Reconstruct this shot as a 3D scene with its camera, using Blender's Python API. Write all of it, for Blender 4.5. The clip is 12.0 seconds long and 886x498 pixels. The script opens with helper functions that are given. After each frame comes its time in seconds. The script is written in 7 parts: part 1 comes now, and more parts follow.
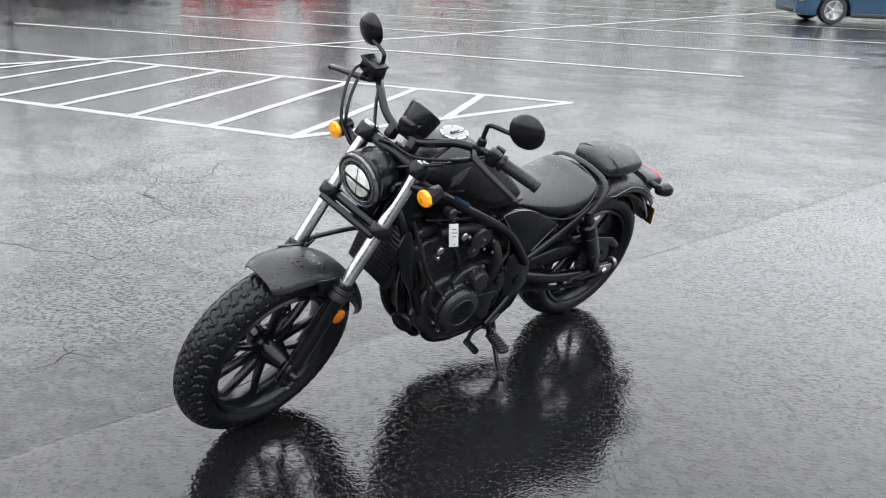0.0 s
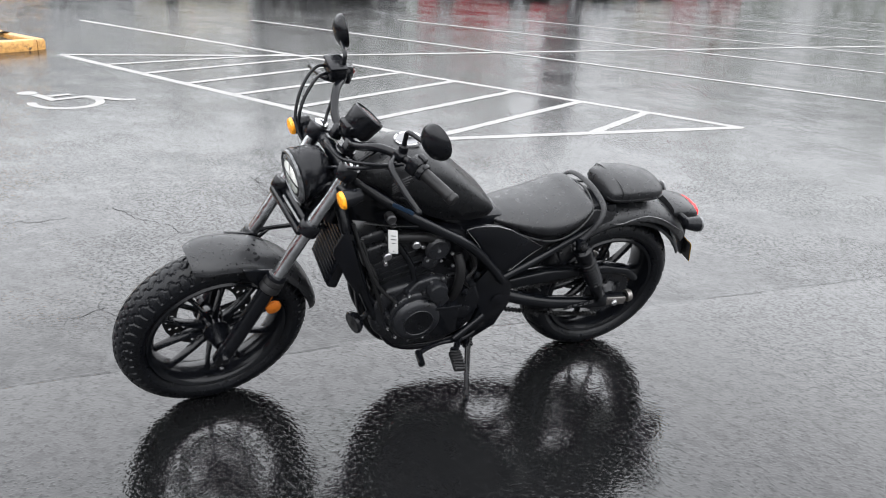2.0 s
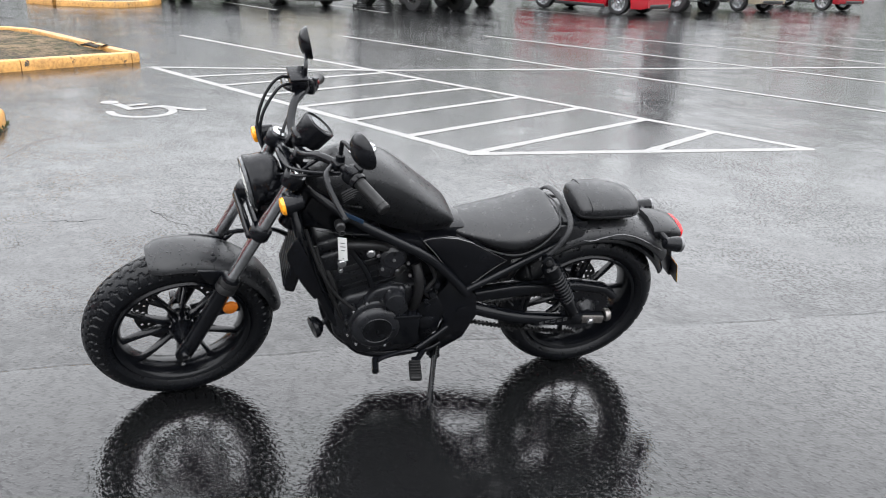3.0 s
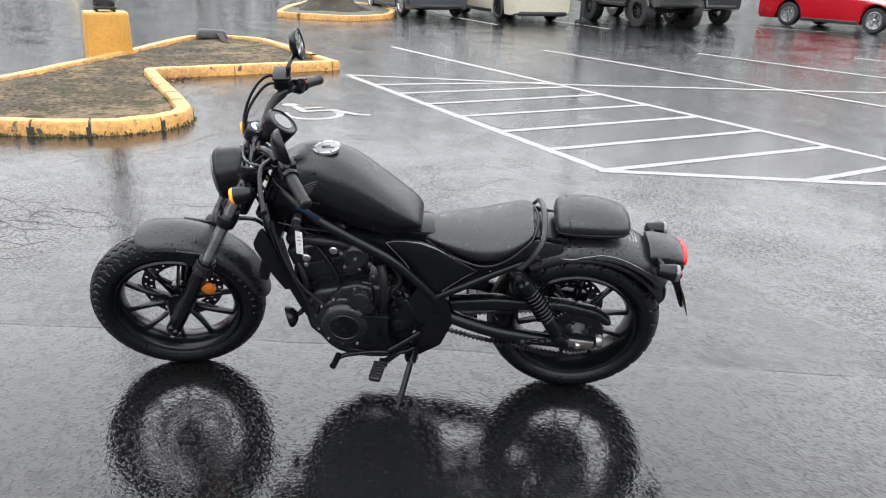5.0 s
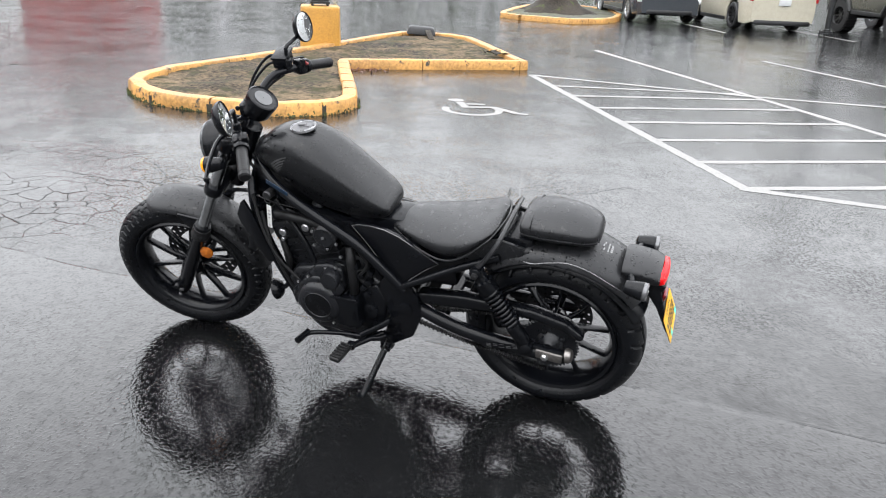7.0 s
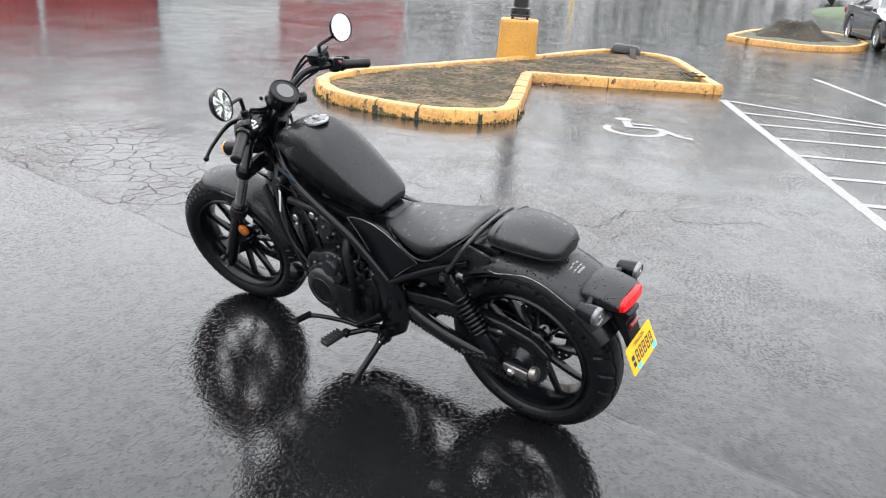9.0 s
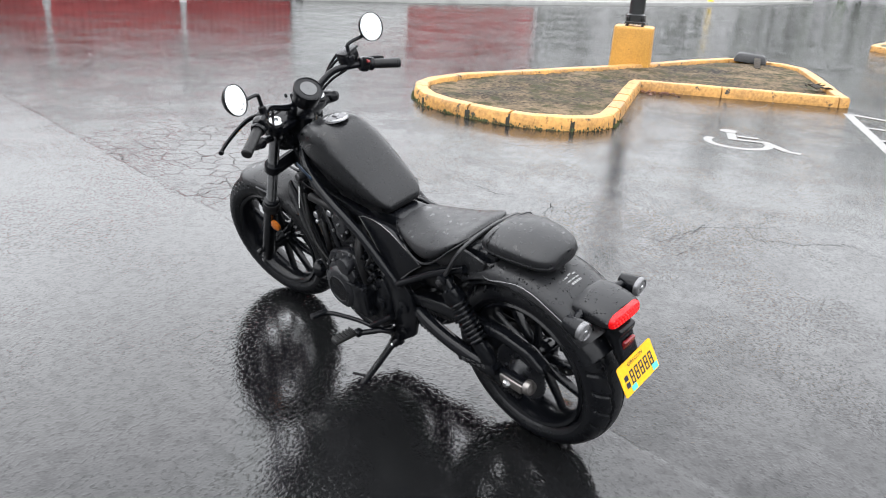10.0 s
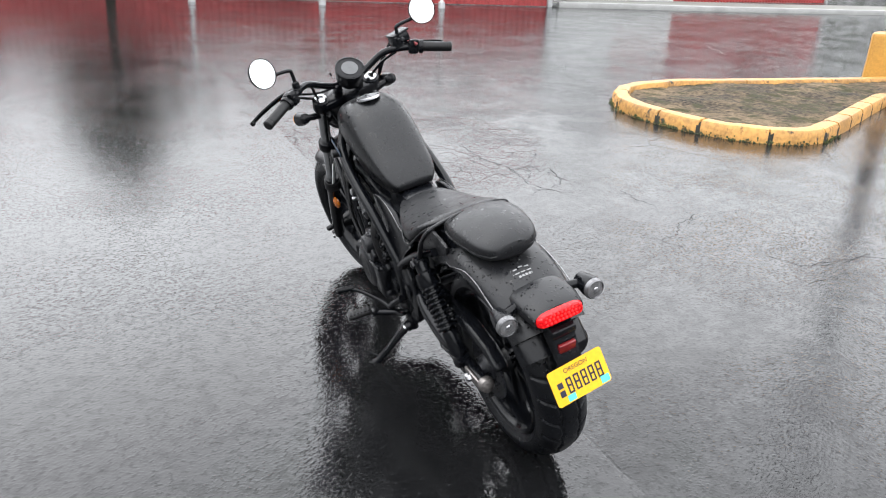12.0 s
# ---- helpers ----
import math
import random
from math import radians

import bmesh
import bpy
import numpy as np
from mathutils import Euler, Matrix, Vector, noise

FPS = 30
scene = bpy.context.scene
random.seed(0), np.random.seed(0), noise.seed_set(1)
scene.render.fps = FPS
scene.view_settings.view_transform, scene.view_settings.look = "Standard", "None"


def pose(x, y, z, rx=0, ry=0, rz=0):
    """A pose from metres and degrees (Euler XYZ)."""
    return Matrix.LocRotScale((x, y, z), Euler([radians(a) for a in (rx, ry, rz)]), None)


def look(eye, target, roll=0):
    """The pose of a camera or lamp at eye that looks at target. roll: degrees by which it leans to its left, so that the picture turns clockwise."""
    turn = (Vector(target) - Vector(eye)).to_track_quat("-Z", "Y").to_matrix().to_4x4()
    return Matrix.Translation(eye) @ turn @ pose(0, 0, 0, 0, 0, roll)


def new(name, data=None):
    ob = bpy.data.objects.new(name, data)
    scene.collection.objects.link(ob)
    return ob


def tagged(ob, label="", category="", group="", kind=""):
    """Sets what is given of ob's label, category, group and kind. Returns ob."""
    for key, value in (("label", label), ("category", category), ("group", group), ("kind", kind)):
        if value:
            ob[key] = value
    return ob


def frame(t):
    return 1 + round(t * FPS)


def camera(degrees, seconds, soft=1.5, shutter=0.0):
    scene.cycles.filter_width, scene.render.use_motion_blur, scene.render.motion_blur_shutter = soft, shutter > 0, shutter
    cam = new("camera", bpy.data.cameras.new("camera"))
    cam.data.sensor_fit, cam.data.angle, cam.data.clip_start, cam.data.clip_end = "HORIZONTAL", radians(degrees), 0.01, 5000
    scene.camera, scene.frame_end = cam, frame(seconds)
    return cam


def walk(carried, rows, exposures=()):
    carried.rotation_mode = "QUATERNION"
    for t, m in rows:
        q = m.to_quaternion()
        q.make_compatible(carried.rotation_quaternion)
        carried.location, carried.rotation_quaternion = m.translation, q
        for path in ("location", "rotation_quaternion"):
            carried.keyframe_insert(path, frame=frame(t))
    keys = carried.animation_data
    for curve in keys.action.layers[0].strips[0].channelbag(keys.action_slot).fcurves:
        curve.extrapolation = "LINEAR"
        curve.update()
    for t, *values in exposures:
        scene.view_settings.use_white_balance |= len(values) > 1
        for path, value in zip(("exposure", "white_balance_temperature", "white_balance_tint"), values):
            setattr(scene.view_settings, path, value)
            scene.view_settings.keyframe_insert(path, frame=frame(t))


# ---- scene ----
cam = camera(58.0, 12.0, soft=1.1)
PATH = [
    (0, (0.371, -0.11, 1.48), (0.153, 1.746, 0.767), 2.5),
    (0.5, (0.608, -0.066, 1.487), (0.247, 1.767, 0.774), 2.6),
    (1, (0.834, -0.014, 1.496), (0.332, 1.783, 0.776), 3.0),
    (1.5, (1.02, 0.075, 1.484), (0.38, 1.828, 0.763), 3.2),
    (2, (1.198, 0.181, 1.501), (0.44, 1.887, 0.785), 3.3),
    (2.5, (1.429, 0.285, 1.509), (0.554, 1.939, 0.804), 3.1),
    (3, (1.625, 0.387, 1.516), (0.637, 1.982, 0.824), 2.8),
    (5, (2.276, 0.98, 1.511), (0.847, 2.204, 0.832), 2.1),
    (5.5, (2.379, 1.167, 1.497), (0.858, 2.271, 0.815), 2.3),
    (6, (2.462, 1.347, 1.497), (0.863, 2.334, 0.812), 2.5),
    (6.5, (2.588, 1.559, 1.499), (0.919, 2.421, 0.81), 2.6),
    (7, (2.689, 1.741, 1.484), (0.965, 2.483, 0.793), 2.7),
    (9, (2.914, 2.487, 1.494), (1.047, 2.7, 0.809), 3.9),
    (9.5, (2.897, 2.668, 1.482), (1.018, 2.73, 0.799), 3.9),
    (10, (2.865, 2.882, 1.486), (0.989, 2.783, 0.799), 3.6),
    (10.5, (2.881, 3.12, 1.485), (1.024, 2.845, 0.794), 3.2),
    (11, (2.876, 3.337, 1.472), (1.052, 2.898, 0.777), 2.9),
    (11.5, (2.753, 3.518, 1.44), (0.974, 2.929, 0.743), 2.8),
    (12, (2.624, 3.702, 1.43), (0.894, 2.98, 0.732), 2.7),
]
walk(cam, [(t, look(eye, target, roll)) for t, eye, target, roll in PATH])

# ---- sky and light: a bright overcast day after rain ----
world = bpy.data.worlds.new("overcast_sky")
scene.world = world
world.use_nodes = True
wn, wl = world.node_tree.nodes, world.node_tree.links
wn.clear()
w_out = wn.new("ShaderNodeOutputWorld")
w_bg = wn.new("ShaderNodeBackground")
w_sky = wn.new("ShaderNodeTexSky")
w_sky.sky_type, w_sky.sun_disc = "NISHITA", False
w_sky.sun_elevation, w_sky.sun_rotation = radians(48), radians(200)
w_sky.dust_density, w_sky.ozone_density = 3.0, 1.0
w_hsv = wn.new("ShaderNodeHueSaturation")
w_hsv.inputs["Saturation"].default_value = 0.16
w_coord = wn.new("ShaderNodeTexCoord")
w_cloud = wn.new("ShaderNodeTexNoise")
w_cloud.inputs["Scale"].default_value, w_cloud.inputs["Detail"].default_value = 2.2, 5.0
w_ramp = wn.new("ShaderNodeMapRange")
w_ramp.inputs["From Min"].default_value, w_ramp.inputs["From Max"].default_value = 0.3, 0.7
w_ramp.inputs["To Min"].default_value, w_ramp.inputs["To Max"].default_value = 0.88, 1.12
# an overcast sky is darkest at the horizon and brightest overhead
w_sep = wn.new("ShaderNodeSeparateXYZ")
w_high = wn.new("ShaderNodeMapRange")
w_high.interpolation_type = "SMOOTHSTEP"
for k, v in (("From Min", 0.0), ("From Max", 0.42), ("To Min", 3.4), ("To Max", 29.0)):
    w_high.inputs[k].default_value = v
w_glow = wn.new("ShaderNodeMath")
w_glow.operation = "MULTIPLY"
wl.new(w_coord.outputs["Generated"], w_sep.inputs["Vector"])
wl.new(w_sep.outputs["Z"], w_high.inputs["Value"])
wl.new(w_high.outputs["Result"], w_glow.inputs[0])
wl.new(w_ramp.outputs["Result"], w_glow.inputs[1])
w_mix = wn.new("ShaderNodeMix")
w_mix.data_type, w_mix.blend_type = "RGBA", "MIX"
w_mix.inputs["Factor"].default_value = 0.9
w_cloudcol = wn.new("ShaderNodeVectorMath")
w_cloudcol.operation = "SCALE"
w_cloudcol.inputs[0].default_value = (0.965, 0.985, 1.028)
wl.new(w_coord.outputs["Generated"], w_cloud.inputs["Vector"])
wl.new(w_cloud.outputs["Fac"], w_ramp.inputs["Value"])
wl.new(w_glow.outputs[0], w_cloudcol.inputs["Scale"])
wl.new(w_sky.outputs["Color"], w_hsv.inputs["Color"])
wl.new(w_hsv.outputs["Color"], w_mix.inputs["A"])
wl.new(w_cloudcol.outputs["Vector"], w_mix.inputs["B"])
wl.new(w_mix.outputs["Result"], w_bg.inputs["Color"])
w_bg.inputs["Strength"].default_value = 0.15
wl.new(w_bg.outputs["Background"], w_out.inputs["Surface"])

sun_data = bpy.data.lights.new("sun", "SUN")
sun_data.energy, sun_data.angle, sun_data.color = 0.6, radians(40), (1.0, 0.97, 0.93)
sun = new("sun", sun_data)
sun.matrix_world = look((0, 0, 20), (-4, 9, 0))
scene.view_settings.exposure = 0.0

# ---- materials ----
def mat(name, color, rough=0.5, metal=0.0, grain=60.0, vary=0.25, bump=0.1, drops=0.0, spec=0.5, coat=0.0, dirt=None):
    """A procedural material: colour and gloss vary at two scales, with fine relief and, on wet things, droplets."""
    m = bpy.data.materials.new(name)
    m.use_nodes = True
    n, l = m.node_tree.nodes, m.node_tree.links
    b = n["Principled BSDF"]
    b.inputs["Metallic"].default_value = metal
    b.inputs["Specular IOR Level"].default_value = spec
    b.inputs["Coat Weight"].default_value = coat
    b.inputs["Coat Roughness"].default_value = 0.08
    tc = n.new("ShaderNodeTexCoord")
    fine, broad = n.new("ShaderNodeTexNoise"), n.new("ShaderNodeTexNoise")
    fine.inputs["Scale"].default_value, fine.inputs["Detail"].default_value = grain, 4
    broad.inputs["Scale"].default_value, broad.inputs["Detail"].default_value = max(0.7, grain / 14), 5
    for t in (fine, broad):
        l.new(tc.outputs["Object"], t.inputs["Vector"])
    both = n.new("ShaderNodeMath")
    both.operation = "ADD"
    l.new(fine.outputs["Fac"], both.inputs[0])
    l.new(broad.outputs["Fac"], both.inputs[1])
    ramp = n.new("ShaderNodeMapRange")
    for k, v in (("From Min", 0.75), ("From Max", 1.25), ("To Min", 1 - vary), ("To Max", 1 + vary)):
        ramp.inputs[k].default_value = v
    l.new(both.outputs[0], ramp.inputs["Value"])
    col = n.new("ShaderNodeVectorMath")
    col.operation = "SCALE"
    col.inputs[0].default_value = color
    l.new(ramp.outputs["Result"], col.inputs["Scale"])
    out = col.outputs["Vector"]
    if dirt:
        stain = n.new("ShaderNodeTexNoise")
        stain.inputs["Scale"].default_value, stain.inputs["Detail"].default_value = dirt[1], 8
        stain.inputs["Roughness"].default_value = 0.7
        l.new(tc.outputs["Object"], stain.inputs["Vector"])
        cut = n.new("ShaderNodeMapRange")
        cut.inputs["From Min"].default_value, cut.inputs["From Max"].default_value = dirt[2], dirt[2] + 0.08
        l.new(stain.outputs["Fac"], cut.inputs["Value"])
        mix = n.new("ShaderNodeMix")
        mix.data_type = "RGBA"
        mix.inputs["B"].default_value = (*dirt[0], 1)
        l.new(cut.outputs["Result"], mix.inputs["Factor"])
        l.new(out, mix.inputs["A"])
        out = mix.outputs["Result"]
    l.new(out, b.inputs["Base Color"])
    rr = n.new("ShaderNodeMapRange")
    for k, v in (("From Min", 0.3), ("From Max", 0.7), ("To Min", max(0.02, rough * 0.8)), ("To Max", min(1.0, rough * 1.2))):
        rr.inputs[k].default_value = v
    l.new(broad.outputs["Fac"], rr.inputs["Value"])
    l.new(rr.outputs["Result"], b.inputs["Roughness"])
    last = None
    if bump:
        bp = n.new("ShaderNodeBump")
        bp.inputs["Strength"].default_value, bp.inputs["Distance"].default_value = bump, 0.002
        l.new(fine.outputs["Fac"], bp.inputs["Height"])
        last = bp
    if drops:
        vo = n.new("ShaderNodeTexVoronoi")
        vo.inputs["Scale"].default_value = 110
        l.new(tc.outputs["Object"], vo.inputs["Vector"])
        size = n.new("ShaderNodeMath")
        size.operation = "MULTIPLY"
        size.inputs[1].default_value = 0.42
        sep = n.new("ShaderNodeSeparateColor")
        l.new(vo.outputs["Color"], sep.inputs["Color"])
        l.new(sep.outputs["Red"], size.inputs[0])
        bead = n.new("ShaderNodeMapRange")
        bead.interpolation_type = "SMOOTHSTEP"
        l.new(vo.outputs["Distance"], bead.inputs["Value"])
        l.new(size.outputs[0], bead.inputs["From Min"])
        bead.inputs["From Max"].default_value = 0.02
        b2 = n.new("ShaderNodeBump")
        b2.inputs["Strength"].default_value, b2.inputs["Distance"].default_value = drops, 0.004
        l.new(bead.outputs["Result"], b2.inputs["Height"])
        if last:
            l.new(last.outputs["Normal"], b2.inputs["Normal"])
        last = b2
        wet = n.new("ShaderNodeMix")
        wet.inputs["B"].default_value = 0.06
        l.new(bead.outputs["Result"], wet.inputs["Factor"])
        l.new(rr.outputs["Result"], wet.inputs["A"])
        l.new(wet.outputs["Result"], b.inputs["Roughness"])
    if last:
        l.new(last.outputs["Normal"], b.inputs["Normal"])
    return m


def glow(m, color, strength):
    b = m.node_tree.nodes["Principled BSDF"]
    b.inputs["Emission Color"].default_value = (*color, 1)
    b.inputs["Emission Strength"].default_value = strength
    return m


def glass(name, color=(1, 1, 1), rough=0.02):
    m = bpy.data.materials.new(name)
    m.use_nodes = True
    b = m.node_tree.nodes["Principled BSDF"]
    b.inputs["Base Color"].default_value = (*color, 1)
    b.inputs["Roughness"].default_value = rough
    b.inputs["Transmission Weight"].default_value = 1.0
    b.inputs["IOR"].default_value = 1.45
    return m


SATIN = mat("satin_black_paint", (0.009, 0.0093, 0.0105), 0.36, grain=140, vary=0.2, bump=0.03, drops=1.0, spec=0.33)
TANK = mat("matte_black_tank_paint", (0.006, 0.0063, 0.0072), 0.32, grain=200, vary=0.15, bump=0.02, drops=0.15, spec=0.30)
BLACK = mat("black_powder_coat", (0.0030, 0.0034, 0.0046), 0.2, grain=120, vary=0.25, bump=0.05, drops=0.15, spec=0.22)
CAST = mat("black_cast_engine_metal", (0.0075, 0.008, 0.0098), 0.36, metal=0.0, grain=260, vary=0.35, bump=0.15, drops=0.15, spec=0.36)
RUBBER = mat("wet_tyre_rubber", (0.0034, 0.0038, 0.005), 0.34, grain=180, vary=0.3, bump=0.08, drops=0.25, spec=0.22)
GRIP = mat("black_rubber_grip", (0.006, 0.006, 0.0065), 0.5, grain=300, vary=0.2, bump=0.15, spec=0.3)
VINYL = mat("wet_black_vinyl", (0.007, 0.0073, 0.0085), 0.42, grain=420, vary=0.2, bump=0.15, drops=0.3, spec=0.4)
PLASTIC = mat("black_plastic", (0.0034, 0.0038, 0.005), 0.24, grain=200, vary=0.2, bump=0.06, drops=0.35, spec=0.22)
CHROME = mat("chrome", (0.44, 0.45, 0.46), 0.17, metal=1.0, grain=110, vary=0.3, bump=0.10)
STEEL = mat("dull_steel", (0.42, 0.42, 0.43), 0.28, metal=1.0, grain=120, vary=0.25, bump=0.05)
DARKSTEEL = mat("dark_steel", (0.05, 0.05, 0.052), 0.35, metal=0.8, grain=160, vary=0.3, bump=0.06)
CAPGREY = mat("grey_satin_cap", (0.16, 0.16, 0.165), 0.3, metal=0.7, grain=90, vary=0.2, bump=0.05)
CHAIN = mat("oily_chain_steel", (0.016, 0.016, 0.017), 0.4, metal=0.5, grain=160, vary=0.4, bump=0.06)
DULL = mat("grey_brown_steel_block", (0.22, 0.205, 0.195), 0.38, metal=0.9, grain=120, vary=0.3, bump=0.08)
AMBER = glow(mat("amber_lens", (0.72, 0.27, 0.01), 0.12, grain=150, vary=0.7, bump=1.0), (1.0, 0.36, 0.01), 0.16)
AMBER_DARK = mat("amber_reflector", (0.34, 0.09, 0.006), 0.2, grain=320, vary=0.3, bump=0.3)
RED_LENS = glow(mat("red_tail_lens", (0.34, 0.002, 0.004), 0.16, grain=150, vary=0.8, bump=1.0, spec=0.3), (1.0, 0.003, 0.006), 0.30)
RED_CELL = glow(mat("red_lamp_cell", (0.5, 0.01, 0.012), 0.1, grain=200, vary=0.3, bump=0.2), (1.0, 0.03, 0.03), 1.1)
RED_DARK = mat("dark_red_reflector", (0.13, 0.006, 0.008), 0.15, grain=260, vary=0.3, bump=0.3)
CLEAR_LENS = mat("clear_signal_lens", (0.11, 0.11, 0.112), 0.12, metal=0.0, grain=420, vary=0.4, bump=0.5)
MIRROR = mat("mirror_glass", (0.74, 0.76, 0.76), 0.03, metal=1.0, grain=200, vary=0.12, bump=0.0, drops=1.0)
# pale metallic grey that paints the wet highlight along panel edges
EDGE = mat("edge_highlight_grey", (0.11, 0.11, 0.113), 0.18, metal=0.5, grain=90, vary=0.4, bump=0.05, spec=0.8, coat=0.5)
SILVER = mat("silver_print", (0.22, 0.22, 0.22), 0.4, grain=120, vary=0.1, bump=0.0)
GREYPRINT = mat("dark_grey_print", (0.06, 0.06, 0.062), 0.45, grain=120, vary=0.1, bump=0.0)
WHITE_TAG = mat("white_plastic_tag", (0.50, 0.50, 0.49), 0.35, grain=100, vary=0.06, bump=0.02)
PLATE_Y = mat("yellow_licence_plate", (0.80, 0.43, 0.015), 0.35, grain=90, vary=0.1, bump=0.05)
PLATE_INK = mat("dark_blue_plate_ink", (0.02, 0.02, 0.04), 0.4, grain=90, vary=0.1, bump=0.0)
STICKER = mat("turquoise_sticker", (0.10, 0.62, 0.50), 0.35, grain=90, vary=0.1, bump=0.0)
SCREEN = mat("grey_instrument_screen", (0.07, 0.072, 0.074), 0.16, grain=40, vary=0.12, bump=0.0, drops=0.2)
LED = glow(mat("led_lamp_element", (0.6, 0.61, 0.60), 0.12, metal=0.7, grain=60, vary=0.6, bump=0.5), (1.0, 0.99, 0.95), 0.35)
LED_DIM = glow(mat("pale_led_reflector", (0.40, 0.42, 0.40), 0.15, metal=0.7, grain=60, vary=0.6, bump=0.5), (0.95, 1.0, 0.9), 0.12)
CLEAR_RING = mat("clear_plastic_ring", (0.11, 0.113, 0.118), 0.12, metal=0.5, grain=90, vary=0.5, bump=0.2)
LENS_GLASS = glass("headlamp_glass")
BLUE_STRIP = mat("dark_blue_reflective_label", (0.005, 0.018, 0.04), 0.3, grain=60, vary=0.2, bump=0.0)


# ---- mesh building ----
def B():
    return bmesh.new()


def curve_points(pts, n=6):
    """A smooth line through the points."""
    p = [Vector(q) for q in pts]
    if len(p) < 3 or n < 2:
        return p
    out = []
    for i in range(len(p) - 1):
        a, b, c, d = p[max(i - 1, 0)], p[i], p[i + 1], p[min(i + 2, len(p) - 1)]
        for k in range(n):
            t = k / n
            out.append(0.5 * (2 * b + (c - a) * t + (2 * a - 5 * b + 4 * c - d) * t * t + (3 * b - a - 3 * c + d) * t**3))
    return out + [p[-1]]


def skin(bm, rings, caps=True, closed=True, loop=False):
    rows = [[bm.verts.new(v) for v in ring] for ring in rings]
    n = len(rows[0])
    pairs = list(zip(rows, rows[1:])) + ([(rows[-1], rows[0])] if loop else [])
    for a, b in pairs:
        for i in range(n if closed else n - 1):
            j = (i + 1) % n
            bm.faces.new((a[i], a[j], b[j], b[i]))
    if caps and closed and not loop:
        bm.faces.new(list(reversed(rows[0])))
        bm.faces.new(rows[-1])
    return rows


def tube(bm, pts, r, seg=12, n=6, r2=None, flat=1.0):
    """A round bar along a smooth line; r may fade to r2."""
    line = curve_points(pts, n)
    t = (line[1] - line[0]).normalized()
    u = t.orthogonal().normalized()
    rings = []
    for i, p in enumerate(line):
        a, b = line[max(i - 1, 0)], line[min(i + 1, len(line) - 1)]
        t2 = (b - a).normalized()
        u = (u - t2 * u.dot(t2)).normalized()
        w = t2.cross(u)
        rad = r if r2 is None else r + (r2 - r) * i / (len(line) - 1)
        rings.append([p + u * rad * math.cos(2 * math.pi * k / seg) + w * rad * flat * math.sin(2 * math.pi * k / seg) for k in range(seg)])
    skin(bm, rings)
    return bm


def lathe(bm, prof, m, seg=32, caps=True):
    """Turns a profile of (radius, height) round the z axis of m."""
    rings = [[m @ Vector((r * math.cos(2 * math.pi * k / seg), r * math.sin(2 * math.pi * k / seg), h)) for k in range(seg)] for r, h in prof]
    skin(bm, rings, caps=caps)
    return bm


def axis(p, d):
    """A pose at p whose z axis points along d."""
    return Matrix.Translation(p) @ Vector(d).to_track_quat("Z", "Y").to_matrix().to_4x4()


def join(bm, tmp):
    me = bpy.data.meshes.new("tmp")
    tmp.to_mesh(me)
    tmp.free()
    bm.from_mesh(me)
    bpy.data.meshes.remove(me)
    return bm


def block(bm, size, m, bevel=0.0, seg=2, taper=None):
    """A box with rounded edges; taper scales its top."""
    t = bmesh.new()
    bmesh.ops.create_cube(t, size=1.0)
    for v in t.verts:
        if taper and v.co.z > 0:
            v.co.x, v.co.y = v.co.x * taper[0], v.co.y * taper[1]
        v.co = Vector((v.co.x * size[0], v.co.y * size[1], v.co.z * size[2]))
    if bevel:
        bmesh.ops.bevel(t, geom=list(t.edges), offset=bevel, segments=seg, affect="EDGES", profile=0.5)
    t.transform(m)
    return join(bm, t)


def plate(bm, poly, y0, y1, bevel=0.004, seg=2, m=None):
    """A flat piece cut to an outline in x and z, from y0 to y1."""
    t = bmesh.new()
    a = [t.verts.new((x, y0, z)) for x, z in poly]
    b = [t.verts.new((x, y1, z)) for x, z in poly]
    t.faces.new(a)
    t.faces.new(list(reversed(b)))
    for i in range(len(poly)):
        j = (i + 1) % len(poly)
        t.faces.new((a[j], a[i], b[i], b[j]))
    bmesh.ops.recalc_face_normals(t, faces=t.faces)
    if bevel:
        bmesh.ops.bevel(t, geom=list(t.edges), offset=bevel, segments=seg, affect="EDGES", profile=0.5)
    if m:
        t.transform(m)
    return join(bm, t)


def finish(bm, name, sharp=38):
    bmesh.ops.recalc_face_normals(bm, faces=bm.faces)
    for f in bm.faces:
        f.smooth = True
    for e in bm.edges:
        if len(e.link_faces) == 2 and e.calc_face_angle(0) > radians(sharp):
            e.smooth = False
    me = bpy.data.meshes.new(name)
    bm.to_mesh(me)
    bm.free()
    return me


def part(name, bm, material, parent=None, label="", m=None, sharp=38):
    """Links a bmesh as one object, as a part of its parent where it has one."""
    if m:
        bm.transform(m)
    ob = new(name, finish(bm, name, sharp))
    ob.data.materials.append(material)
    if parent:
        ob.parent = parent
    return tagged(ob, label)


def empty(name, m, label, category, group=""):
    e = new(name)
    e.empty_display_size = 0.1
    e.matrix_basis = m
    return tagged(e, label, category, group)

# ---- the wet asphalt ----
KNOB, FILM_MM, FILM_SCALE = 0.85, 0.52, 80.0


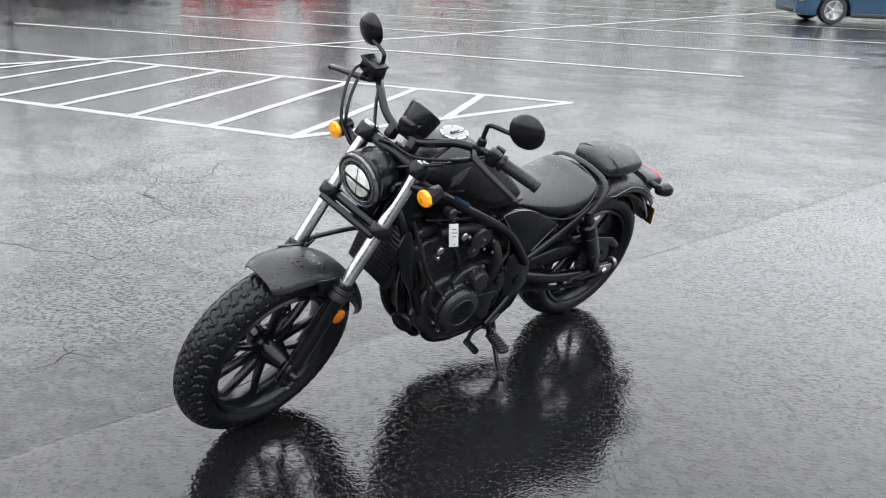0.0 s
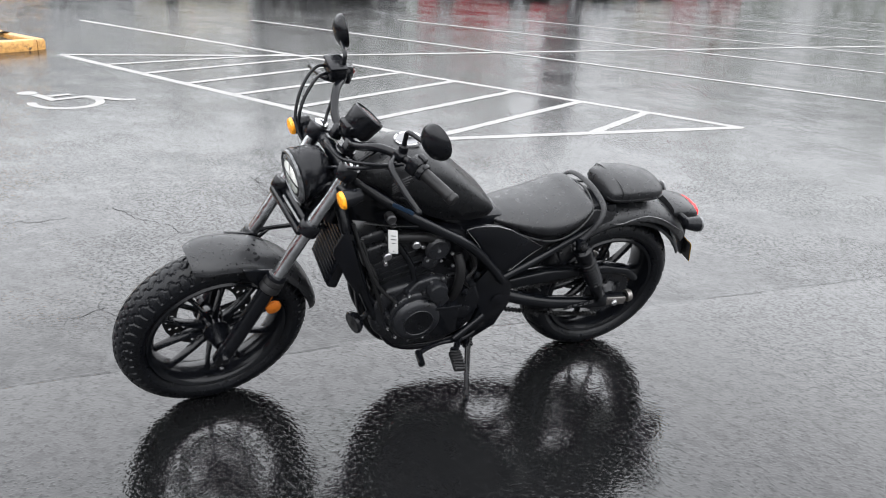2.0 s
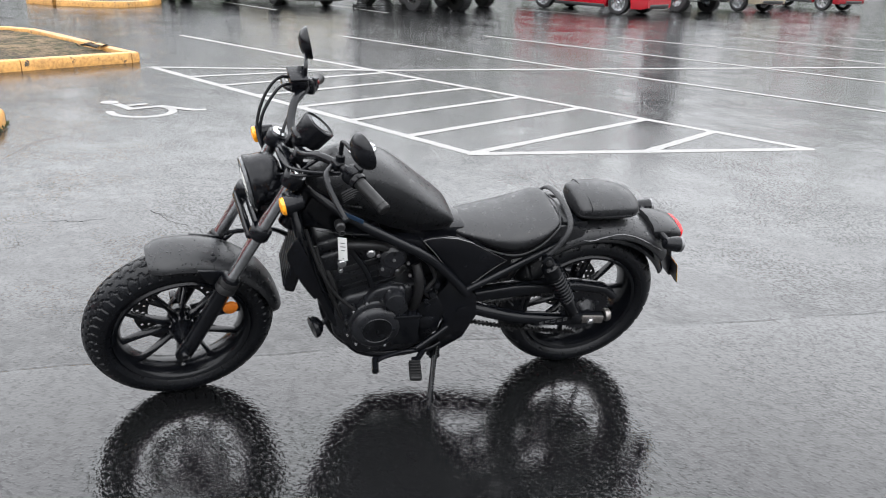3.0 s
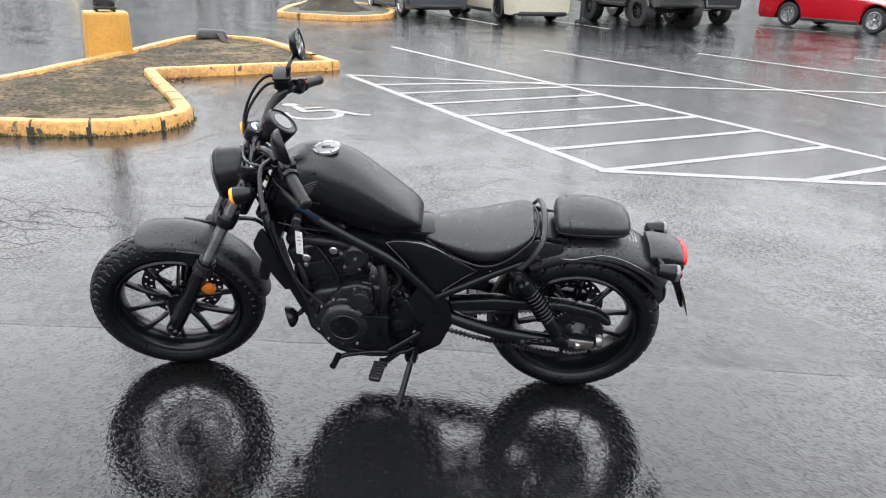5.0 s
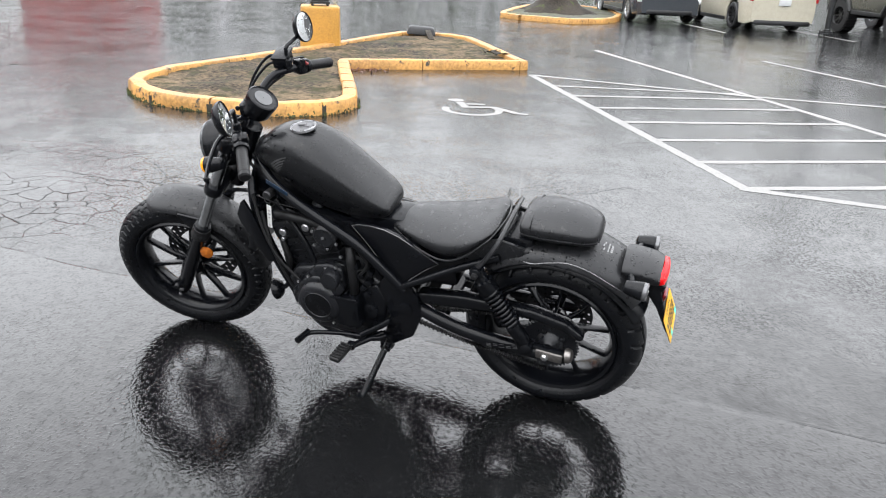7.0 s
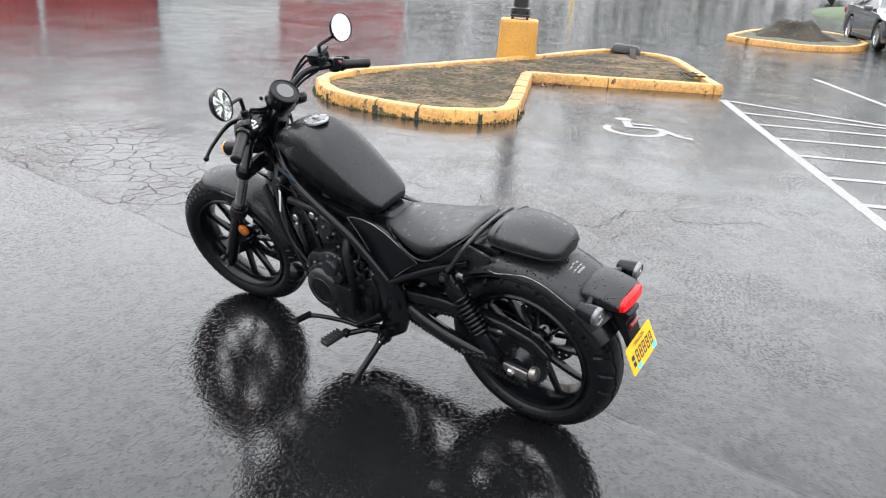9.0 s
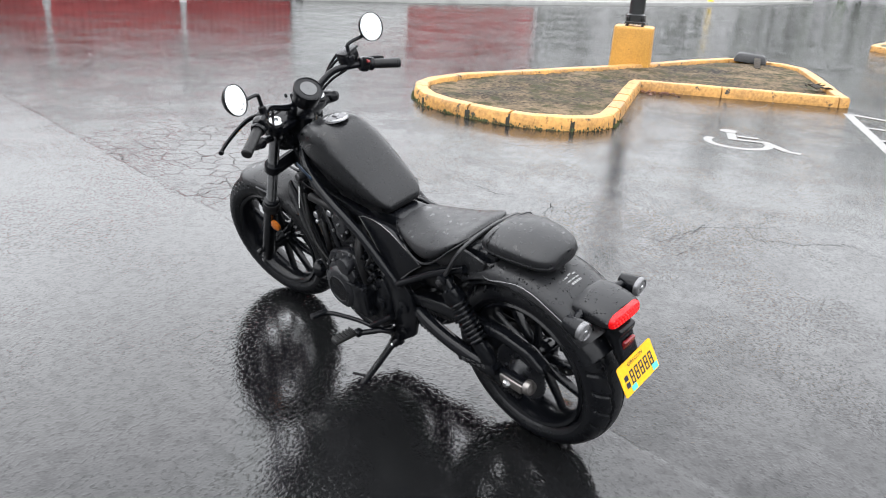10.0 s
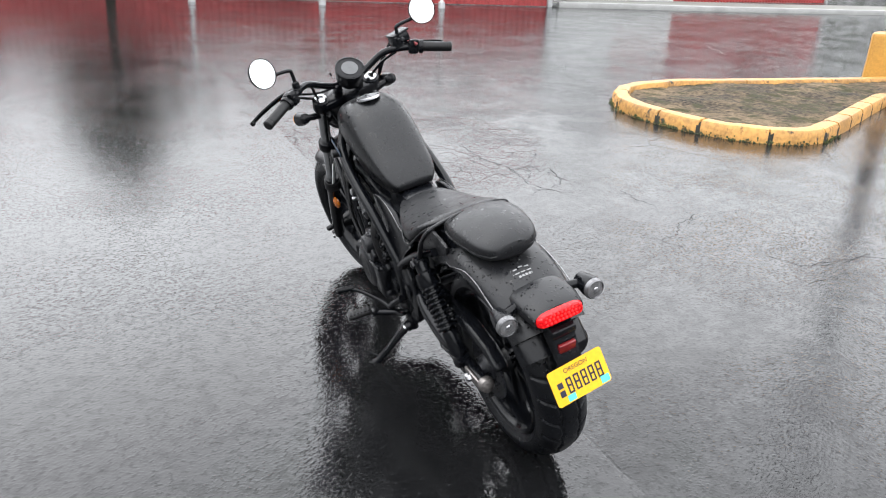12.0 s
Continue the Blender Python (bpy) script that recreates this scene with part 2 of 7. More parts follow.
def asphalt():
    m = bpy.data.materials.new("wet_asphalt")
    m.use_nodes = True
    n, l = m.node_tree.nodes, m.node_tree.links
    b = n["Principled BSDF"]
    tc = n.new("ShaderNodeTexCoord")

    def noise_tex(scale, detail=4, rough=0.5, stretch=None):
        t = n.new("ShaderNodeTexNoise")
        t.inputs["Scale"].default_value, t.inputs["Detail"].default_value, t.inputs["Roughness"].default_value = scale, detail, rough
        if stretch:
            mp = n.new("ShaderNodeMapping")
            mp.inputs["Scale"].default_value = stretch
            mp.inputs["Rotation"].default_value = (0, 0, radians(35))
            l.new(tc.outputs["Object"], mp.inputs["Vector"])
            l.new(mp.outputs["Vector"], t.inputs["Vector"])
        else:
            l.new(tc.outputs["Object"], t.inputs["Vector"])
        return t.outputs["Fac"]

    def rng(v, a, c, d, e, smooth=True):
        r = n.new("ShaderNodeMapRange")
        r.interpolation_type = "SMOOTHSTEP" if smooth else "LINEAR"
        for k, x in zip(("From Min", "From Max", "To Min", "To Max"), (a, c, d, e)):
            r.inputs[k].default_value = x
        l.new(v, r.inputs["Value"])
        return r.outputs["Result"]

    def op(kind, a, c):
        o = n.new("ShaderNodeMath")
        o.operation = kind
        for i, x in enumerate((a, c)):
            if isinstance(x, (int, float)):
                o.inputs[i].default_value = x
            else:
                l.new(x, o.inputs[i])
        return o.outputs[0]

    grain = noise_tex(170, 2, 0.5)
    stone = noise_tex(70, 1.5, 0.5, (1.0, 1.15, 1.0))
    # rounded stones that stand out of the water film, of random size
    peb = n.new("ShaderNodeTexVoronoi")
    peb.inputs["Scale"].default_value, peb.voronoi_dimensions = 52.0, "2D"
    l.new(tc.outputs["Object"], peb.inputs["Vector"])
    pick = n.new("ShaderNodeSeparateColor")
    l.new(peb.outputs["Color"], pick.inputs["Color"])
    dome = n.new("ShaderNodeMapRange")
    dome.interpolation_type = "SMOOTHSTEP"
    l.new(peb.outputs["Distance"], dome.inputs["Value"])
    l.new(op("ADD", op("MULTIPLY", pick.outputs["Red"], 0.42), 0.10), dome.inputs["From Min"])
    dome.inputs["From Max"].default_value = 0.0
    dome = op("MULTIPLY", dome.outputs["Result"], rng(pick.outputs["Green"], 0.25, 0.8, 0.0, 1.0))
    ripple = noise_tex(7, 5, 0.62, (1.0, 1.6, 1.0))
    wave = noise_tex(1.1, 3, 0.5)
    puddle = rng(noise_tex(0.42, 4, 0.55), 0.40, 0.60, 0.0, 1.0)
    patch = rng(noise_tex(0.16, 4, 0.6), 0.42, 0.58, 0.0, 1.0)
    # the seam: newer, smoother asphalt to its south-west
    sep = n.new("ShaderNodeSeparateXYZ")
    l.new(tc.outputs["Object"], sep.inputs["Vector"])
    side = op("ADD", op("MULTIPLY", sep.outputs["X"], 0.7215), op("MULTIPLY", sep.outputs["Y"], -0.6925))
    side = op("ADD", side, op("MULTIPLY", noise_tex(1.3, 3), 0.12))
    newer = rng(side, -1.95, -1.90, 0.0, 1.0)
    away = rng(op("SQRT", op("ADD", op("POWER", op("SUBTRACT", sep.outputs["X"], 0.6), 2.0), op("POWER", op("SUBTRACT", sep.outputs["Y"], 3.0), 2.0)), 0.0), 3.0, 7.5, 0.0, 1.0)
    # cracks: cell edges, bent by noise, kept to some areas
    bend = n.new("ShaderNodeTexNoise")
    bend.inputs["Scale"].default_value = 3.0
    l.new(tc.outputs["Object"], bend.inputs["Vector"])
    vec = n.new("ShaderNodeVectorMath")
    vec.operation = "SCALE"
    vec.inputs["Scale"].default_value = 0.35
    l.new(bend.outputs["Color"], vec.inputs[0])
    add = n.new("ShaderNodeVectorMath")
    l.new(tc.outputs["Object"], add.inputs[0])
    l.new(vec.outputs["Vector"], add.inputs[1])

    def cells(scale, width):
        v = n.new("ShaderNodeTexVoronoi")
        v.feature, v.voronoi_dimensions = "DISTANCE_TO_EDGE", "2D"
        v.inputs["Scale"].default_value = scale
        l.new(add.outputs["Vector"], v.inputs["Vector"])
        return rng(v.outputs["Distance"], 0.0, width, 1.0, 0.0)

    def zone(x, y, r):
        d = op("ADD", op("POWER", op("SUBTRACT", sep.outputs["X"], x), 2.0), op("POWER", op("SUBTRACT", sep.outputs["Y"], y), 2.0))
        return rng(op("SQRT", d, 0.0), r * 0.55, r, 1.0, 0.0)

    web = op("MAXIMUM", zone(-2.9, 0.9, 1.5), zone(2.2, 10.3, 2.6))
    web = op("MULTIPLY", web, rng(noise_tex(1.2, 2), 0.38, 0.50, 0.0, 1.0))
    web = op("MULTIPLY", web, op("SUBTRACT", 1.0, newer))
    fine_cracks = op("MULTIPLY", cells(6.2, 0.032), web)
    long_cracks = op("MULTIPLY", op("MULTIPLY", cells(0.75, 0.006), rng(noise_tex(0.55, 2), 0.52, 0.58, 0.0, 1.0)), away)
    seam = op("MULTIPLY", rng(op("ABSOLUTE", op("ADD", side, 1.93), 0.0), 0.002, 0.007, 1.0, 0.0), rng(noise_tex(2.1, 4, 0.6), 0.44, 0.52, 0.0, 1.0))
    crack = op("MAXIMUM", fine_cracks, op("MULTIPLY", long_cracks, op("SUBTRACT", 1.0, newer)))
    crack = op("MAXIMUM", crack, op("MULTIPLY", seam, 0.22))

    islet = rng(noise_tex(46, 2.5, 0.55, (1.0, 1.35, 1.0)), 0.53, 0.64, 0.0, 1.0)
    chips = rng(stone, 0.60, 0.70, 0.0, 1.0)
    tone = op("ADD", op("MULTIPLY", grain, 0.010), op("MULTIPLY", patch, 0.003))
    tone = op("ADD", tone, op("MULTIPLY", chips, 0.010))
    tone = op("MULTIPLY", tone, op("SUBTRACT", 1.0, op("MULTIPLY", crack, 0.8)))
    col = n.new("ShaderNodeVectorMath")
    col.operation = "SCALE"
    col.inputs[0].default_value = (0.97, 1.0, 1.05)
    l.new(tone, col.inputs["Scale"])
    l.new(col.outputs["Vector"], b.inputs["Base Color"])
    # far from the bike the water film breaks into ragged streaks and flecks
    flecks = rng(noise_tex(1.3, 11, 0.76, (1.0, 1.5, 1.0)), 0.45, 0.55, 0.0, 1.0)
    streaks = rng(noise_tex(7, 9, 0.74, (1.0, 1.5, 1.0)), 0.44, 0.55, 0.0, 1.0)
    small = rng(noise_tex(14, 6, 0.7), 0.40, 0.52, 0.0, 1.0)
    worn = op("MAXIMUM", op("MULTIPLY", away, op("ADD", op("MULTIPLY", newer, -0.35), 1.0)), op("MULTIPLY", op("SUBTRACT", 1.0, newer), 0.5))
    film = op("SUBTRACT", 1.0, op("MULTIPLY", op("SUBTRACT", 1.0, flecks), op("MULTIPLY", worn, 0.75)))
    film = op("MULTIPLY", film, op("SUBTRACT", 1.0, op("MULTIPLY", op("SUBTRACT", 1.0, streaks), op("MULTIPLY", worn, op("SUBTRACT", 0.6, op("MULTIPLY", puddle, 0.45))))))
    film = op("MULTIPLY", film, op("ADD", op("MULTIPLY", small, 0.32), 0.68))
    film = op("MULTIPLY", film, op("SUBTRACT", 1.0, op("MULTIPLY", islet, 0.45)))
    # one duller tongue with a weaker film beside the island
    tongue = op("MULTIPLY", zone(-4.4, 1.45, 1.25), rng(noise_tex(1.9, 5, 0.6), 0.47, 0.53, 0.0, 1.0))
    film = op("MULTIPLY", film, op("SUBTRACT", 1.0, op("MULTIPLY", tongue, 0.8)))
    level = op("ADD", op("MULTIPLY", film, 0.27), 0.15)
    level = op("MULTIPLY", level, op("SUBTRACT", 1.0, op("MULTIPLY", crack, 0.75)))
    level = op("MULTIPLY", level, op("ADD", op("MULTIPLY", newer, 0.09), 0.79))
    level = op("MULTIPLY", level, op("SUBTRACT", 1.0, op("MULTIPLY", op("MULTIPLY", away, op("SUBTRACT", 1.0, newer)), 0.20)))
    l.new(level, b.inputs["Specular IOR Level"])
    thin = op("SUBTRACT", 1.0, film)
    rough = op("ADD", op("MULTIPLY", grain, 0.02), op("MULTIPLY", op("SUBTRACT", 1.0, puddle), 0.015))
    l.new(op("ADD", op("ADD", op("ADD", rough, 0.008), op("MULTIPLY", thin, op("ADD", op("MULTIPLY", away, 0.11), 0.06))), op("MULTIPLY", crack, 0.3)), b.inputs["Roughness"])
    b.inputs["IOR"].default_value = 1.56
    # heights in millimetres: the water film over the stones, gentle where it is deep, steeper where stones stand out of it
    older = op("SUBTRACT", 1.0, newer)
    bare = op("MULTIPLY", rng(noise_tex(0.9, 4, 0.6), 0.42, 0.60, 0.0, 1.0), op("ADD", op("MULTIPLY", older, 0.5), 0.5))
    film_relief = noise_tex(FILM_SCALE, 1.2, 0.5, (1.0, 1.25, 1.0))
    h = op("MULTIPLY", film_relief, op("ADD", op("MULTIPLY", bare, FILM_MM * 0.9), op("ADD", op("MULTIPLY", older, FILM_MM * 0.12), FILM_MM)))
    knobs = op("ADD", op("MULTIPLY", dome, KNOB * 0.6), op("MULTIPLY", islet, KNOB))
    h = op("ADD", h, op("MULTIPLY", knobs, op("ADD", op("MULTIPLY", bare, 0.8), 0.28)))
    h = op("ADD", h, op("MULTIPLY", grain, 0.05))
    h = op("ADD", h, op("MULTIPLY", ripple, op("ADD", op("MULTIPLY", op("SUBTRACT", 1.0, puddle), 0.6), 0.5)))
    h = op("ADD", h, op("MULTIPLY", wave, 1.2))
    h = op("SUBTRACT", h, op("MULTIPLY", crack, 3.0))
    h = op("ADD", h, op("MULTIPLY", newer, 2.0))
    bp = n.new("ShaderNodeBump")
    bp.inputs["Strength"].default_value, bp.inputs["Distance"].default_value = 1.0, 0.0010
    l.new(h, bp.inputs["Height"])
    l.new(bp.outputs["Normal"], b.inputs["Normal"])
    return m


ASPHALT = asphalt()
bm = B()
steps = [-900, -400, -200, -100, -60, -40, -30, -22, -16, -12, -8, -4, 0, 4, 8, 12, 16, 22, 30, 40, 60, 100, 200, 400, 900]
rows = [[bm.verts.new((x, y, 0)) for x in steps] for y in steps]
for a, c in zip(rows, rows[1:]):
    for i in range(len(steps) - 1):
        bm.faces.new((a[i], a[i + 1], c[i + 1], c[i]))
ground = part("ground", bm, ASPHALT)
tagged(ground, "wet dark grey asphalt car park with puddles and cracks", "ground", kind="structure")

PAINT = mat("worn_white_road_paint", (0.180, 0.177, 0.170), 0.5, grain=45, vary=0.25, bump=0.4, dirt=((0.05, 0.05, 0.05), 16.0, 0.59))


LAYER = iter(range(400))


def flat(bm, poly, z=0.002):
    z += 0.0003 * (len(bm.faces) % 8)
    bm.faces.new([bm.verts.new((x, y, z)) for x, y in poly])


def stripe(a, b, width=0.1, label="white painted parking line on wet asphalt", z=0.002):
    """A painted line from a to b, with slightly ragged edges."""
    z = 0.0016 + 0.00022 * next(LAYER)
    a, b = Vector((*a, 0)), Vector((*b, 0))
    d = (b - a).normalized()
    side = Vector((-d.y, d.x, 0))
    n = max(2, int((b - a).length / 0.08))
    bm = B()
    left, right = [], []
    for i in range(n + 1):
        p = a.lerp(b, i / n)
        left.append(bm.verts.new(p + side * (width / 2 + random.uniform(-0.006, 0.005)) + Vector((0, 0, z))))
        right.append(bm.verts.new(p - side * (width / 2 + random.uniform(-0.006, 0.005)) + Vector((0, 0, z))))
    for i in range(n):
        bm.faces.new((right[i], right[i + 1], left[i + 1], left[i]))
    ob = part("painted_line", bm, PAINT)
    return tagged(ob, label, "parking line", "parking lines", "structure")


# the hatched bay
stripe((-7.02, 7.10), (-1.58, 5.92), 0.10, "long white edge line of the hatched bay")
stripe((-9.75, 9.88), (0.66, 8.25), 0.10, "long white edge line of the hatched bay")
stripe((-1.60, 5.88), (0.66, 8.28), 0.10, "white end line of the hatched bay", 0.0028)
for a, b in (((-0.50, 7.0), (-0.28, 8.38)), ((-1.57, 5.95), (-1.02, 8.46)), ((-2.33, 6.10), (-1.80, 8.58)), ((-3.11, 6.28), (-2.60, 8.70)),
             ((-3.90, 6.45), (-3.36, 8.83)), ((-4.65, 6.62), (-4.15, 8.94)), ((-5.39, 6.78), (-4.80, 9.05)), ((-6.10, 6.92), (-5.2, 9.1))):
    stripe(a, b, 0.092, "white diagonal bar of the hatched bay", 0.0035)
# the line across the stalls and the stall lines beyond
stripe((-7.0, 7.08), (-4.95, 9.2), 0.10, "white line across the stall ends")
stripe((-4.95, 9.2), (7.4, 26.1), 0.10, "white line across the stall ends", 0.0028)
for a, b in (((-8.2, 12.25), (2.95, 11.0)), ((-6.6, 14.85), (5.4, 13.95)), ((-4.75, 17.35), (7.6, 17.1)), ((-3.0, 20.2), (9.6, 20.6)), ((-1.0, 23.3), (11.5, 24.1)), ((1.2, 26.6), (13.5, 27.5)),
             ((-16.8, 16.75), (-13.16, 15.75)), ((-14.05, 18.69), (-11.26, 17.92)), ((-10.98, 23.43), (-8.48, 23.9))):
    stripe(a, b, 0.10)


GROOVE = mat("dark_crack_groove", (0.008, 0.008, 0.009), 0.6, grain=120, vary=0.5, bump=0.6, spec=0.15)


def crack(pts, width=0.006):
    """A wandering crack through the points, swelling and thinning, with short side branches."""
    line = [Vector((*p, 0.0)) for p in pts]
    bm = B()

    def ribbon(a, b, w0, w1, n):
        d = (b - a).normalized()
        side = Vector((-d.y, d.x, 0))
        rows = []
        drift = 0.0
        for i in range(n + 1):
            f = i / n
            drift = 0.7 * drift + random.gauss(0, 0.010)
            c = a.lerp(b, f) + side * drift * math.sin(math.pi * f) ** 0.5
            w = (w0 + (w1 - w0) * f) * random.uniform(0.35, 1.1)
            rows.append((bm.verts.new(c + side * w / 2 + Vector((0, 0, 0.0012))), bm.verts.new(c - side * w / 2 + Vector((0, 0, 0.0012)))))
        for p, q in zip(rows, rows[1:]):
            bm.faces.new((p[1], q[1], q[0], p[0]))

    for i, (a, b) in enumerate(zip(line, line[1:])):
        last = i == len(line) - 2
        ribbon(a, b, width, width * (0.3 if last else 1.0), max(4, int((b - a).length / 0.022)))
        if random.random() < 0.6:
            turn = Matrix.Rotation(random.choice((-1, 1)) * random.uniform(0.7, 1.3), 3, "Z") @ (b - a).normalized()
            ribbon(b, b + turn * random.uniform(0.06, 0.22), width * 0.6, 0.001, 6)
    return tagged(part("crack", bm, GROOVE), "thin dark crack in the wet asphalt", "crack", "cracks in the asphalt", "structure")


random.seed(21)
for pts in (((-3.13, 1.41), (-2.84, 1.69), (-2.65, 2.0), (-2.28, 2.34), (-2.27, 2.5)), ((-2.65, 2.0), (-2.8, 2.08), (-2.6, 2.4), (-2.55, 2.52)), ((-2.8, 2.08), (-2.4, 2.2)),
            ((-2.53, 2.8), (-2.37, 2.94), (-2.32, 3.09)), ((-2.25, 3.31), (-1.97, 3.3)), ((-3.24, 1.99), (-2.82, 2.08)), ((-2.81, 2.24), (-2.54, 2.39), (-2.3, 2.4))):
    crack(pts, 0.007)
for pts in (((-1.7, 3.76), (-1.62, 3.91), (-1.96, 4.24), (-2.04, 4.57), (-2.18, 4.92)), ((-2.01, 4.52), (-1.8, 4.51), (-1.76, 4.78), (-1.85, 5.04), (-1.59, 5.24)), ((-1.38, 3.96), (-1.72, 4.18)),
            ((-1.82, 4.55), (-1.58, 4.62)), ((-2.03, 4.26), (-1.83, 4.14), (-1.57, 3.88)), ((-2.36, 4.82), (-2.11, 4.63)), ((-2.22, 3.3), (-1.9, 3.27), (-1.66, 3.21), (-1.54, 3.36)),
            ((-1.3, 2.36), (-1.31, 2.16)), ((-1.35, 2.37), (-1.16, 2.32))):
    crack(pts, 0.005)


def wheelchair():
    """The accessible-parking symbol: a ring for the wheel, a bent body, an arm and a head."""
    bm = B()
    n = 28
    c = Vector((0.0, -0.10))
    for i in range(n):
        a0, a1 = radians(150 + 250 * i / n), radians(150 + 250 * (i + 1) / n)
        flat(bm, [(c.x + r * math.cos(a), c.y + r * math.sin(a)) for r, a in ((0.27, a0), (0.36, a0), (0.36, a1), (0.27, a1))], 0.0015 - 0.0003 * (len(bm.faces) % 8))
    flat(bm, [(-0.10, 0.02), (0.0, 0.02), (-0.02, 0.42), (-0.12, 0.42)])
    flat(bm, [(0.0, 0.02), (0.32, 0.02), (0.32, 0.11), (0.0, 0.11)])
    flat(bm, [(0.0, 0.22), (0.22, 0.22), (0.22, 0.30), (-0.01, 0.30)])
    flat(bm, [(0.32, 0.11), (0.23, 0.05), (0.44, -0.32), (0.52, -0.27)])
    flat(bm, [(0.44, -0.32), (0.60, -0.38), (0.63, -0.30), (0.52, -0.27)])
    flat(bm, [(-0.09 + 0.10 * math.cos(2 * math.pi * k / 16), 0.54 + 0.10 * math.sin(2 * math.pi * k / 16)) for k in range(16)])
    ob = part("parking_symbol", bm, PAINT)
    return tagged(ob, "white painted wheelchair symbol on wet asphalt", "parking symbol", kind="structure")


sym = wheelchair()
sym.matrix_basis = pose(-4.84, 5.22, 0.0, 0, 0, 76) @ Matrix.Diagonal((0.88, 0.88, 1, 1))

# ---- the motorcycle: x ahead, y to its left, z up; the rear axle stands over the origin ----
bike = empty("motorcycle", pose(0.4965, 3.148, -0.004, -15.5, 0, 227.7), "matte black cruiser motorcycle, wet, leaning on its side stand", "motorcycle")
RAKE = math.atan(0.527)
AX_F, AX_R = Vector((1.455, 0, 0.316)), Vector((0.006, 0, 0.320))
# the fork and all that turns with it is turned to the left about the steering axis
ST_P = Vector((1.394, 0, 0.313))
ST_D = Vector((-math.sin(RAKE), 0, math.cos(RAKE)))
STEER = Matrix.Translation(ST_P) @ Matrix.Rotation(radians(10.0), 4, ST_D) @ Matrix.Translation(-ST_P)
BARS = Matrix.Translation(ST_P + Vector((0.010, 0, -0.006))) @ Matrix.Rotation(radians(8.0), 4, ST_D) @ Matrix.Translation(-ST_P)


def leg(z, y=0.0, off=0.0):
    """A point of the fork's line at height z, moved ahead by off."""
    return Vector((1.445 - 0.527 * (z - 0.313) + off, y, z))


def P(name, bm, material, parent=bike, label="", steer=False, sharp=38):
    return part(name, bm, material, parent, label, BARS if steer == "bars" else STEER if steer else None, sharp)


def tri(x):
    return abs((x % 1.0) * 2 - 1)


def tyre_mesh(R, hw, rim_r, c, front):
    """A tyre with a cut tread."""
    nu, nv, rc = 456, 84, R - 0.056
    bm = B()
    rings = []
    for i in range(nu):
        u = i / nu
        ring = []
        for j in range(nv + 1):
            a = -128 + 256 * j / nv
            ar = radians(a)
            b = 0.056 if abs(a) <= 90 else (rc - rim_r) * 0.9
            depth = 0.0
            if abs(a) < 78:
                if front:
                    step = max(-0.5, min(0.5, (tri(u * 50) - 0.5) * 2.2))
                    zig = 11 * step
                    d = min(abs(a - q) for q in (zig - 44, zig - 15, zig + 15, zig + 44))
                    depth = max(0.0, min(1.0, (4.0 - d) / 1.6))
                    if 50 < abs(a) < 77:
                        cut = tri(u * 50 + (0.25 if a > 0 else 0.75) + abs(a) * 0.004)
                        depth = max(depth, max(0.0, min(1.0, (0.26 - cut) / 0.1)))
                    if abs(a) < 12:
                        cut = tri(u * 50 + 0.5 + a * 0.012)
                        depth = max(depth, max(0.0, min(0.7, (0.16 - cut) / 0.08)))
                else:
                    zig = 5 * (tri(u * 30) - 0.5)
                    d = min(abs(a - zig - q) for q in (-20, 20))
                    depth = max(0.0, min(1.0, (3.6 - d) / 1.4))
                    if 26 < abs(a) < 72:
                        cut = tri(u * 26 + abs(a) * 0.008 + (0.5 if a > 0 else 0))
                        depth = max(depth, max(0.0, min(1.0, (0.20 - cut) / 0.08)))
            k = depth * 0.0045
            r, y = rc + (b - k) * math.cos(ar), (hw - k * abs(math.sin(ar))) * math.sin(ar) * (1.0 if abs(a) <= 90 else 1.0)
            if abs(a) > 100 and abs(a) < 106:
                y *= 1.012
            ring.append(c + Vector((r * math.cos(2 * math.pi * u), y, r * math.sin(2 * math.pi * u))))
        rings.append(ring)
    skin(bm, rings, caps=False, closed=False, loop=True)
    return bm


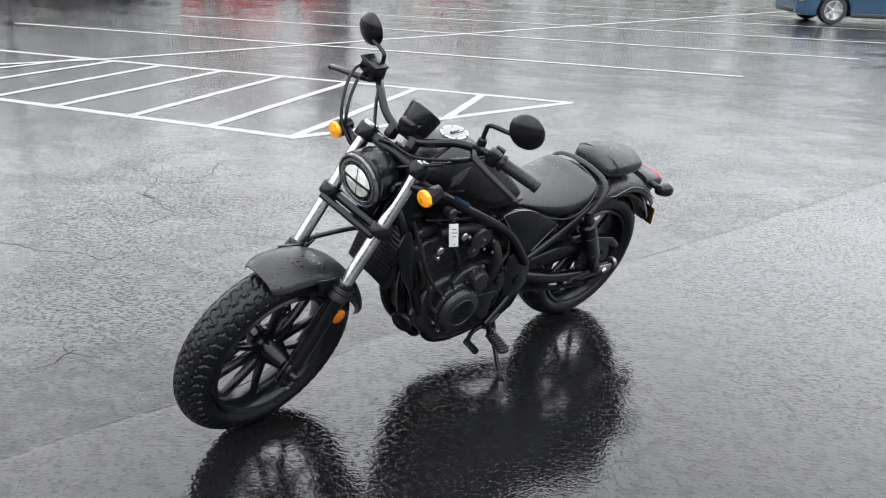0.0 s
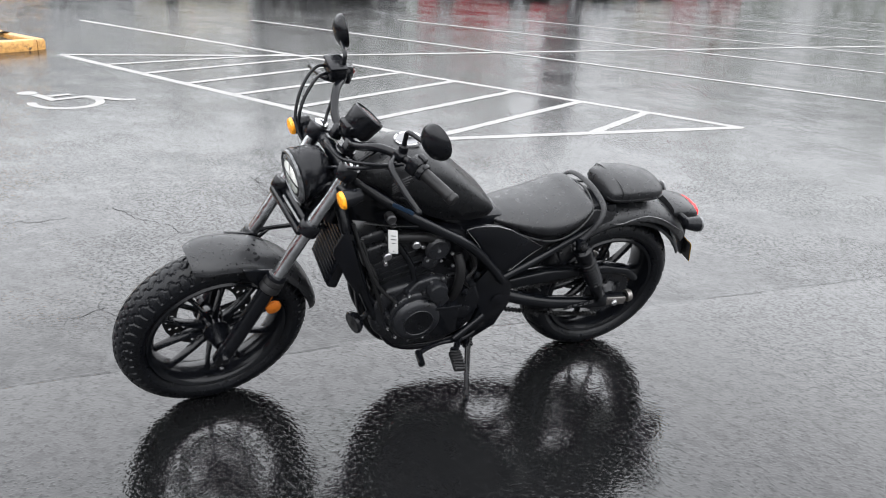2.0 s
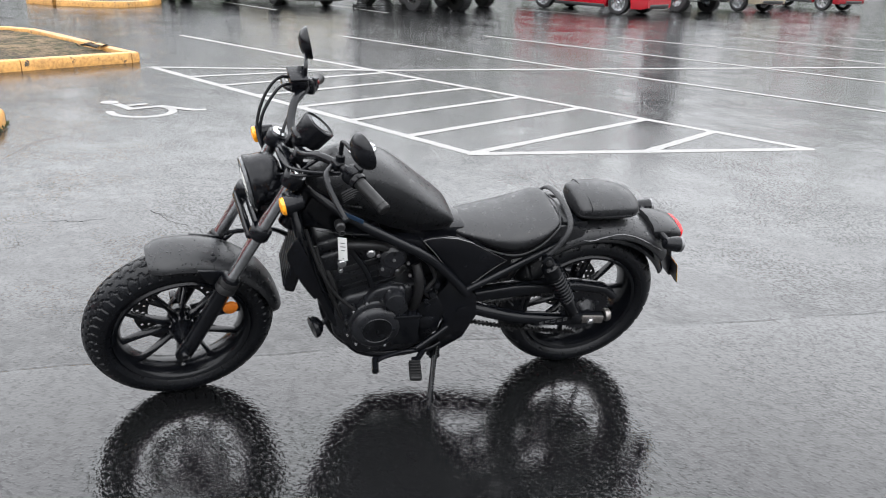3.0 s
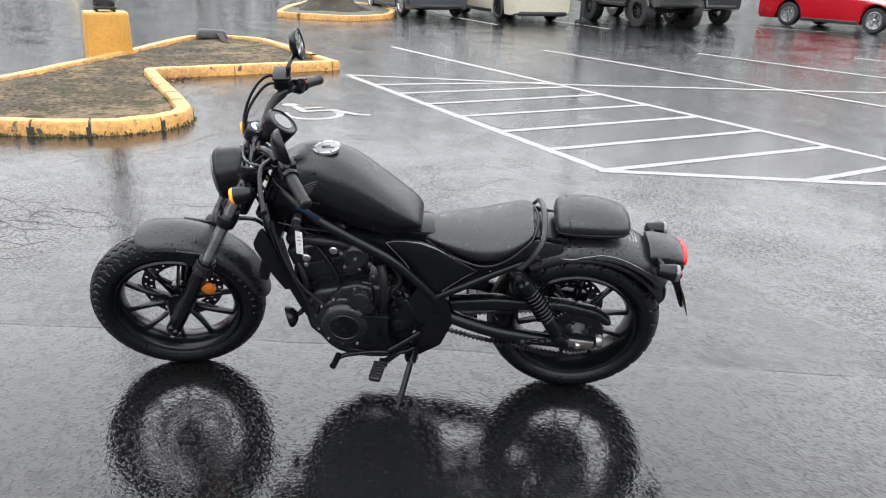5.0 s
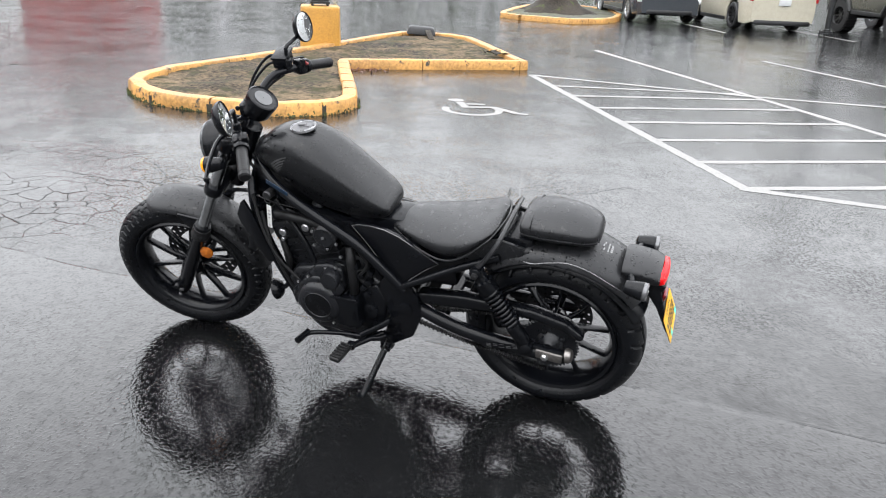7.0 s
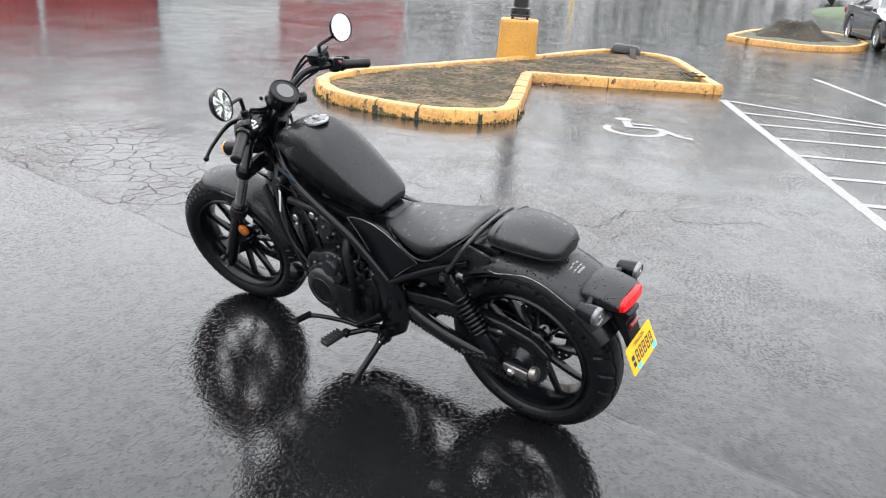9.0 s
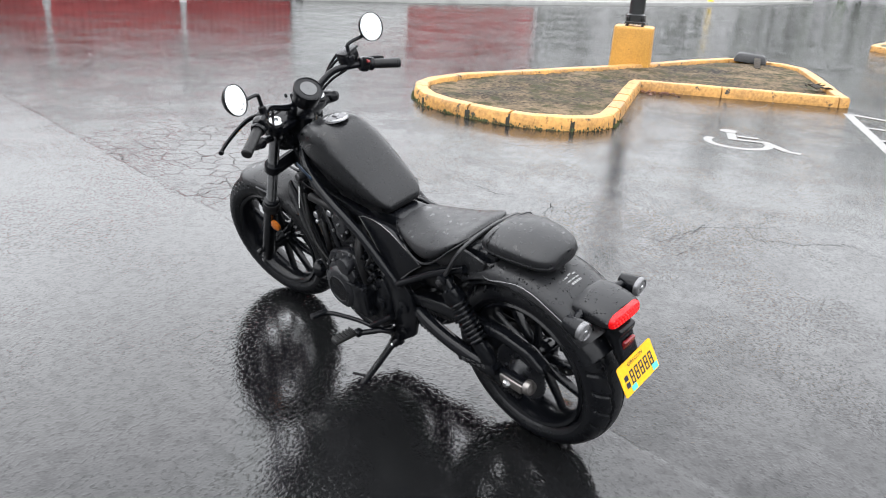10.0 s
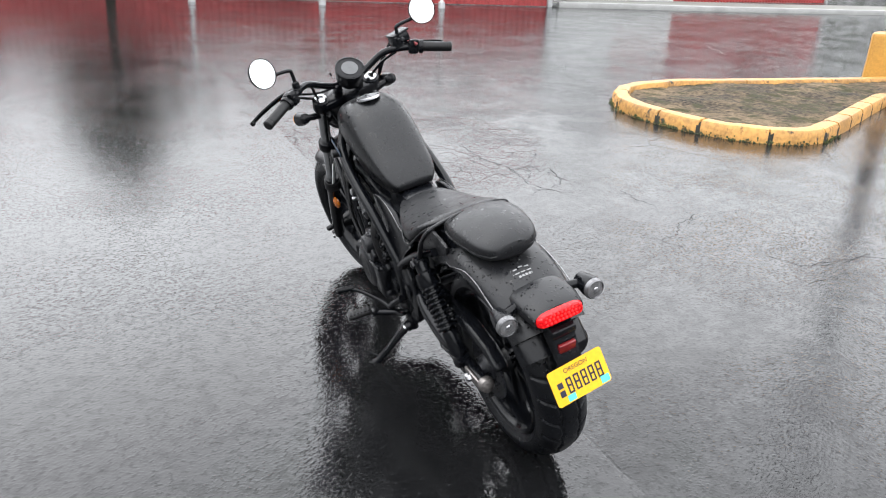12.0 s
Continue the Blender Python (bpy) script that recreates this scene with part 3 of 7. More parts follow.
def wheel(name, R, hw, c, front):
    Y = axis(c, (0, 1, 0))
    rim_r = 0.205
    w = hw * 0.82
    bm = B()
    prof = [(0.228, w), (0.222, w + 0.006), (0.212, w + 0.002), (0.206, w * 0.85), (0.198, w * 0.55), (0.194, 0), (0.198, -w * 0.55), (0.206, -w * 0.85),
            (0.212, -w - 0.002), (0.222, -w - 0.006), (0.228, -w), (0.214, -w * 0.7), (0.205, 0), (0.214, w * 0.7)]
    lathe(bm, prof + [prof[0]], Y, 64, caps=False)
    rim = P(name, bm, BLACK, bike, "black cast alloy wheel with thin spokes", front)
    P("tyre", tyre_mesh(R, hw, rim_r, c, front), RUBBER, rim, "wet black rubber tyre with a cut tread", front, 24)
    hub = B()
    lathe(hub, [(0.012, 0.095), (0.022, 0.095), (0.025, 0.085), (0.030, 0.07), (0.038, 0.045), (0.044, 0.03), (0.036, 0.015), (0.036, -0.015), (0.044, -0.03), (0.040, -0.05), (0.03, -0.07), (0.012, -0.09)], Y, 32)
    P("hub", hub, BLACK, rim, "", front)
    for k in range(5):
        for s in (-1, 1):
            a0, a1 = radians(72 * k + 8 + s * 14), radians(72 * k + 8 + s * 20)
            rings = []
            for i in range(6):
                f = i / 5
                r, a = 0.040 + (0.198 - 0.040) * f, a0 + (a1 - a0) * f
                q = c + Vector((r * math.cos(a), 0, r * math.sin(a)))
                t = Vector((-math.sin(a), 0, math.cos(a)))
                wd, dp = 0.0072 - 0.0024 * math.sin(math.pi * f), 0.019 - 0.006 * f
                n8 = [(1, 0.55), (0.55, 1), (-0.55, 1), (-1, 0.55), (-1, -0.55), (-0.55, -1), (0.55, -1), (1, -0.55)]
                rings.append([q + t * wd * x + Vector((0, dp * z, 0)) for x, z in n8])
            sp = B()
            skin(sp, rings)
            P("spoke", sp, BLACK, rim, "", front)
    # perforated brake disc on the right
    disc = B()
    r0, r1, n, m = (0.100, 0.148, 72, 5) if front else (0.078, 0.120, 60, 5)
    for y in (-0.072, -0.0765):
        grid = [[disc.verts.new(c + Vector(((r0 + (r1 - r0) * j / m) * math.cos(2 * math.pi * i / n), y, (r0 + (r1 - r0) * j / m) * math.sin(2 * math.pi * i / n)))) for j in range(m + 1)] for i in range(n)]
        for i in range(n):
            for j in range(m):
                if (i % 3 == 0 and j == 1) or (i % 3 == 1 and j == 3):
                    continue
                disc.faces.new((grid[i][j], grid[(i + 1) % n][j], grid[(i + 1) % n][j + 1], grid[i][j + 1]))
    P("brake_disc", disc, DARKSTEEL, rim, "perforated dark steel brake disc", front)
    for k in range(5):
        arm = B()
        a = radians(72 * k + 30)
        d = Vector((math.cos(a), 0, math.sin(a)))
        tube(arm, [c + d * 0.04 + Vector((0, -0.066, 0)), c + d * (r0 + 0.012) + Vector((0, -0.073, 0))], 0.009, 8)
        P("disc_carrier", arm, BLACK, rim, "", front)
    return rim


front_wheel = wheel("front_wheel", 0.312, 0.062, AX_F, True)
rear_wheel = wheel("rear_wheel", 0.312, 0.078, AX_R, False)

# rear sprocket and chain on the left
bm = B()
prof = []
for i in range(90):
    a = 2 * math.pi * i / 90
    r = 0.097 + 0.005 * (1 if i % 2 else -1)
    prof.append((r * math.cos(a), 0.320 + r * math.sin(a)))
plate(bm, prof, 0.086, 0.092, 0.0)
for k in range(5):
    a = 2 * math.pi * k / 5
    lathe(bm, [(0.008, 0), (0.008, 0.012), (0.004, 0.014)], axis((0.055 * math.cos(a), 0.09, 0.320 + 0.055 * math.sin(a)), (0, 1, 0)), 8)
lathe(bm, [(0.050, 0), (0.046, 0.008), (0.03, 0.02), (0.02, 0.03)], axis((0, 0.088, 0.320), (0, 1, 0)), 32)
P("sprocket", bm, CAST, rear_wheel, "dark steel rear sprocket")
lo, hi = [Vector((0.50, 0.094, 0.318)), Vector((0.01, 0.094, 0.208))], [Vector((0.50, 0.094, 0.375)), Vector((0.0, 0.094, 0.432))]
for a, b in (lo, hi):
    bm = B()
    d = b - a
    n = int(d.length / 0.0079)
    for i in range(n):
        p = a + d * ((i + 0.5) / n)
        p.z -= 0.012 * math.sin(math.pi * i / n) if a is lo[0] else 0
        sz = (0.0068, 0.017 if i % 2 else 0.011, 0.012 if i % 2 else 0.008)
        block(bm, sz, Matrix.Translation(p) @ Matrix.Rotation(math.atan2(-d.z, -d.x) * -1, 4, "Y"), 0)
    P("drive_chain", bm, CHAIN, bike, "oily dark steel drive chain")

# ---- fork ----
for y in (0.112, -0.112):
    bm = B()
    tube(bm, [leg(0.565, y), leg(0.965, y)], 0.0205, 24, 1)
    P("fork_tube", bm, CHROME, bike, "polished steel fork tube", True)
for y in (0.112, -0.112):
    bm = B()
    d = (leg(0.25, y) - leg(0.57, y)).normalized()
    m = axis(leg(0.585, y), d)
    lathe(bm, [(0.0215, -0.012), (0.029, -0.010), (0.030, 0.0), (0.027, 0.004), (0.031, 0.010), (0.031, 0.022), (0.0265, 0.03), (0.0265, 0.20), (0.0255, 0.30), (0.024, 0.345), (0.018, 0.37), (0.006, 0.376)], m, 28)
    block(bm, (0.034, 0.036, 0.075), axis(leg(0.302, y, 0.012), d), 0.010)
    lathe(bm, [(0.012, 0), (0.012, 0.03), (0.009, 0.034)], axis(leg(0.315, y, 0.02) + Vector((0, 0.014 if y > 0 else -0.014, 0)), (0, y, 0)), 16)
    slider = P("fork_slider", bm, BLACK, bike, "", True)
    bm = B()
    lathe(bm, [(0.008, 0), (0.008, 0.006), (0.004, 0.008)], axis(leg(0.292, y) + Vector((0, 0.027 if y > 0 else -0.027, 0)), (0, y, 0)), 12)
    P("bolt", bm, STEEL, slider, "bright steel bolt", True)
    bm = B()
    lathe(bm, [(0.007, 0), (0.007, 0.006), (0.004, 0.008)], axis(leg(0.262, y) + Vector((0, 0.024 if y > 0 else -0.024, 0)), (0, y, 0)), 12)
    P("bolt", bm, STEEL, slider, "bright steel bolt", True)
    # dust seal
    bm = B()
    lathe(bm, [(0.021, 0.0), (0.032, 0.004), (0.034, 0.018), (0.030, 0.022), (0.034, 0.03), (0.034, 0.045), (0.028, 0.05)], axis(leg(0.585, y), d), 28)
    P("dust_seal", bm, GRIP, slider, "black rubber dust seal", True)
    # amber side reflector behind the leg
    if y > 0:
        bm = B()
        lathe(bm, [(0.001, 0.012), (0.018, 0.011), (0.024, 0.007), (0.025, 0.0), (0.02, -0.004)], axis(leg(0.475, y, -0.050) + Vector((0, 0.012, 0)), (0.0, 1, 0)), 24)
        P("side_reflector", bm, AMBER_DARK, slider, "round amber side reflector", True)
    else:
        bm = B()
        block(bm, (0.075, 0.055, 0.05), axis(leg(0.43, y, -0.075) + Vector((0, 0.02, 0)), d), 0.012)
        P("brake_caliper", bm, CAST, slider, "black brake caliper", True)

# clamps
bm = B()
for z, h, wd in ((0.948, 0.036, 0.05), (0.762, 0.030, 0.046)):
    q = leg(z)
    m = Matrix.Translation(q) @ Matrix.Rotation(-RAKE, 4, "Y")
    block(bm, (wd, 0.225, h), m @ Matrix.Translation((-0.014, 0, 0)), 0.01)
    for y in (0.112, -0.112):
        lathe(bm, [(0.031, -h / 2 - 0.004), (0.033, -h / 2), (0.033, h / 2), (0.031, h / 2 + 0.004)], m @ Matrix.Translation((0, y, 0)), 24)
tube(bm, [leg(0.72, 0, -0.05), leg(0.95, 0, -0.05)], 0.03, 16, 1)
clamp = P("triple_clamp", bm, BLACK, bike, "black fork clamps", True)
for y in (0.112, -0.112):
    bm = B()
    lathe(bm, [(0.024, 0), (0.024, 0.008), (0.019, 0.013), (0.010, 0.013), (0.009, 0.006), (0.001, 0.006)], axis(leg(0.966, y), ST_D), 24)
    P("fork_cap", bm, CHROME, clamp, "bright steel fork cap", True)
bm = B()
block(bm, (0.02, 0.235, 0.022), Matrix.Translation(leg(0.752, 0, 0.026)) @ Matrix.Rotation(-RAKE, 4, "Y"), 0.006)
P("fork_brace", bm, BLACK, clamp, "", True)
bm = B()
tube(bm, [leg(0.60, -0.10, -0.01), leg(0.615, -0.085, -0.05), leg(0.66, -0.02, -0.115), leg(0.66, 0.02, -0.16)], 0.008, 8)
tube(bm, [leg(0.56, -0.10, -0.02), leg(0.60, -0.09, -0.03), leg(0.61, -0.10, -0.05)], 0.006, 8)
P("brake_hose", bm, BLACK, bike, "black brake hose", True)

# ---- front mudguard ----
def guard_section(c, r, t, hw, drop, n=13, e=2.2):
    """A rounded cross-section of a mudguard at the angle t round c."""
    out = []
    d = Vector((math.cos(t), 0, math.sin(t)))
    for i in range(n):
        s = -1 + 2 * i / (n - 1)
        rr = r - drop * abs(s) ** e
        out.append(c + d * rr + Vector((0, hw * math.sin(s * math.pi / 2 * 0.94), 0)))
    return out


def guard(c, rows, thick):
    bm = B()
    top = [guard_section(c, r, radians(t), hw, drop) for t, r, hw, drop in rows]
    low = [guard_section(c, r - thick, radians(t), hw - thick * 0.6, drop) for t, r, hw, drop in rows]
    rings = [a + list(reversed(b)) for a, b in zip(top, low)]
    skin(bm, rings)
    return bm


rows = []
for i in range(25):
    f = i / 24
    t = 75 + (174 - 75) * f
    end = max(0.0, 1 - f / 0.10), max(0.0, (f - 0.88) / 0.12)
    hw = 0.088 - 0.022 * end[0] ** 2 - 0.035 * end[1] ** 2
    rows.append((t, 0.340 - 0.002 * math.sin(math.pi * f), hw, 0.034 + 0.006 * math.sin(math.pi * f)))
mudguard = P("front_mudguard", guard(AX_F, rows, 0.004), SATIN, bike, "satin black front mudguard beaded with rain", True)
for y in (0.098, -0.098):
    bm = B()
    plate(bm, [(1.30, 0.60), (1.40, 0.625), (1.38, 0.58), (1.345, 0.54), (1.30, 0.55)], y - 0.012 if y > 0 else y, y if y > 0 else y + 0.012, 0.003)
    P("mudguard_bracket", bm, BLACK, mudguard, "", True)

# ---- headlamp ----
HL = Vector((1.174, 0, 0.880))
HD = Vector((0.985, 0, -0.17)).normalized()
hm = axis(HL, HD) @ Matrix.Scale(0.94, 4)
bm = B()
lathe(bm, [(0.012, -0.062), (0.05, -0.060), (0.074, -0.048), (0.084, -0.025), (0.0875, 0.0), (0.089, 0.030), (0.092, 0.034), (0.092, 0.046), (0.088, 0.050)], hm, 48)
lamp = P("headlamp", bm, PLASTIC, bike, "round black headlamp with four led elements", True)
bm = B()
lathe(bm, [(0.088, 0.050), (0.090, 0.052), (0.088, 0.060), (0.083, 0.062), (0.080, 0.056), (0.080, 0.048)], hm, 48, caps=False)
P("headlamp_rim", bm, CLEAR_RING, lamp, "thin clear rim of the headlamp", True)
bm = B()
lathe(bm, [(0.0005, 0.0665), (0.04, 0.0645), (0.070, 0.060), (0.080, 0.055)], hm, 48, caps=False)
lens = P("headlamp_lens", bm, LENS_GLASS, lamp, "clear glass headlamp lens", True)
lens.visible_shadow = False
bm = B()
lathe(bm, [(0.001, 0.046), (0.080, 0.046), (0.084, 0.049)], hm, 40, caps=False)
P("headlamp_bowl", bm, BLACK, lamp, "", True)
hr = axis(HL, HD) @ Matrix.Scale(0.94, 4)
for sx, sz, rad in ((-1, 1, 0.056), (1, 1, 0.056), (-1, -1, 0.050), (1, -1, 0.050)):
    # each element is a quarter disc, hollowed like a small reflector
    bm = B()
    out = [(0.002, 0.006)] + [(0.002 + (rad - 0.002) * math.cos(q), 0.006 + (rad - 0.008) * math.sin(q)) for q in [math.pi / 2 * k / 8 for k in range(9)]]
    rings = []
    for f, z in ((1.0, 0.058), (0.88, 0.060), (0.70, 0.052), (0.35, 0.050)):
        cx, cy = rad * 0.42, rad * 0.42
        rings.append([hr @ Vector((sx * (cx + (x - cx) * f), sz * (cy + (y - cy) * f) - 0.002, z)) for x, y in out])
    skin(bm, rings)
    P("led_element", bm, LED if sz > 0 else LED_DIM, lamp, "bright led lamp element", True, 60)
bm = B()
lathe(bm, [(0.0795, 0.052), (0.075, 0.060), (0.068, 0.0615), (0.063, 0.056), (0.062, 0.047)], hm, 48, caps=False)
P("lens_surround", bm, CLEAR_RING, lamp, "clear grey ring round the lamp", True)
bm = B()
block(bm, (0.010, 0.11, 0.010), axis(HL + HD * 0.054 + Vector((0, 0, -0.002)), (0, 0, 1)), 0.004)
P("lamp_divider", bm, BLACK, lamp, "", True)
for y in (0.075, -0.075):
    bm = B()
    tube(bm, [HL + Vector((-0.02, y, 0.0)), HL + Vector((-0.05, y * 1.2, 0.01)), leg(0.87, y * 1.25, -0.012)], 0.010, 8)
    lathe(bm, [(0.014, 0), (0.014, 0.006), (0.006, 0.008)], axis(HL + Vector((-0.005, y * 1.14, 0.0)), (0, y, 0)), 14)
    P("lamp_bracket", bm, BLACK, lamp, "", True)

# ---- front and rear turn signals ----
def signal(c, d, stalk_to, lens_mat, label, steer, r=0.0275):
    m = axis(c, d)
    bm = B()
    lathe(bm, [(0.008, -0.058), (0.020, -0.052), (r * 0.86, -0.030), (r, -0.006), (r, 0.002)], m, 28)
    body = P("turn_signal", bm, PLASTIC, bike, label, steer)
    bm = B()
    lathe(bm, [(r * 0.97, 0.002), (r * 0.97, 0.007), (r * 0.85, 0.013), (r * 0.5, 0.016), (0.001, 0.017)], m, 28)
    P("signal_lens", bm, lens_mat, body, "", steer)
    if lens_mat is CLEAR_LENS:
        bm = B()
        lathe(bm, [(r * 0.80, 0.012), (r * 0.86, 0.0165), (r * 0.98, 0.013), (r * 1.0, 0.004)], m, 28, caps=False)
        P("lens_ring", bm, CAPGREY, body, "", steer)
        bm = B()
        lathe(bm, [(0.008, 0.0165), (0.006, 0.0185), (0.001, 0.019)], m, 16)
        P("lens_bulb", bm, STEEL, body, "", steer)
    bm = B()
    tube(bm, [Vector(c) - Vector(d).normalized() * 0.032, stalk_to], 0.0115, 12, 1, 0.014)
    P("signal_stalk", bm, PLASTIC, body, "", steer)
    return body


for s in (1, -1):
    signal((1.152, s * 0.196, 0.917), (0.985, 0, -0.17), leg(0.905, s * 0.125), AMBER, "black turn signal with a lit amber lens", True)
    signal((-0.284, s * 0.128, 0.630), (-0.99, s * 0.06, -0.1), (-0.24, s * 0.060, 0.640), CLEAR_LENS, "black turn signal with a clear round lens", False, 0.029)

# ---- handlebar and controls ----
bm = B()
bar_l = [(1.062, 0.0, 1.005), (1.062, 0.05, 1.005), (1.058, 0.10, 1.025), (1.030, 0.165, 1.058), (0.985, 0.225, 1.058), (0.950, 0.284, 1.044), (0.908, 0.368, 1.019)]
tube(bm, [(x, -y, z) for x, y, z in reversed(bar_l[1:])] + bar_l, 0.0127, 14, 6)
handlebar = P("handlebar", bm, BLACK, bike, "black wide handlebar", "bars")
bm = B()
for y in (0.045, -0.045):
    block(bm, (0.036, 0.030, 0.05), Matrix.Translation((1.066, y, 0.988)) @ Matrix.Rotation(-RAKE, 4, "Y"), 0.008)
P("bar_riser", bm, BLACK, handlebar, "", "bars")
for s in (1, -1):
    a, b = Vector((0.950, s * 0.284, 1.044)), Vector((0.905, s * (0.378 if s > 0 else 0.368), 1.017))
    d = (b - a).normalized()
    L = (b - a).length
    bm = B()
    prof = [(0.021, -0.012), (0.021, -0.004), (0.0165, 0.0)]
    for k in range(14):
        prof += [(0.0176, 0.004 + k * 0.0072), (0.0180, 0.0055 + k * 0.0072), (0.0180, 0.0085 + k * 0.0072)]
    prof += [(0.0165, L - 0.002), (0.0185, L), (0.0185, L + 0.012), (0.014, L + 0.016)]
    lathe(bm, prof, axis(a, d), 24)
    P("grip", bm, GRIP, handlebar, "ribbed black rubber grip", "bars")
    # switch housing
    bm = B()
    q = a - d * 0.030
    block(bm, (0.046, 0.052, 0.040), axis(q, d), 0.012)
    block(bm, (0.020, 0.030, 0.030), axis(q + Vector((-0.018, 0, 0.014)), d), 0.006)
    lathe(bm, [(0.006, 0), (0.006, 0.008), (0.003, 0.01)], axis(q + Vector((-0.02, 0, 0.005)), (-1, 0, 0.2)), 10)
    lathe(bm, [(0.024, -0.006), (0.026, 0), (0.024, 0.008)], axis(a - d * 0.002, d), 20)
    sw = P("switch_housing", bm, PLASTIC, handlebar, "", "bars")
    if s < 0:
        bm = B()
        block(bm, (0.012, 0.018, 0.010), axis(q + Vector((-0.026, 0, 0.016)), (-1, 0, 0.6)), 0.003)
        P("kill_switch", bm, mat("dull_red_switch", (0.22, 0.02, 0.02), 0.4), sw, "small red engine stop switch", "bars")
    # lever bracket and lever
    bm = B()
    q = a - d * 0.075
    block(bm, (0.036, 0.030, 0.034), axis(q + Vector((0.012, 0, 0)), d), 0.008)
    P("lever_bracket", bm, PLASTIC, handlebar, "", "bars")
    bm = B()
    tube(bm, [q + Vector((0.030, 0, -0.004)), q + Vector((0.052, s * 0.03, -0.008)), q + Vector((0.055, s * 0.075, -0.018)), q + Vector((0.046, s * 0.145, -0.038)), q + Vector((0.036, s * 0.185, -0.052))], 0.0075, 10, 6, 0.006, 1.5)
    lathe(bm, [(0.002, -0.009), (0.008, -0.006), (0.0095, 0), (0.008, 0.006), (0.002, 0.009)], axis(q + Vector((0.035, s * 0.187, -0.0545)), (-1, s * 2, 0)), 12)
    P("lever", bm, BLACK, handlebar, "black hand lever", "bars")
    # mirror
    bm = B()
    base = q + Vector((0.004, 0, 0.018))
    head = Vector((0.955, s * 0.328, 1.170))
    tube(bm, [base, base + Vector((-0.001, 0, 0.040)), base + Vector((-0.004, s * 0.010, 0.060)), head + Vector((0.014, -s * 0.030, -0.020)), head + Vector((0.014, -s * 0.008, -0.004))], 0.0068, 10, 7)
    lathe(bm, [(0.013, -0.01), (0.014, 0), (0.013, 0.012), (0.009, 0.016)], axis(base, (0, 0, 1)), 16)
    stem = P("mirror_stem", bm, BLACK, handlebar, "thin black mirror stem", "bars")
    md = Vector((-0.97, -0.30 if s > 0 else 0.10, 0.20)).normalized()
    bm = B()
    lathe(bm, [(0.006, -0.030), (0.024, -0.027), (0.042, -0.018), (0.051, -0.006), (0.053, 0.002), (0.0525, 0.006), (0.050, 0.006), (0.049, 0.003)], axis(head, md), 40)
    mh = P("mirror", bm, PLASTIC, handlebar, "round black rear-view mirror beaded with rain", "bars")
    bm = B()
    lathe(bm, [(0.0495, 0.0035), (0.0005, 0.0042)], axis(head, md), 40, caps=False)
    P("mirror_glass", bm, MIRROR, mh, "", "bars")
# brake fluid reservoir on the right
bm = B()
block(bm, (0.052, 0.070, 0.038), Matrix.Translation((1.010, -0.232, 1.090)) @ Matrix.Rotation(radians(-8), 4, "X"), 0.007)
res = P("brake_reservoir", bm, PLASTIC, handlebar, "black brake fluid reservoir", "bars")
bm = B()
block(bm, (0.058, 0.076, 0.008), Matrix.Translation((1.010, -0.232, 1.112)) @ Matrix.Rotation(radians(-8), 4, "X"), 0.003)
P("reservoir_lid", bm, PLASTIC, res, "", "bars")
bm = B()
lathe(bm, [(0.009, 0), (0.009, 0.004), (0.004, 0.005)], axis((0.983, -0.232, 1.088), (-1, 0, 0)), 14)
P("sight_glass", bm, DARKSTEEL, res, "", "bars")
# cables and hoses
cables = [
    [(1.02, -0.235, 1.075), (1.07, -0.225, 1.07), (1.13, -0.185, 1.00), (1.14, -0.15, 0.92), (1.10, -0.10, 0.86), (1.08, -0.06, 0.80)],
    [(0.99, -0.25, 1.070), (1.06, -0.25, 1.095), (1.12, -0.22, 1.04), (1.15, -0.17, 0.95), (1.12, -0.09, 0.88), (1.07, -0.03, 0.82)],
    [(0.99, 0.245, 1.05), (1.06, 0.20, 1.03), (1.11, 0.10, 0.99), (1.12, 0.0, 0.985), (1.10, -0.06, 0.94), (1.07, -0.05, 0.86)],
    [(1.00, 0.24, 1.045), (1.08, 0.17, 1.00), (1.13, 0.08, 0.95), (1.12, 0.03, 0.90), (1.06, 0.05, 0.82)],
    [(1.00, -0.20, 1.05), (1.05, -0.15, 1.02), (1.09, -0.09, 0.96), (1.08, -0.05, 0.88), (1.05, 0.0, 0.82)],
    [(1.03, 0.15, 1.04), (1.09, 0.12, 0.97), (1.11, 0.08, 0.90), (1.10, 0.06, 0.82), (1.06, 0.07, 0.74)],
]
for c in cables:
    bm = B()
    tube(bm, c, 0.0052, 8, 8)
    P("control_cable", bm, BLACK, handlebar, "", "bars")
# instrument
GD = Vector((-0.62, 0, 0.78)).normalized()
GC = Vector((1.008, 0.0, 1.050))
bm = B()
lathe(bm, [(0.020, -0.066), (0.040, -0.062), (0.048, -0.050), (0.0525, -0.008), (0.054, 0.0), (0.0535, 0.010), (0.049, 0.013), (0.047, 0.009)], axis(GC, GD), 40)
gauge = P("instrument", bm, PLASTIC, bike, "round black instrument pod", True)
bm = B()
lathe(bm, [(0.047, 0.009), (0.001, 0.010)], axis(GC, GD), 40, caps=False)
P("instrument_face", bm, PLASTIC, gauge, "", True)
bm = B()
lathe(bm, [(0.031, 0.0095), (0.031, 0.0112), (0.001, 0.0116)], axis(GC, GD), 36, caps=False)
P("instrument_screen", bm, SCREEN, gauge, "pale grey round display", True)
bm = B()
block(bm, (0.05, 0.06, 0.05), Matrix.Translation((1.062, 0, 1.020)), 0.012)
lathe(bm, [(0.008, 0), (0.008, 0.006), (0.003, 0.007)], axis((1.075, 0.047, 1.045), (0.3, 1, 0)), 12)
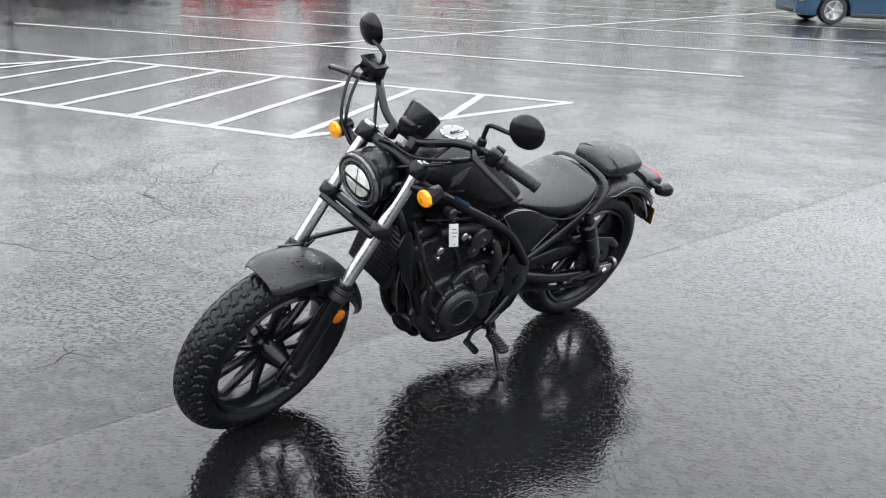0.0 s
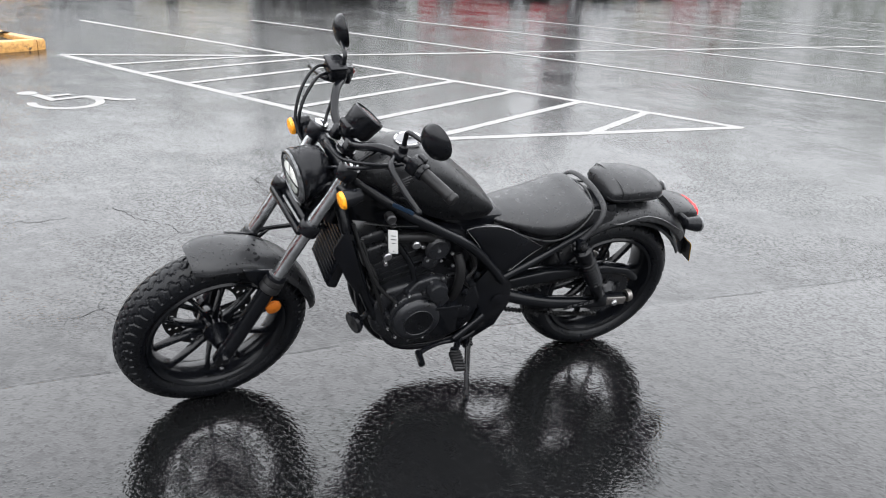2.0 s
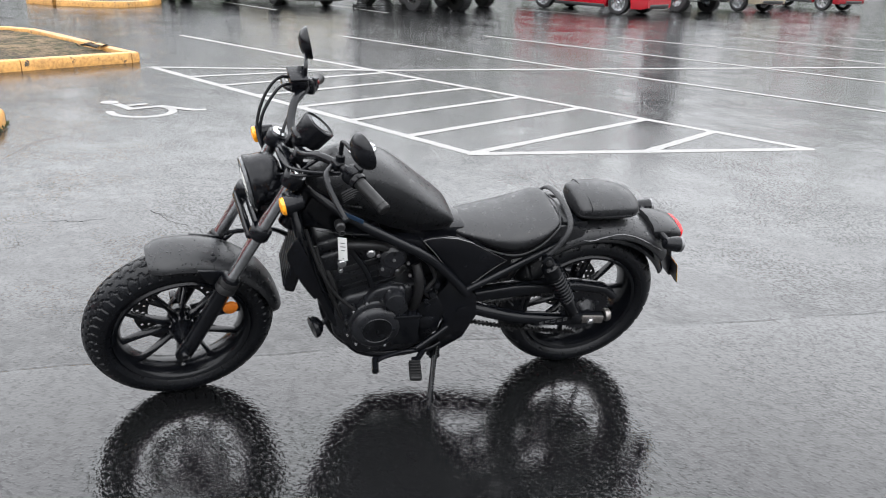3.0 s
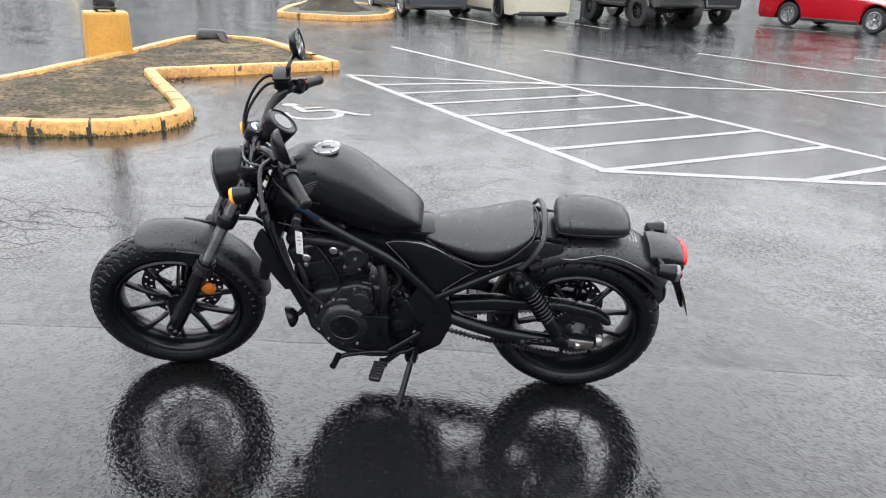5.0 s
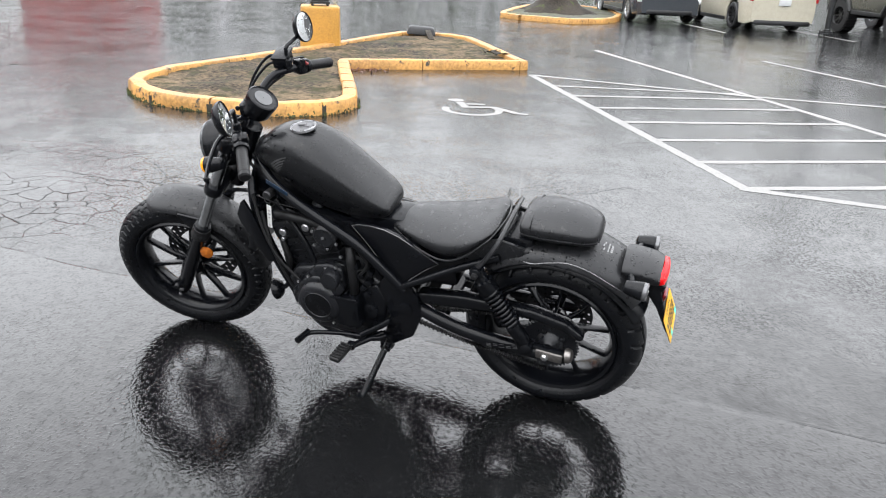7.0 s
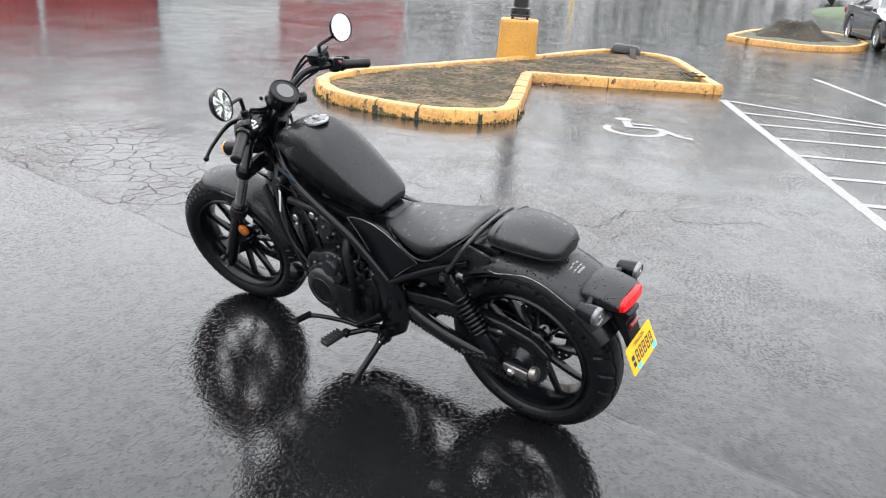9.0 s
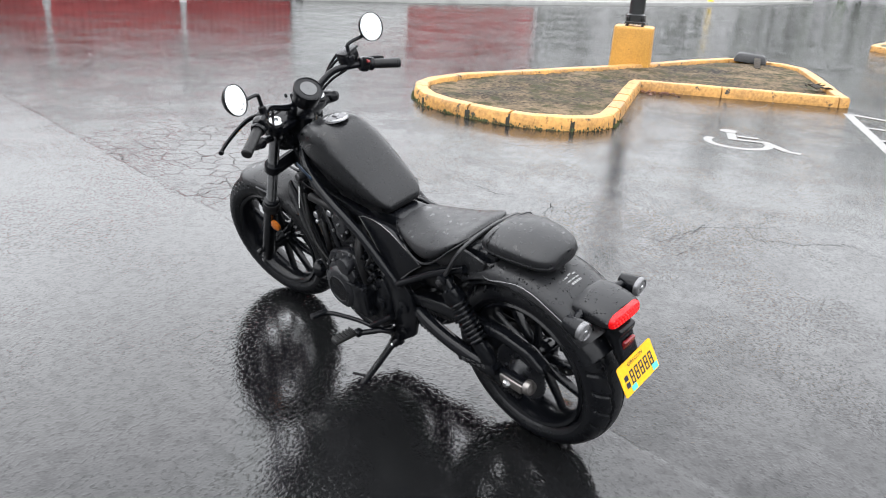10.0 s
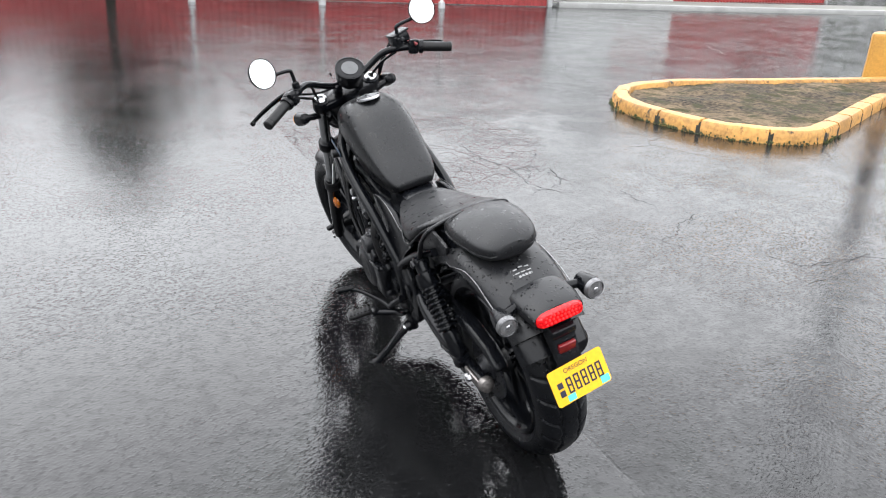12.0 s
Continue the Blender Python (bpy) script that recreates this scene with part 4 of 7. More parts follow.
P("instrument_mount", bm, BLACK, gauge, "", True)

# ---- tank ----
def tank_ring(x, zt, zb, zw, w, flat=0.0, n=15):
    pts = []
    for i in range(n):
        a = math.pi / 2 * i / (n - 1)
        y = w * math.cos(a) ** 0.62
        z = zw + (zt - zw) * math.sin(a) ** 0.80
        pts.append((x, y, z))
    right = [(x, -y, z) for x, y, z in reversed(pts[:-1])]
    low = []
    for i in range(1, 6):
        f = i / 5
        low.append((x, w * (1 - 0.20 * f**1.6), zw + (zb - zw) * f))
    low_l = [(x, y, z) for x, y, z in reversed(low)]
    low_r = [(x, -y, z) for x, y, z in low]
    return low_l + pts + right + low_r


TS = [(1.046, 0.886, 0.868, 0.876, 0.036), (1.034, 0.906, 0.862, 0.880, 0.062), (1.008, 0.930, 0.852, 0.884, 0.086), (0.965, 0.953, 0.836, 0.884, 0.104),
      (0.910, 0.966, 0.806, 0.872, 0.117), (0.85, 0.964, 0.772, 0.852, 0.122), (0.78, 0.935, 0.736, 0.828, 0.120), (0.71, 0.884, 0.716, 0.800, 0.113),
      (0.645, 0.830, 0.706, 0.774, 0.103), (0.595, 0.788, 0.704, 0.754, 0.092), (0.568, 0.760, 0.708, 0.740, 0.080), (0.555, 0.738, 0.716, 0.728, 0.064)]


def spline_rows(rows, n):
    """Rows drawn out smoothly to more rows."""
    r = np.array(rows)
    out = []
    for i in range(len(r) - 1):
        a, b, c, d = r[max(i - 1, 0)], r[i], r[i + 1], r[min(i + 2, len(r) - 1)]
        for k in range(n):
            t = k / n
            out.append(tuple(0.5 * (2 * b + (c - a) * t + (2 * a - 5 * b + 4 * c - d) * t * t + (3 * b - a - 3 * c + d) * t**3)))
    return out + [tuple(r[-1])]


bm = B()
skin(bm, [[Vector(p) for p in tank_ring(*row)] for row in spline_rows(TS, 4)])
tank = P("fuel_tank", bm, TANK, bike, "matte black teardrop fuel tank", sharp=55)
CAP = Vector((0.868, 0.0, 0.9690))
CD = Vector((0.10, 0, 1.0)).normalized()
bm = B()
lathe(bm, [(0.045, -0.004), (0.045, 0.003), (0.044, 0.005), (0.037, 0.005), (0.036, 0.003)], axis(CAP, CD), 40, caps=False)
cap = P("filler_ring", bm, STEEL, tank, "polished steel filler cap ring")
bm = B()
lathe(bm, [(0.037, 0.002), (0.0365, 0.0045), (0.001, 0.0055)], axis(CAP, CD), 36, caps=False)
block(bm, (0.010, 0.030, 0.008), axis(CAP + CD * 0.008, CD), 0.002)
block(bm, (0.012, 0.020, 0.006), axis(CAP + CD * 0.007 + Vector((-0.017, 0.004, 0)), CD), 0.002)
P("filler_cap", bm, CAPGREY, cap, "dark filler cap with a key flap")
for k in range(6):
    bm = B()
    a = 2 * math.pi * (k + 0.5) / 6
    lathe(bm, [(0.0032, 0.004), (0.0032, 0.0075), (0.002, 0.008)], axis(CAP, CD) @ Matrix.Translation((0.0405 * math.cos(a), 0.0405 * math.sin(a), -0.001)), 10)
    P("cap_screw", bm, DARKSTEEL, cap)


def on_tank(x, z, out=0.0012):
    """The place on the tank's left side at x and z."""
    rows_ = spline_rows(TS, 8)
    row = min(rows_, key=lambda q: abs(q[0] - x))
    _, zt, zb, zw, w = row
    if z >= zw:
        s = min(1.0, max(0.0, (z - zw) / (zt - zw)) ** (1 / 0.80))
        y = w * max(0.0, math.cos(math.asin(s))) ** 0.62
    else:
        y = w * (1 - 0.20 * ((zw - z) / (zw - zb)) ** 1.6)
    return Vector((x, y + out, z))


# the plain grey wing mark and the bar below it, on both sides
for s in (1, -1):
    bm = B()
    for k in range(5):
        z0 = 0.902 - 0.0105 * k
        x0, x1 = 0.880 + 0.006 * k, 0.944 - 0.002 * k
        for i in range(8):
            fa, fb = i / 8, (i + 1) / 8
            th = 0.0085 * (0.35 + 0.65 * fa), 0.0085 * (0.35 + 0.65 * fb)
            q = []
            for f, dz in ((fa, 0), (fb, 0), (fb, th[1]), (fa, th[0])):
                x = x0 + (x1 - x0) * f
                v = on_tank(x, z0 - 0.020 * f * f + 0.012 * (1 - f) - dz)
                q.append((v.x, s * v.y, v.z))
            bm.faces.new([bm.verts.new(v) for v in q])
    for i in range(5):
        x = 0.935 - i * 0.0115
        q = []
        for dx, dz in ((0, 0), (-0.009, 0), (-0.009, -0.009), (0, -0.009)):
            v = on_tank(x + dx, 0.832 + dz)
            q.append((v.x, s * v.y, v.z))
        bm.faces.new([bm.verts.new(v) for v in q])
    P("tank_badge", bm, GREYPRINT, tank, "plain dark grey wing mark")

# ---- seats ----
def pad(rows, n=18, e=2.6):
    """A cushion of rounded cross-sections: x, top, bottom, half-width, dish."""
    rings = []
    for x, zt, zb, w, dish in spline_rows(rows, 4):
        ring = []
        zc, h = (zt + zb) / 2, (zt - zb) / 2
        for i in range(n * 2):
            a = 2 * math.pi * i / (n * 2)
            ca, sa = math.cos(a), math.sin(a)
            y = w * math.copysign(abs(ca) ** (2 / e), ca)
            z = zc + h * math.copysign(abs(sa) ** (2 / e), sa)
            if sa > 0:
                z += dish * (abs(y) / max(w, 1e-6)) ** 2 * abs(sa)
            ring.append(Vector((x, y, z)))
        rings.append(ring)
    bm = B()
    skin(bm, rings)
    return bm


seat_rows = [(0.562, 0.690, 0.676, 0.040, 0), (0.548, 0.698, 0.668, 0.060, -0.003), (0.515, 0.703, 0.660, 0.084, -0.006), (0.465, 0.708, 0.644, 0.107, -0.010), (0.41, 0.712, 0.626, 0.127, -0.010),
             (0.355, 0.717, 0.616, 0.141, -0.008), (0.305, 0.724, 0.628, 0.148, -0.005), (0.255, 0.734, 0.660, 0.146, -0.004), (0.215, 0.745, 0.696, 0.133, -0.004), (0.190, 0.748, 0.720, 0.108, -0.005), (0.178, 0.741, 0.728, 0.07, 0)]
seat = P("rider_seat", pad(seat_rows), VINYL, bike, "black vinyl solo saddle, wet", sharp=60)
bm = B()
half = [(0.54, 0.066, 0.672), (0.465, 0.108, 0.650), (0.41, 0.129, 0.636), (0.355, 0.143, 0.630), (0.305, 0.150, 0.642), (0.255, 0.148, 0.672), (0.215, 0.135, 0.706), (0.186, 0.106, 0.728)]
tube(bm, half + [(0.165, 0.0, 0.742)] + [(x, -y, z) for x, y, z in reversed(half)], 0.0034, 8, 6)
P("seat_piping", bm, VINYL, seat)
pill_rows = [(0.112, 0.752, 0.736, 0.05, 0), (0.105, 0.780, 0.722, 0.086, -0.006), (0.082, 0.795, 0.716, 0.098, -0.012), (0.03, 0.803, 0.714, 0.105, -0.016), (-0.035, 0.801, 0.712, 0.101, -0.018),
             (-0.094, 0.789, 0.710, 0.089, -0.018), (-0.124, 0.774, 0.712, 0.069, -0.012), (-0.136, 0.756, 0.720, 0.045, -0.006)]
pillion = P("pillion_seat", pad(pill_rows, e=3.0), VINYL, bike, "black vinyl passenger pad, wet", sharp=60)
bm = B()
loop = []
for x, zt, zb, w, dish in spline_rows(pill_rows, 2)[1:-1]:
    loop.append((x, w * 1.003, zb + (zt - zb) * 0.36))
tube(bm, loop + [(x, -y, z) for x, y, z in reversed(loop)], 0.0022, 6, 2)
seam_row = [(0.072, 0.104 * math.cos(math.pi * k / 12), 0.756 + 0.039 * math.sin(math.pi * k / 12) ** 0.55) for k in range(13)]
tube(bm, seam_row, 0.0022, 6, 2)
P("pillion_seam", bm, VINYL, pillion)
# grab strap frame between the seats
bm = B()
half = [(0.250, 0.142, 0.606), (0.212, 0.149, 0.645), (0.174, 0.146, 0.702), (0.153, 0.111, 0.740)]
tube(bm, half + [(0.147, 0.0, 0.755)] + [(x, -y, z) for x, y, z in reversed(half)], 0.0065, 10, 7, None, 1.6)
P("seat_surround", bm, SATIN, bike, "black curved strap behind the saddle")

# ---- rear mudguard, tail and plate ----
rows = []
for i in range(33):
    f = i / 32
    t = 58 + (140 - 58) * f
    rows.append((t, 0.398 - 0.012 * max(0, f - 0.6) - 0.012 * (1 - f), 0.121 - 0.022 * max(0, f - 0.5), 0.048))
rear_guard = P("rear_mudguard", guard(AX_R, rows, 0.005), SATIN, bike, "satin black rear mudguard beaded with rain")
# black sheet added over the tyre top in place of the shade there
shade_rows = [(52 + (150 - 52) * k / 24, 0.352, 0.104, 0.036) for k in range(25)]
P("guard_shade_sheet", guard(AX_R, shade_rows, 0.004), PLASTIC, rear_guard, "dark sheet added for the shade inside the mudguard")
for s in (1, -1):
    bm = B()
    pts = [(0.185, s * 0.113, 0.690), (0.15, s * 0.119, 0.668), (0.07, s * 0.1215, 0.657), (0.01, s * 0.1215, 0.668), (-0.05, s * 0.1215, 0.675), (-0.11, s * 0.121, 0.662), (-0.17, s * 0.119, 0.634), (-0.243, s * 0.116, 0.590)]
    for i, (x, y, z) in enumerate(pts):
        rr = math.hypot(x, z - 0.320)
        k = min(1.0, max(0.0, (0.392 - rr) / 0.048)) ** (1 / 2.2)
        pts[i] = (x, s * (0.1185 * math.sin(k * math.pi / 2 * 0.94) + 0.0015), z)
    # thin tube along the real edge, its highlight put into the colour
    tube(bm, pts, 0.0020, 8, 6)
    P("guard_edge", bm, EDGE, rear_guard, "rolled lower edge of the mudguard, its wet highlight put in as pale grey")
    bm = B()
    plate(bm, [(0.20, 0.60), (0.33, 0.63), (0.30, 0.68), (0.17, 0.72), (0.08, 0.70), (0.10, 0.655)], s * 0.105 - 0.006, s * 0.105 + 0.006, 0.004)
    P("guard_strut", bm, SATIN, rear_guard)
# bars in place of the lettering on the guard's crown
bm = B()
letters = [(0.0, 0.010, 0.018), (0.015, 0.013, 0.018), (0.032, 0.013, 0.022), (0.049, 0.013, 0.018), (0.066, 0.005, 0.026)]
for i, (u, w, h) in enumerate(letters):
    for v0, v1 in ((0, 0.004), (h - 0.004, h)):
        q = []
        for du, dv in ((0, v0), (w, v0), (w, v1), (0, v1)):
            y = 0.036 - (u + du)
            t = math.radians(114.5) - (dv - 0.004) / 0.40
            s = abs(y) / 0.121
            r = 0.3925 - 0.048 * s**2.2 + 0.0016
            q.append(AX_R + Vector((r * math.cos(t), y, r * math.sin(t))))
        bm.faces.new([bm.verts.new(v) for v in q])
for i in range(5):
    q = []
    for du, dv in ((0, 0), (0.007, 0), (0.007, 0.007), (0, 0.007)):
        y = 0.016 - (i * 0.0095 + du)
        t = math.radians(117.0) - dv / 0.40
        r = 0.3922 - 0.048 * (abs(y) / 0.121) ** 2.2 + 0.0016
        q.append(AX_R + Vector((r * math.cos(t), y, r * math.sin(t))))
    bm.faces.new([bm.verts.new(v) for v in q])
P("guard_mark", bm, SILVER, rear_guard, "small silver printed bars")

bm = B()
TL = [(-0.212, 0.074, 0.630, 0.672), (-0.235, 0.078, 0.620, 0.673), (-0.278, 0.078, 0.613, 0.668), (-0.312, 0.075, 0.610, 0.660), (-0.328, 0.071, 0.612, 0.652)]
rings = []
for x, w, z0, z1 in spline_rows(TL, 3):
    zc, h = (z0 + z1) / 2, (z1 - z0) / 2
    ring = []
    for i in range(24):
        a = 2 * math.pi * i / 24
        ca, sa = math.cos(a), math.sin(a)
        y = w * math.copysign(abs(ca) ** 0.36, ca)
        ring.append(Vector((x, y, zc + h * math.copysign(abs(sa) ** 0.4, sa) - (0.012 * (y / w) ** 2 if sa > 0 else 0))))
    rings.append(ring)
skin(bm, rings)
tail = P("tail_unit", bm, SATIN, bike, "black tail cowl beaded with rain")
bm = B()
rings = []
for k in range(6):
    f = k / 5
    ring = []
    x, w, h = -0.331 - 0.016 * math.sin(f * math.pi / 2), 0.067 - 0.008 * f * f, 0.0195 - 0.005 * f * f
    for i in range(28):
        a = 2 * math.pi * i / 28
        ca, sa = math.cos(a), math.sin(a)
        y = w * math.copysign(abs(ca) ** 0.45, ca)
        ring.append(Vector((x + 0.008 * (y / 0.067) ** 2, y, 0.631 + h * math.copysign(abs(sa) ** 0.6, sa) - 0.006 * (y / w) ** 2)))
    rings.append(ring)
skin(bm, rings)
tail_lamp = P("tail_lamp", bm, RED_LENS, tail, "lit red tail lamp")
for row, z in enumerate((0.641, 0.631, 0.621)):
    for k in range(11):
        bm = B()
        y = -0.054 + 0.0108 * k + (0.003 if row % 2 else 0.0)
        lathe(bm, [(0.0040, 0.0), (0.0032, 0.0022), (0.0005, 0.0030)], axis((-0.3455 + 0.010 * (y / 0.067) ** 2, y, z - 0.006 * (y / 0.067) ** 2), (-1, 0, 0.1)), 8)
        P("lamp_cell", bm, RED_CELL, tail_lamp, "small bright red lamp cell" if not (row or k) else "")
bm = B()
block(bm, (0.06, 0.070, 0.028), Matrix.Translation((-0.315, 0, 0.585)) @ Matrix.Rotation(radians(-18), 4, "Y"), 0.006)
plate(bm, [(-0.215, 0.62), (-0.29, 0.62), (-0.33, 0.58), (-0.350, 0.50), (-0.375, 0.41), (-0.362, 0.41), (-0.325, 0.50), (-0.28, 0.57), (-0.22, 0.59)], -0.034, 0.034, 0.004)
bracket = P("plate_bracket", bm, PLASTIC, tail, "black number plate bracket")
bm = B()
block(bm, (0.012, 0.050, 0.030), Matrix.Translation((-0.342, 0.0, 0.535)) @ Matrix.Rotation(radians(-18), 4, "Y"), 0.004)
P("rear_reflector", bm, RED_DARK, bracket, "dark red reflector")
PM = Matrix.Translation((-0.368, -0.008, 0.450)) @ Matrix.Rotation(radians(18), 4, "Y") @ Matrix.Rotation(radians(-4), 4, "X")
bm = B()
rim_pts = []
for cy, cz, a0 in ((0.074, 0.041, 0), (-0.074, 0.041, 90), (-0.074, -0.041, 180), (0.074, -0.041, 270)):
    for k in range(5):
        a = radians(a0 + 22.5 * k)
        rim_pts.append((cy + 0.008 * math.cos(a), cz + 0.008 * math.sin(a)))
for x in (0.0008, -0.0008):
    vs = [bm.verts.new((x, y, z)) for y, z in rim_pts]
    bm.faces.new(vs if x < 0 else list(reversed(vs)))
plate_ob = P("number_plate", bm, PLATE_Y, bracket, "yellow number plate with dark characters as plain bars")
plate_ob.matrix_basis = PM

bm = B()
block(bm, (0.0012, 0.158, 0.092), Matrix.Translation((0.0022, 0, 0)), 0)
back = part("plate_back", bm, DARKSTEEL, bracket, "bare dull metal back of the plate")
back.matrix_basis = PM


def on_plate(name, rects, material, x=-0.0016, label=""):
    bm = B()
    for y0, z0, y1, z1 in rects:
        bm.faces.new([bm.verts.new((x, y, z)) for y, z in ((y0, z0), (y1, z0), (y1, z1), (y0, z1))])
    ob = part(name, bm, material, bracket, label)
    ob.matrix_basis = PM
    return ob


nums = []
for i in range(5):
    y = 0.040 - i * 0.0225
    nums += [(y, 0.016, y - 0.0165, 0.011), (y, -0.027, y - 0.0165, -0.022), (y, 0.016, y - 0.0045, -0.027), (y - 0.012, 0.016, y - 0.0165, -0.027), (y, -0.003, y - 0.0165, -0.008)]
nums += [(0.066, 0.012, 0.050, -0.004), (0.066, -0.010, 0.050, -0.027)]
on_plate("plate_bar", nums, PLATE_INK, label="dark bars in place of the number")
for rect in ((0.050, -0.046, 0.026, -0.028), (-0.052, -0.046, -0.078, -0.026)):
    on_plate("plate_sticker", [rect], STICKER, -0.0018, "turquoise date sticker")
crv = bpy.data.curves.new("plate_text", "FONT")
crv.body, crv.size, crv.align_x = "OREGON", 0.017, "CENTER"
txt = new("plate_text", crv)
txt.data.materials.append(PLATE_INK)
txt.parent = bracket
txt.matrix_basis = PM @ Matrix.Translation((-0.0018, 0, 0.029)) @ Matrix(((0, 0, -1, 0), (-1, 0, 0, 0), (0, 1, 0, 0), (0, 0, 0, 1)))
tagged(txt, "dark printed state name")

# ---- frame ----
for s in (1, -1):
    bm = B()
    tube(bm, [(1.04, s * 0.050, 0.865), (0.957, s * 0.112, 0.822), (0.875, s * 0.138, 0.775), (0.78, s * 0.148, 0.722), (0.654, s * 0.148, 0.643), (0.56, s * 0.142, 0.548), (0.495, s * 0.136, 0.470)], 0.0165, 14, 6)
    P("frame_rail", bm, BLACK, bike, "black tubular frame rail")
    bm = B()
    tube(bm, [(1.080, s * 0.040, 0.770), (1.060, s * 0.085, 0.695), (1.030, s * 0.105, 0.590), (0.990, s * 0.107, 0.470), (0.944, s * 0.107, 0.365), (0.905, s * 0.104, 0.283), (0.860, s * 0.100, 0.220), (0.79, s * 0.095, 0.186), (0.70, s * 0.093, 0.182), (0.62, s * 0.100, 0.205), (0.52, s * 0.118, 0.27)], 0.0185, 14, 7)
    P("frame_cradle", bm, BLACK, bike, "black tubular frame cradle")
    bm = B()
    tube(bm, [(0.50, s * 0.138, 0.485), (0.40, s * 0.142, 0.545), (0.28, s * 0.135, 0.610), (0.16, s * 0.120, 0.660)], 0.013, 12, 6)
    P("seat_stay", bm, BLACK, bike, "black tubular seat stay")
    bm = B()
    tube(bm, [(0.96, s * 0.10, 0.735), (0.86, s * 0.125, 0.60), (0.83, s * 0.13, 0.52)], 0.010, 10, 5)
    P("engine_hanger", bm, BLACK, bike)
    bm = B()
    plate(bm, [(0.56, 0.52), (0.49, 0.50), (0.45, 0.44), (0.44, 0.36), (0.48, 0.26), (0.56, 0.205), (0.60, 0.22), (0.56, 0.34), (0.60, 0.46)], s * 0.118 - 0.012, s * 0.118 + 0.012, 0.006)
    lathe(bm, [(0.024, 0), (0.024, 0.010), (0.014, 0.013)], axis((0.497, s * 0.128, 0.385), (0, s, 0)), 20)
    P("pivot_plate", bm, BLACK, bike, "black swingarm pivot plate")
bm = B()
tube(bm, [(1.095, 0, 0.70), (1.005, 0, 0.90)], 0.036, 20, 1)
plate(bm, [(1.08, 0.72), (1.01, 0.86), (0.80, 0.76), (0.62, 0.70), (0.62, 0.66), (0.9, 0.68)], -0.045, 0.045, 0.01)
P("steering_head", bm, BLACK, bike)
# side covers
for s in (1, -1):
    bm = B()
    sink = 0.0 if s > 0 else 0.03
    outer = [(0.668, 0.684), (0.64, 0.692), (0.60, 0.693), (0.55, 0.686), (0.50, 0.668), (0.43, 0.628), (0.366, 0.590), (0.41, 0.560), (0.465, 0.514), (0.495, 0.486), (0.508, 0.484), (0.54, 0.520), (0.575, 0.566), (0.62, 0.628)]
    outer = [(x, z - (sink if z > 0.6 else 0)) for x, z in outer]
    lean = Matrix.Translation((0, 0, 0.55)) @ Matrix.Rotation(radians(s * 4), 4, "X") @ Matrix.Translation((0, 0, -0.55))
    plate(bm, outer, s * 0.122 - 0.010, s * 0.122 + 0.010, 0.007, 3, lean)
    cover = P("side_cover", bm, PLASTIC, bike, "satin black triangular side cover")
    # thin pale outline added as the highlight of the wet cover edge
    bm = B()
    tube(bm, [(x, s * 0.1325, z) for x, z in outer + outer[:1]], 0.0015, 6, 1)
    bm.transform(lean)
    P("cover_edge_glint", bm, EDGE, cover)

# ---- engine ----
def cyl_y(bm, x, z, y0, y1, prof, seg=36):
    """Turned piece across the bike: profile of (radius, fraction from y0 to y1)."""
    return lathe(bm, [(r, (y1 - y0) * f) for r, f in prof], axis((x, y0, z), (0, 1, 0)) if y1 > y0 else axis((x, y0, z), (0, 1, 0)), seg)


bm = B()
plate(bm, [(0.93, 0.30), (0.95, 0.40), (0.90, 0.47), (0.78, 0.50), (0.64, 0.51), (0.56, 0.47), (0.53, 0.36), (0.58, 0.25), (0.66, 0.205), (0.84, 0.205)], -0.115, 0.125, 0.02, 3)
engine = P("engine", bm, CAST, bike, "black parallel-twin engine")
# cylinder block leaning forward, with head and cover
UP = Vector((0.30, 0, 0.95)).normalized()
em = axis((0.825, 0, 0.47), UP)
bm = B()
block(bm, (0.165, 0.215, 0.14), em @ Matrix.Translation((0, 0, 0.05)), 0.012, 3)
for k in range(4):
    block(bm, (0.176, 0.226, 0.006), em @ Matrix.Translation((0, 0, 0.015 + 0.026 * k)), 0.002)
P("cylinder_block", bm, CAST, engine, "black finned cylinder block")
bm = B()
block(bm, (0.185, 0.235, 0.075), em @ Matrix.Translation((0, 0, 0.155)), 0.014, 3)
head = P("cylinder_head", bm, CAST, engine)
bm = B()
block(bm, (0.150, 0.225, 0.045), em @ Matrix.Translation((0, 0, 0.21)), 0.016, 3)
P("cam_cover", bm, CAST, engine)
for px, pz, r in ((0.915, 0.622, 0.0145), (0.822, 0.656, 0.0145), (0.918, 0.594, 0.008), (0.797, 0.648, 0.008)):
    bm = B()
    q = Vector((px, 0.1200, pz))
    lathe(bm, [(r, -0.004), (r, 0.014), (r * 0.75, 0.017), (0.001, 0.017)], axis(q, (0, 1, 0)), 18)
    P("head_plug", bm, STEEL, engine, "bright steel plug")
# left crankcase cover with its round generator cover
bm = B()
out = []
for i in range(40):
    a = 2 * math.pi * i / 40
    out.append((0.792 + 0.098 * math.cos(a) * (1.0 if math.cos(a) > 0 else 1.0), 0.372 + 0.100 * math.sin(a)))
plate(bm, out, 0.115, 0.158, 0.012, 3)
plate(bm, [(0.86, 0.44), (0.80, 0.515), (0.745, 0.530), (0.695, 0.515), (0.690, 0.44), (0.74, 0.40)], 0.115, 0.150, 0.010, 3)
cover = P("generator_cover", bm, CAST, engine, "black cast generator cover")
bm = B()
lathe(bm, [(0.084, 0), (0.086, 0.008), (0.080, 0.020), (0.070, 0.026), (0.052, 0.028), (0.050, 0.025), (0.001, 0.026)], axis((0.792, 0.157, 0.368), (0, 1, 0)), 44)
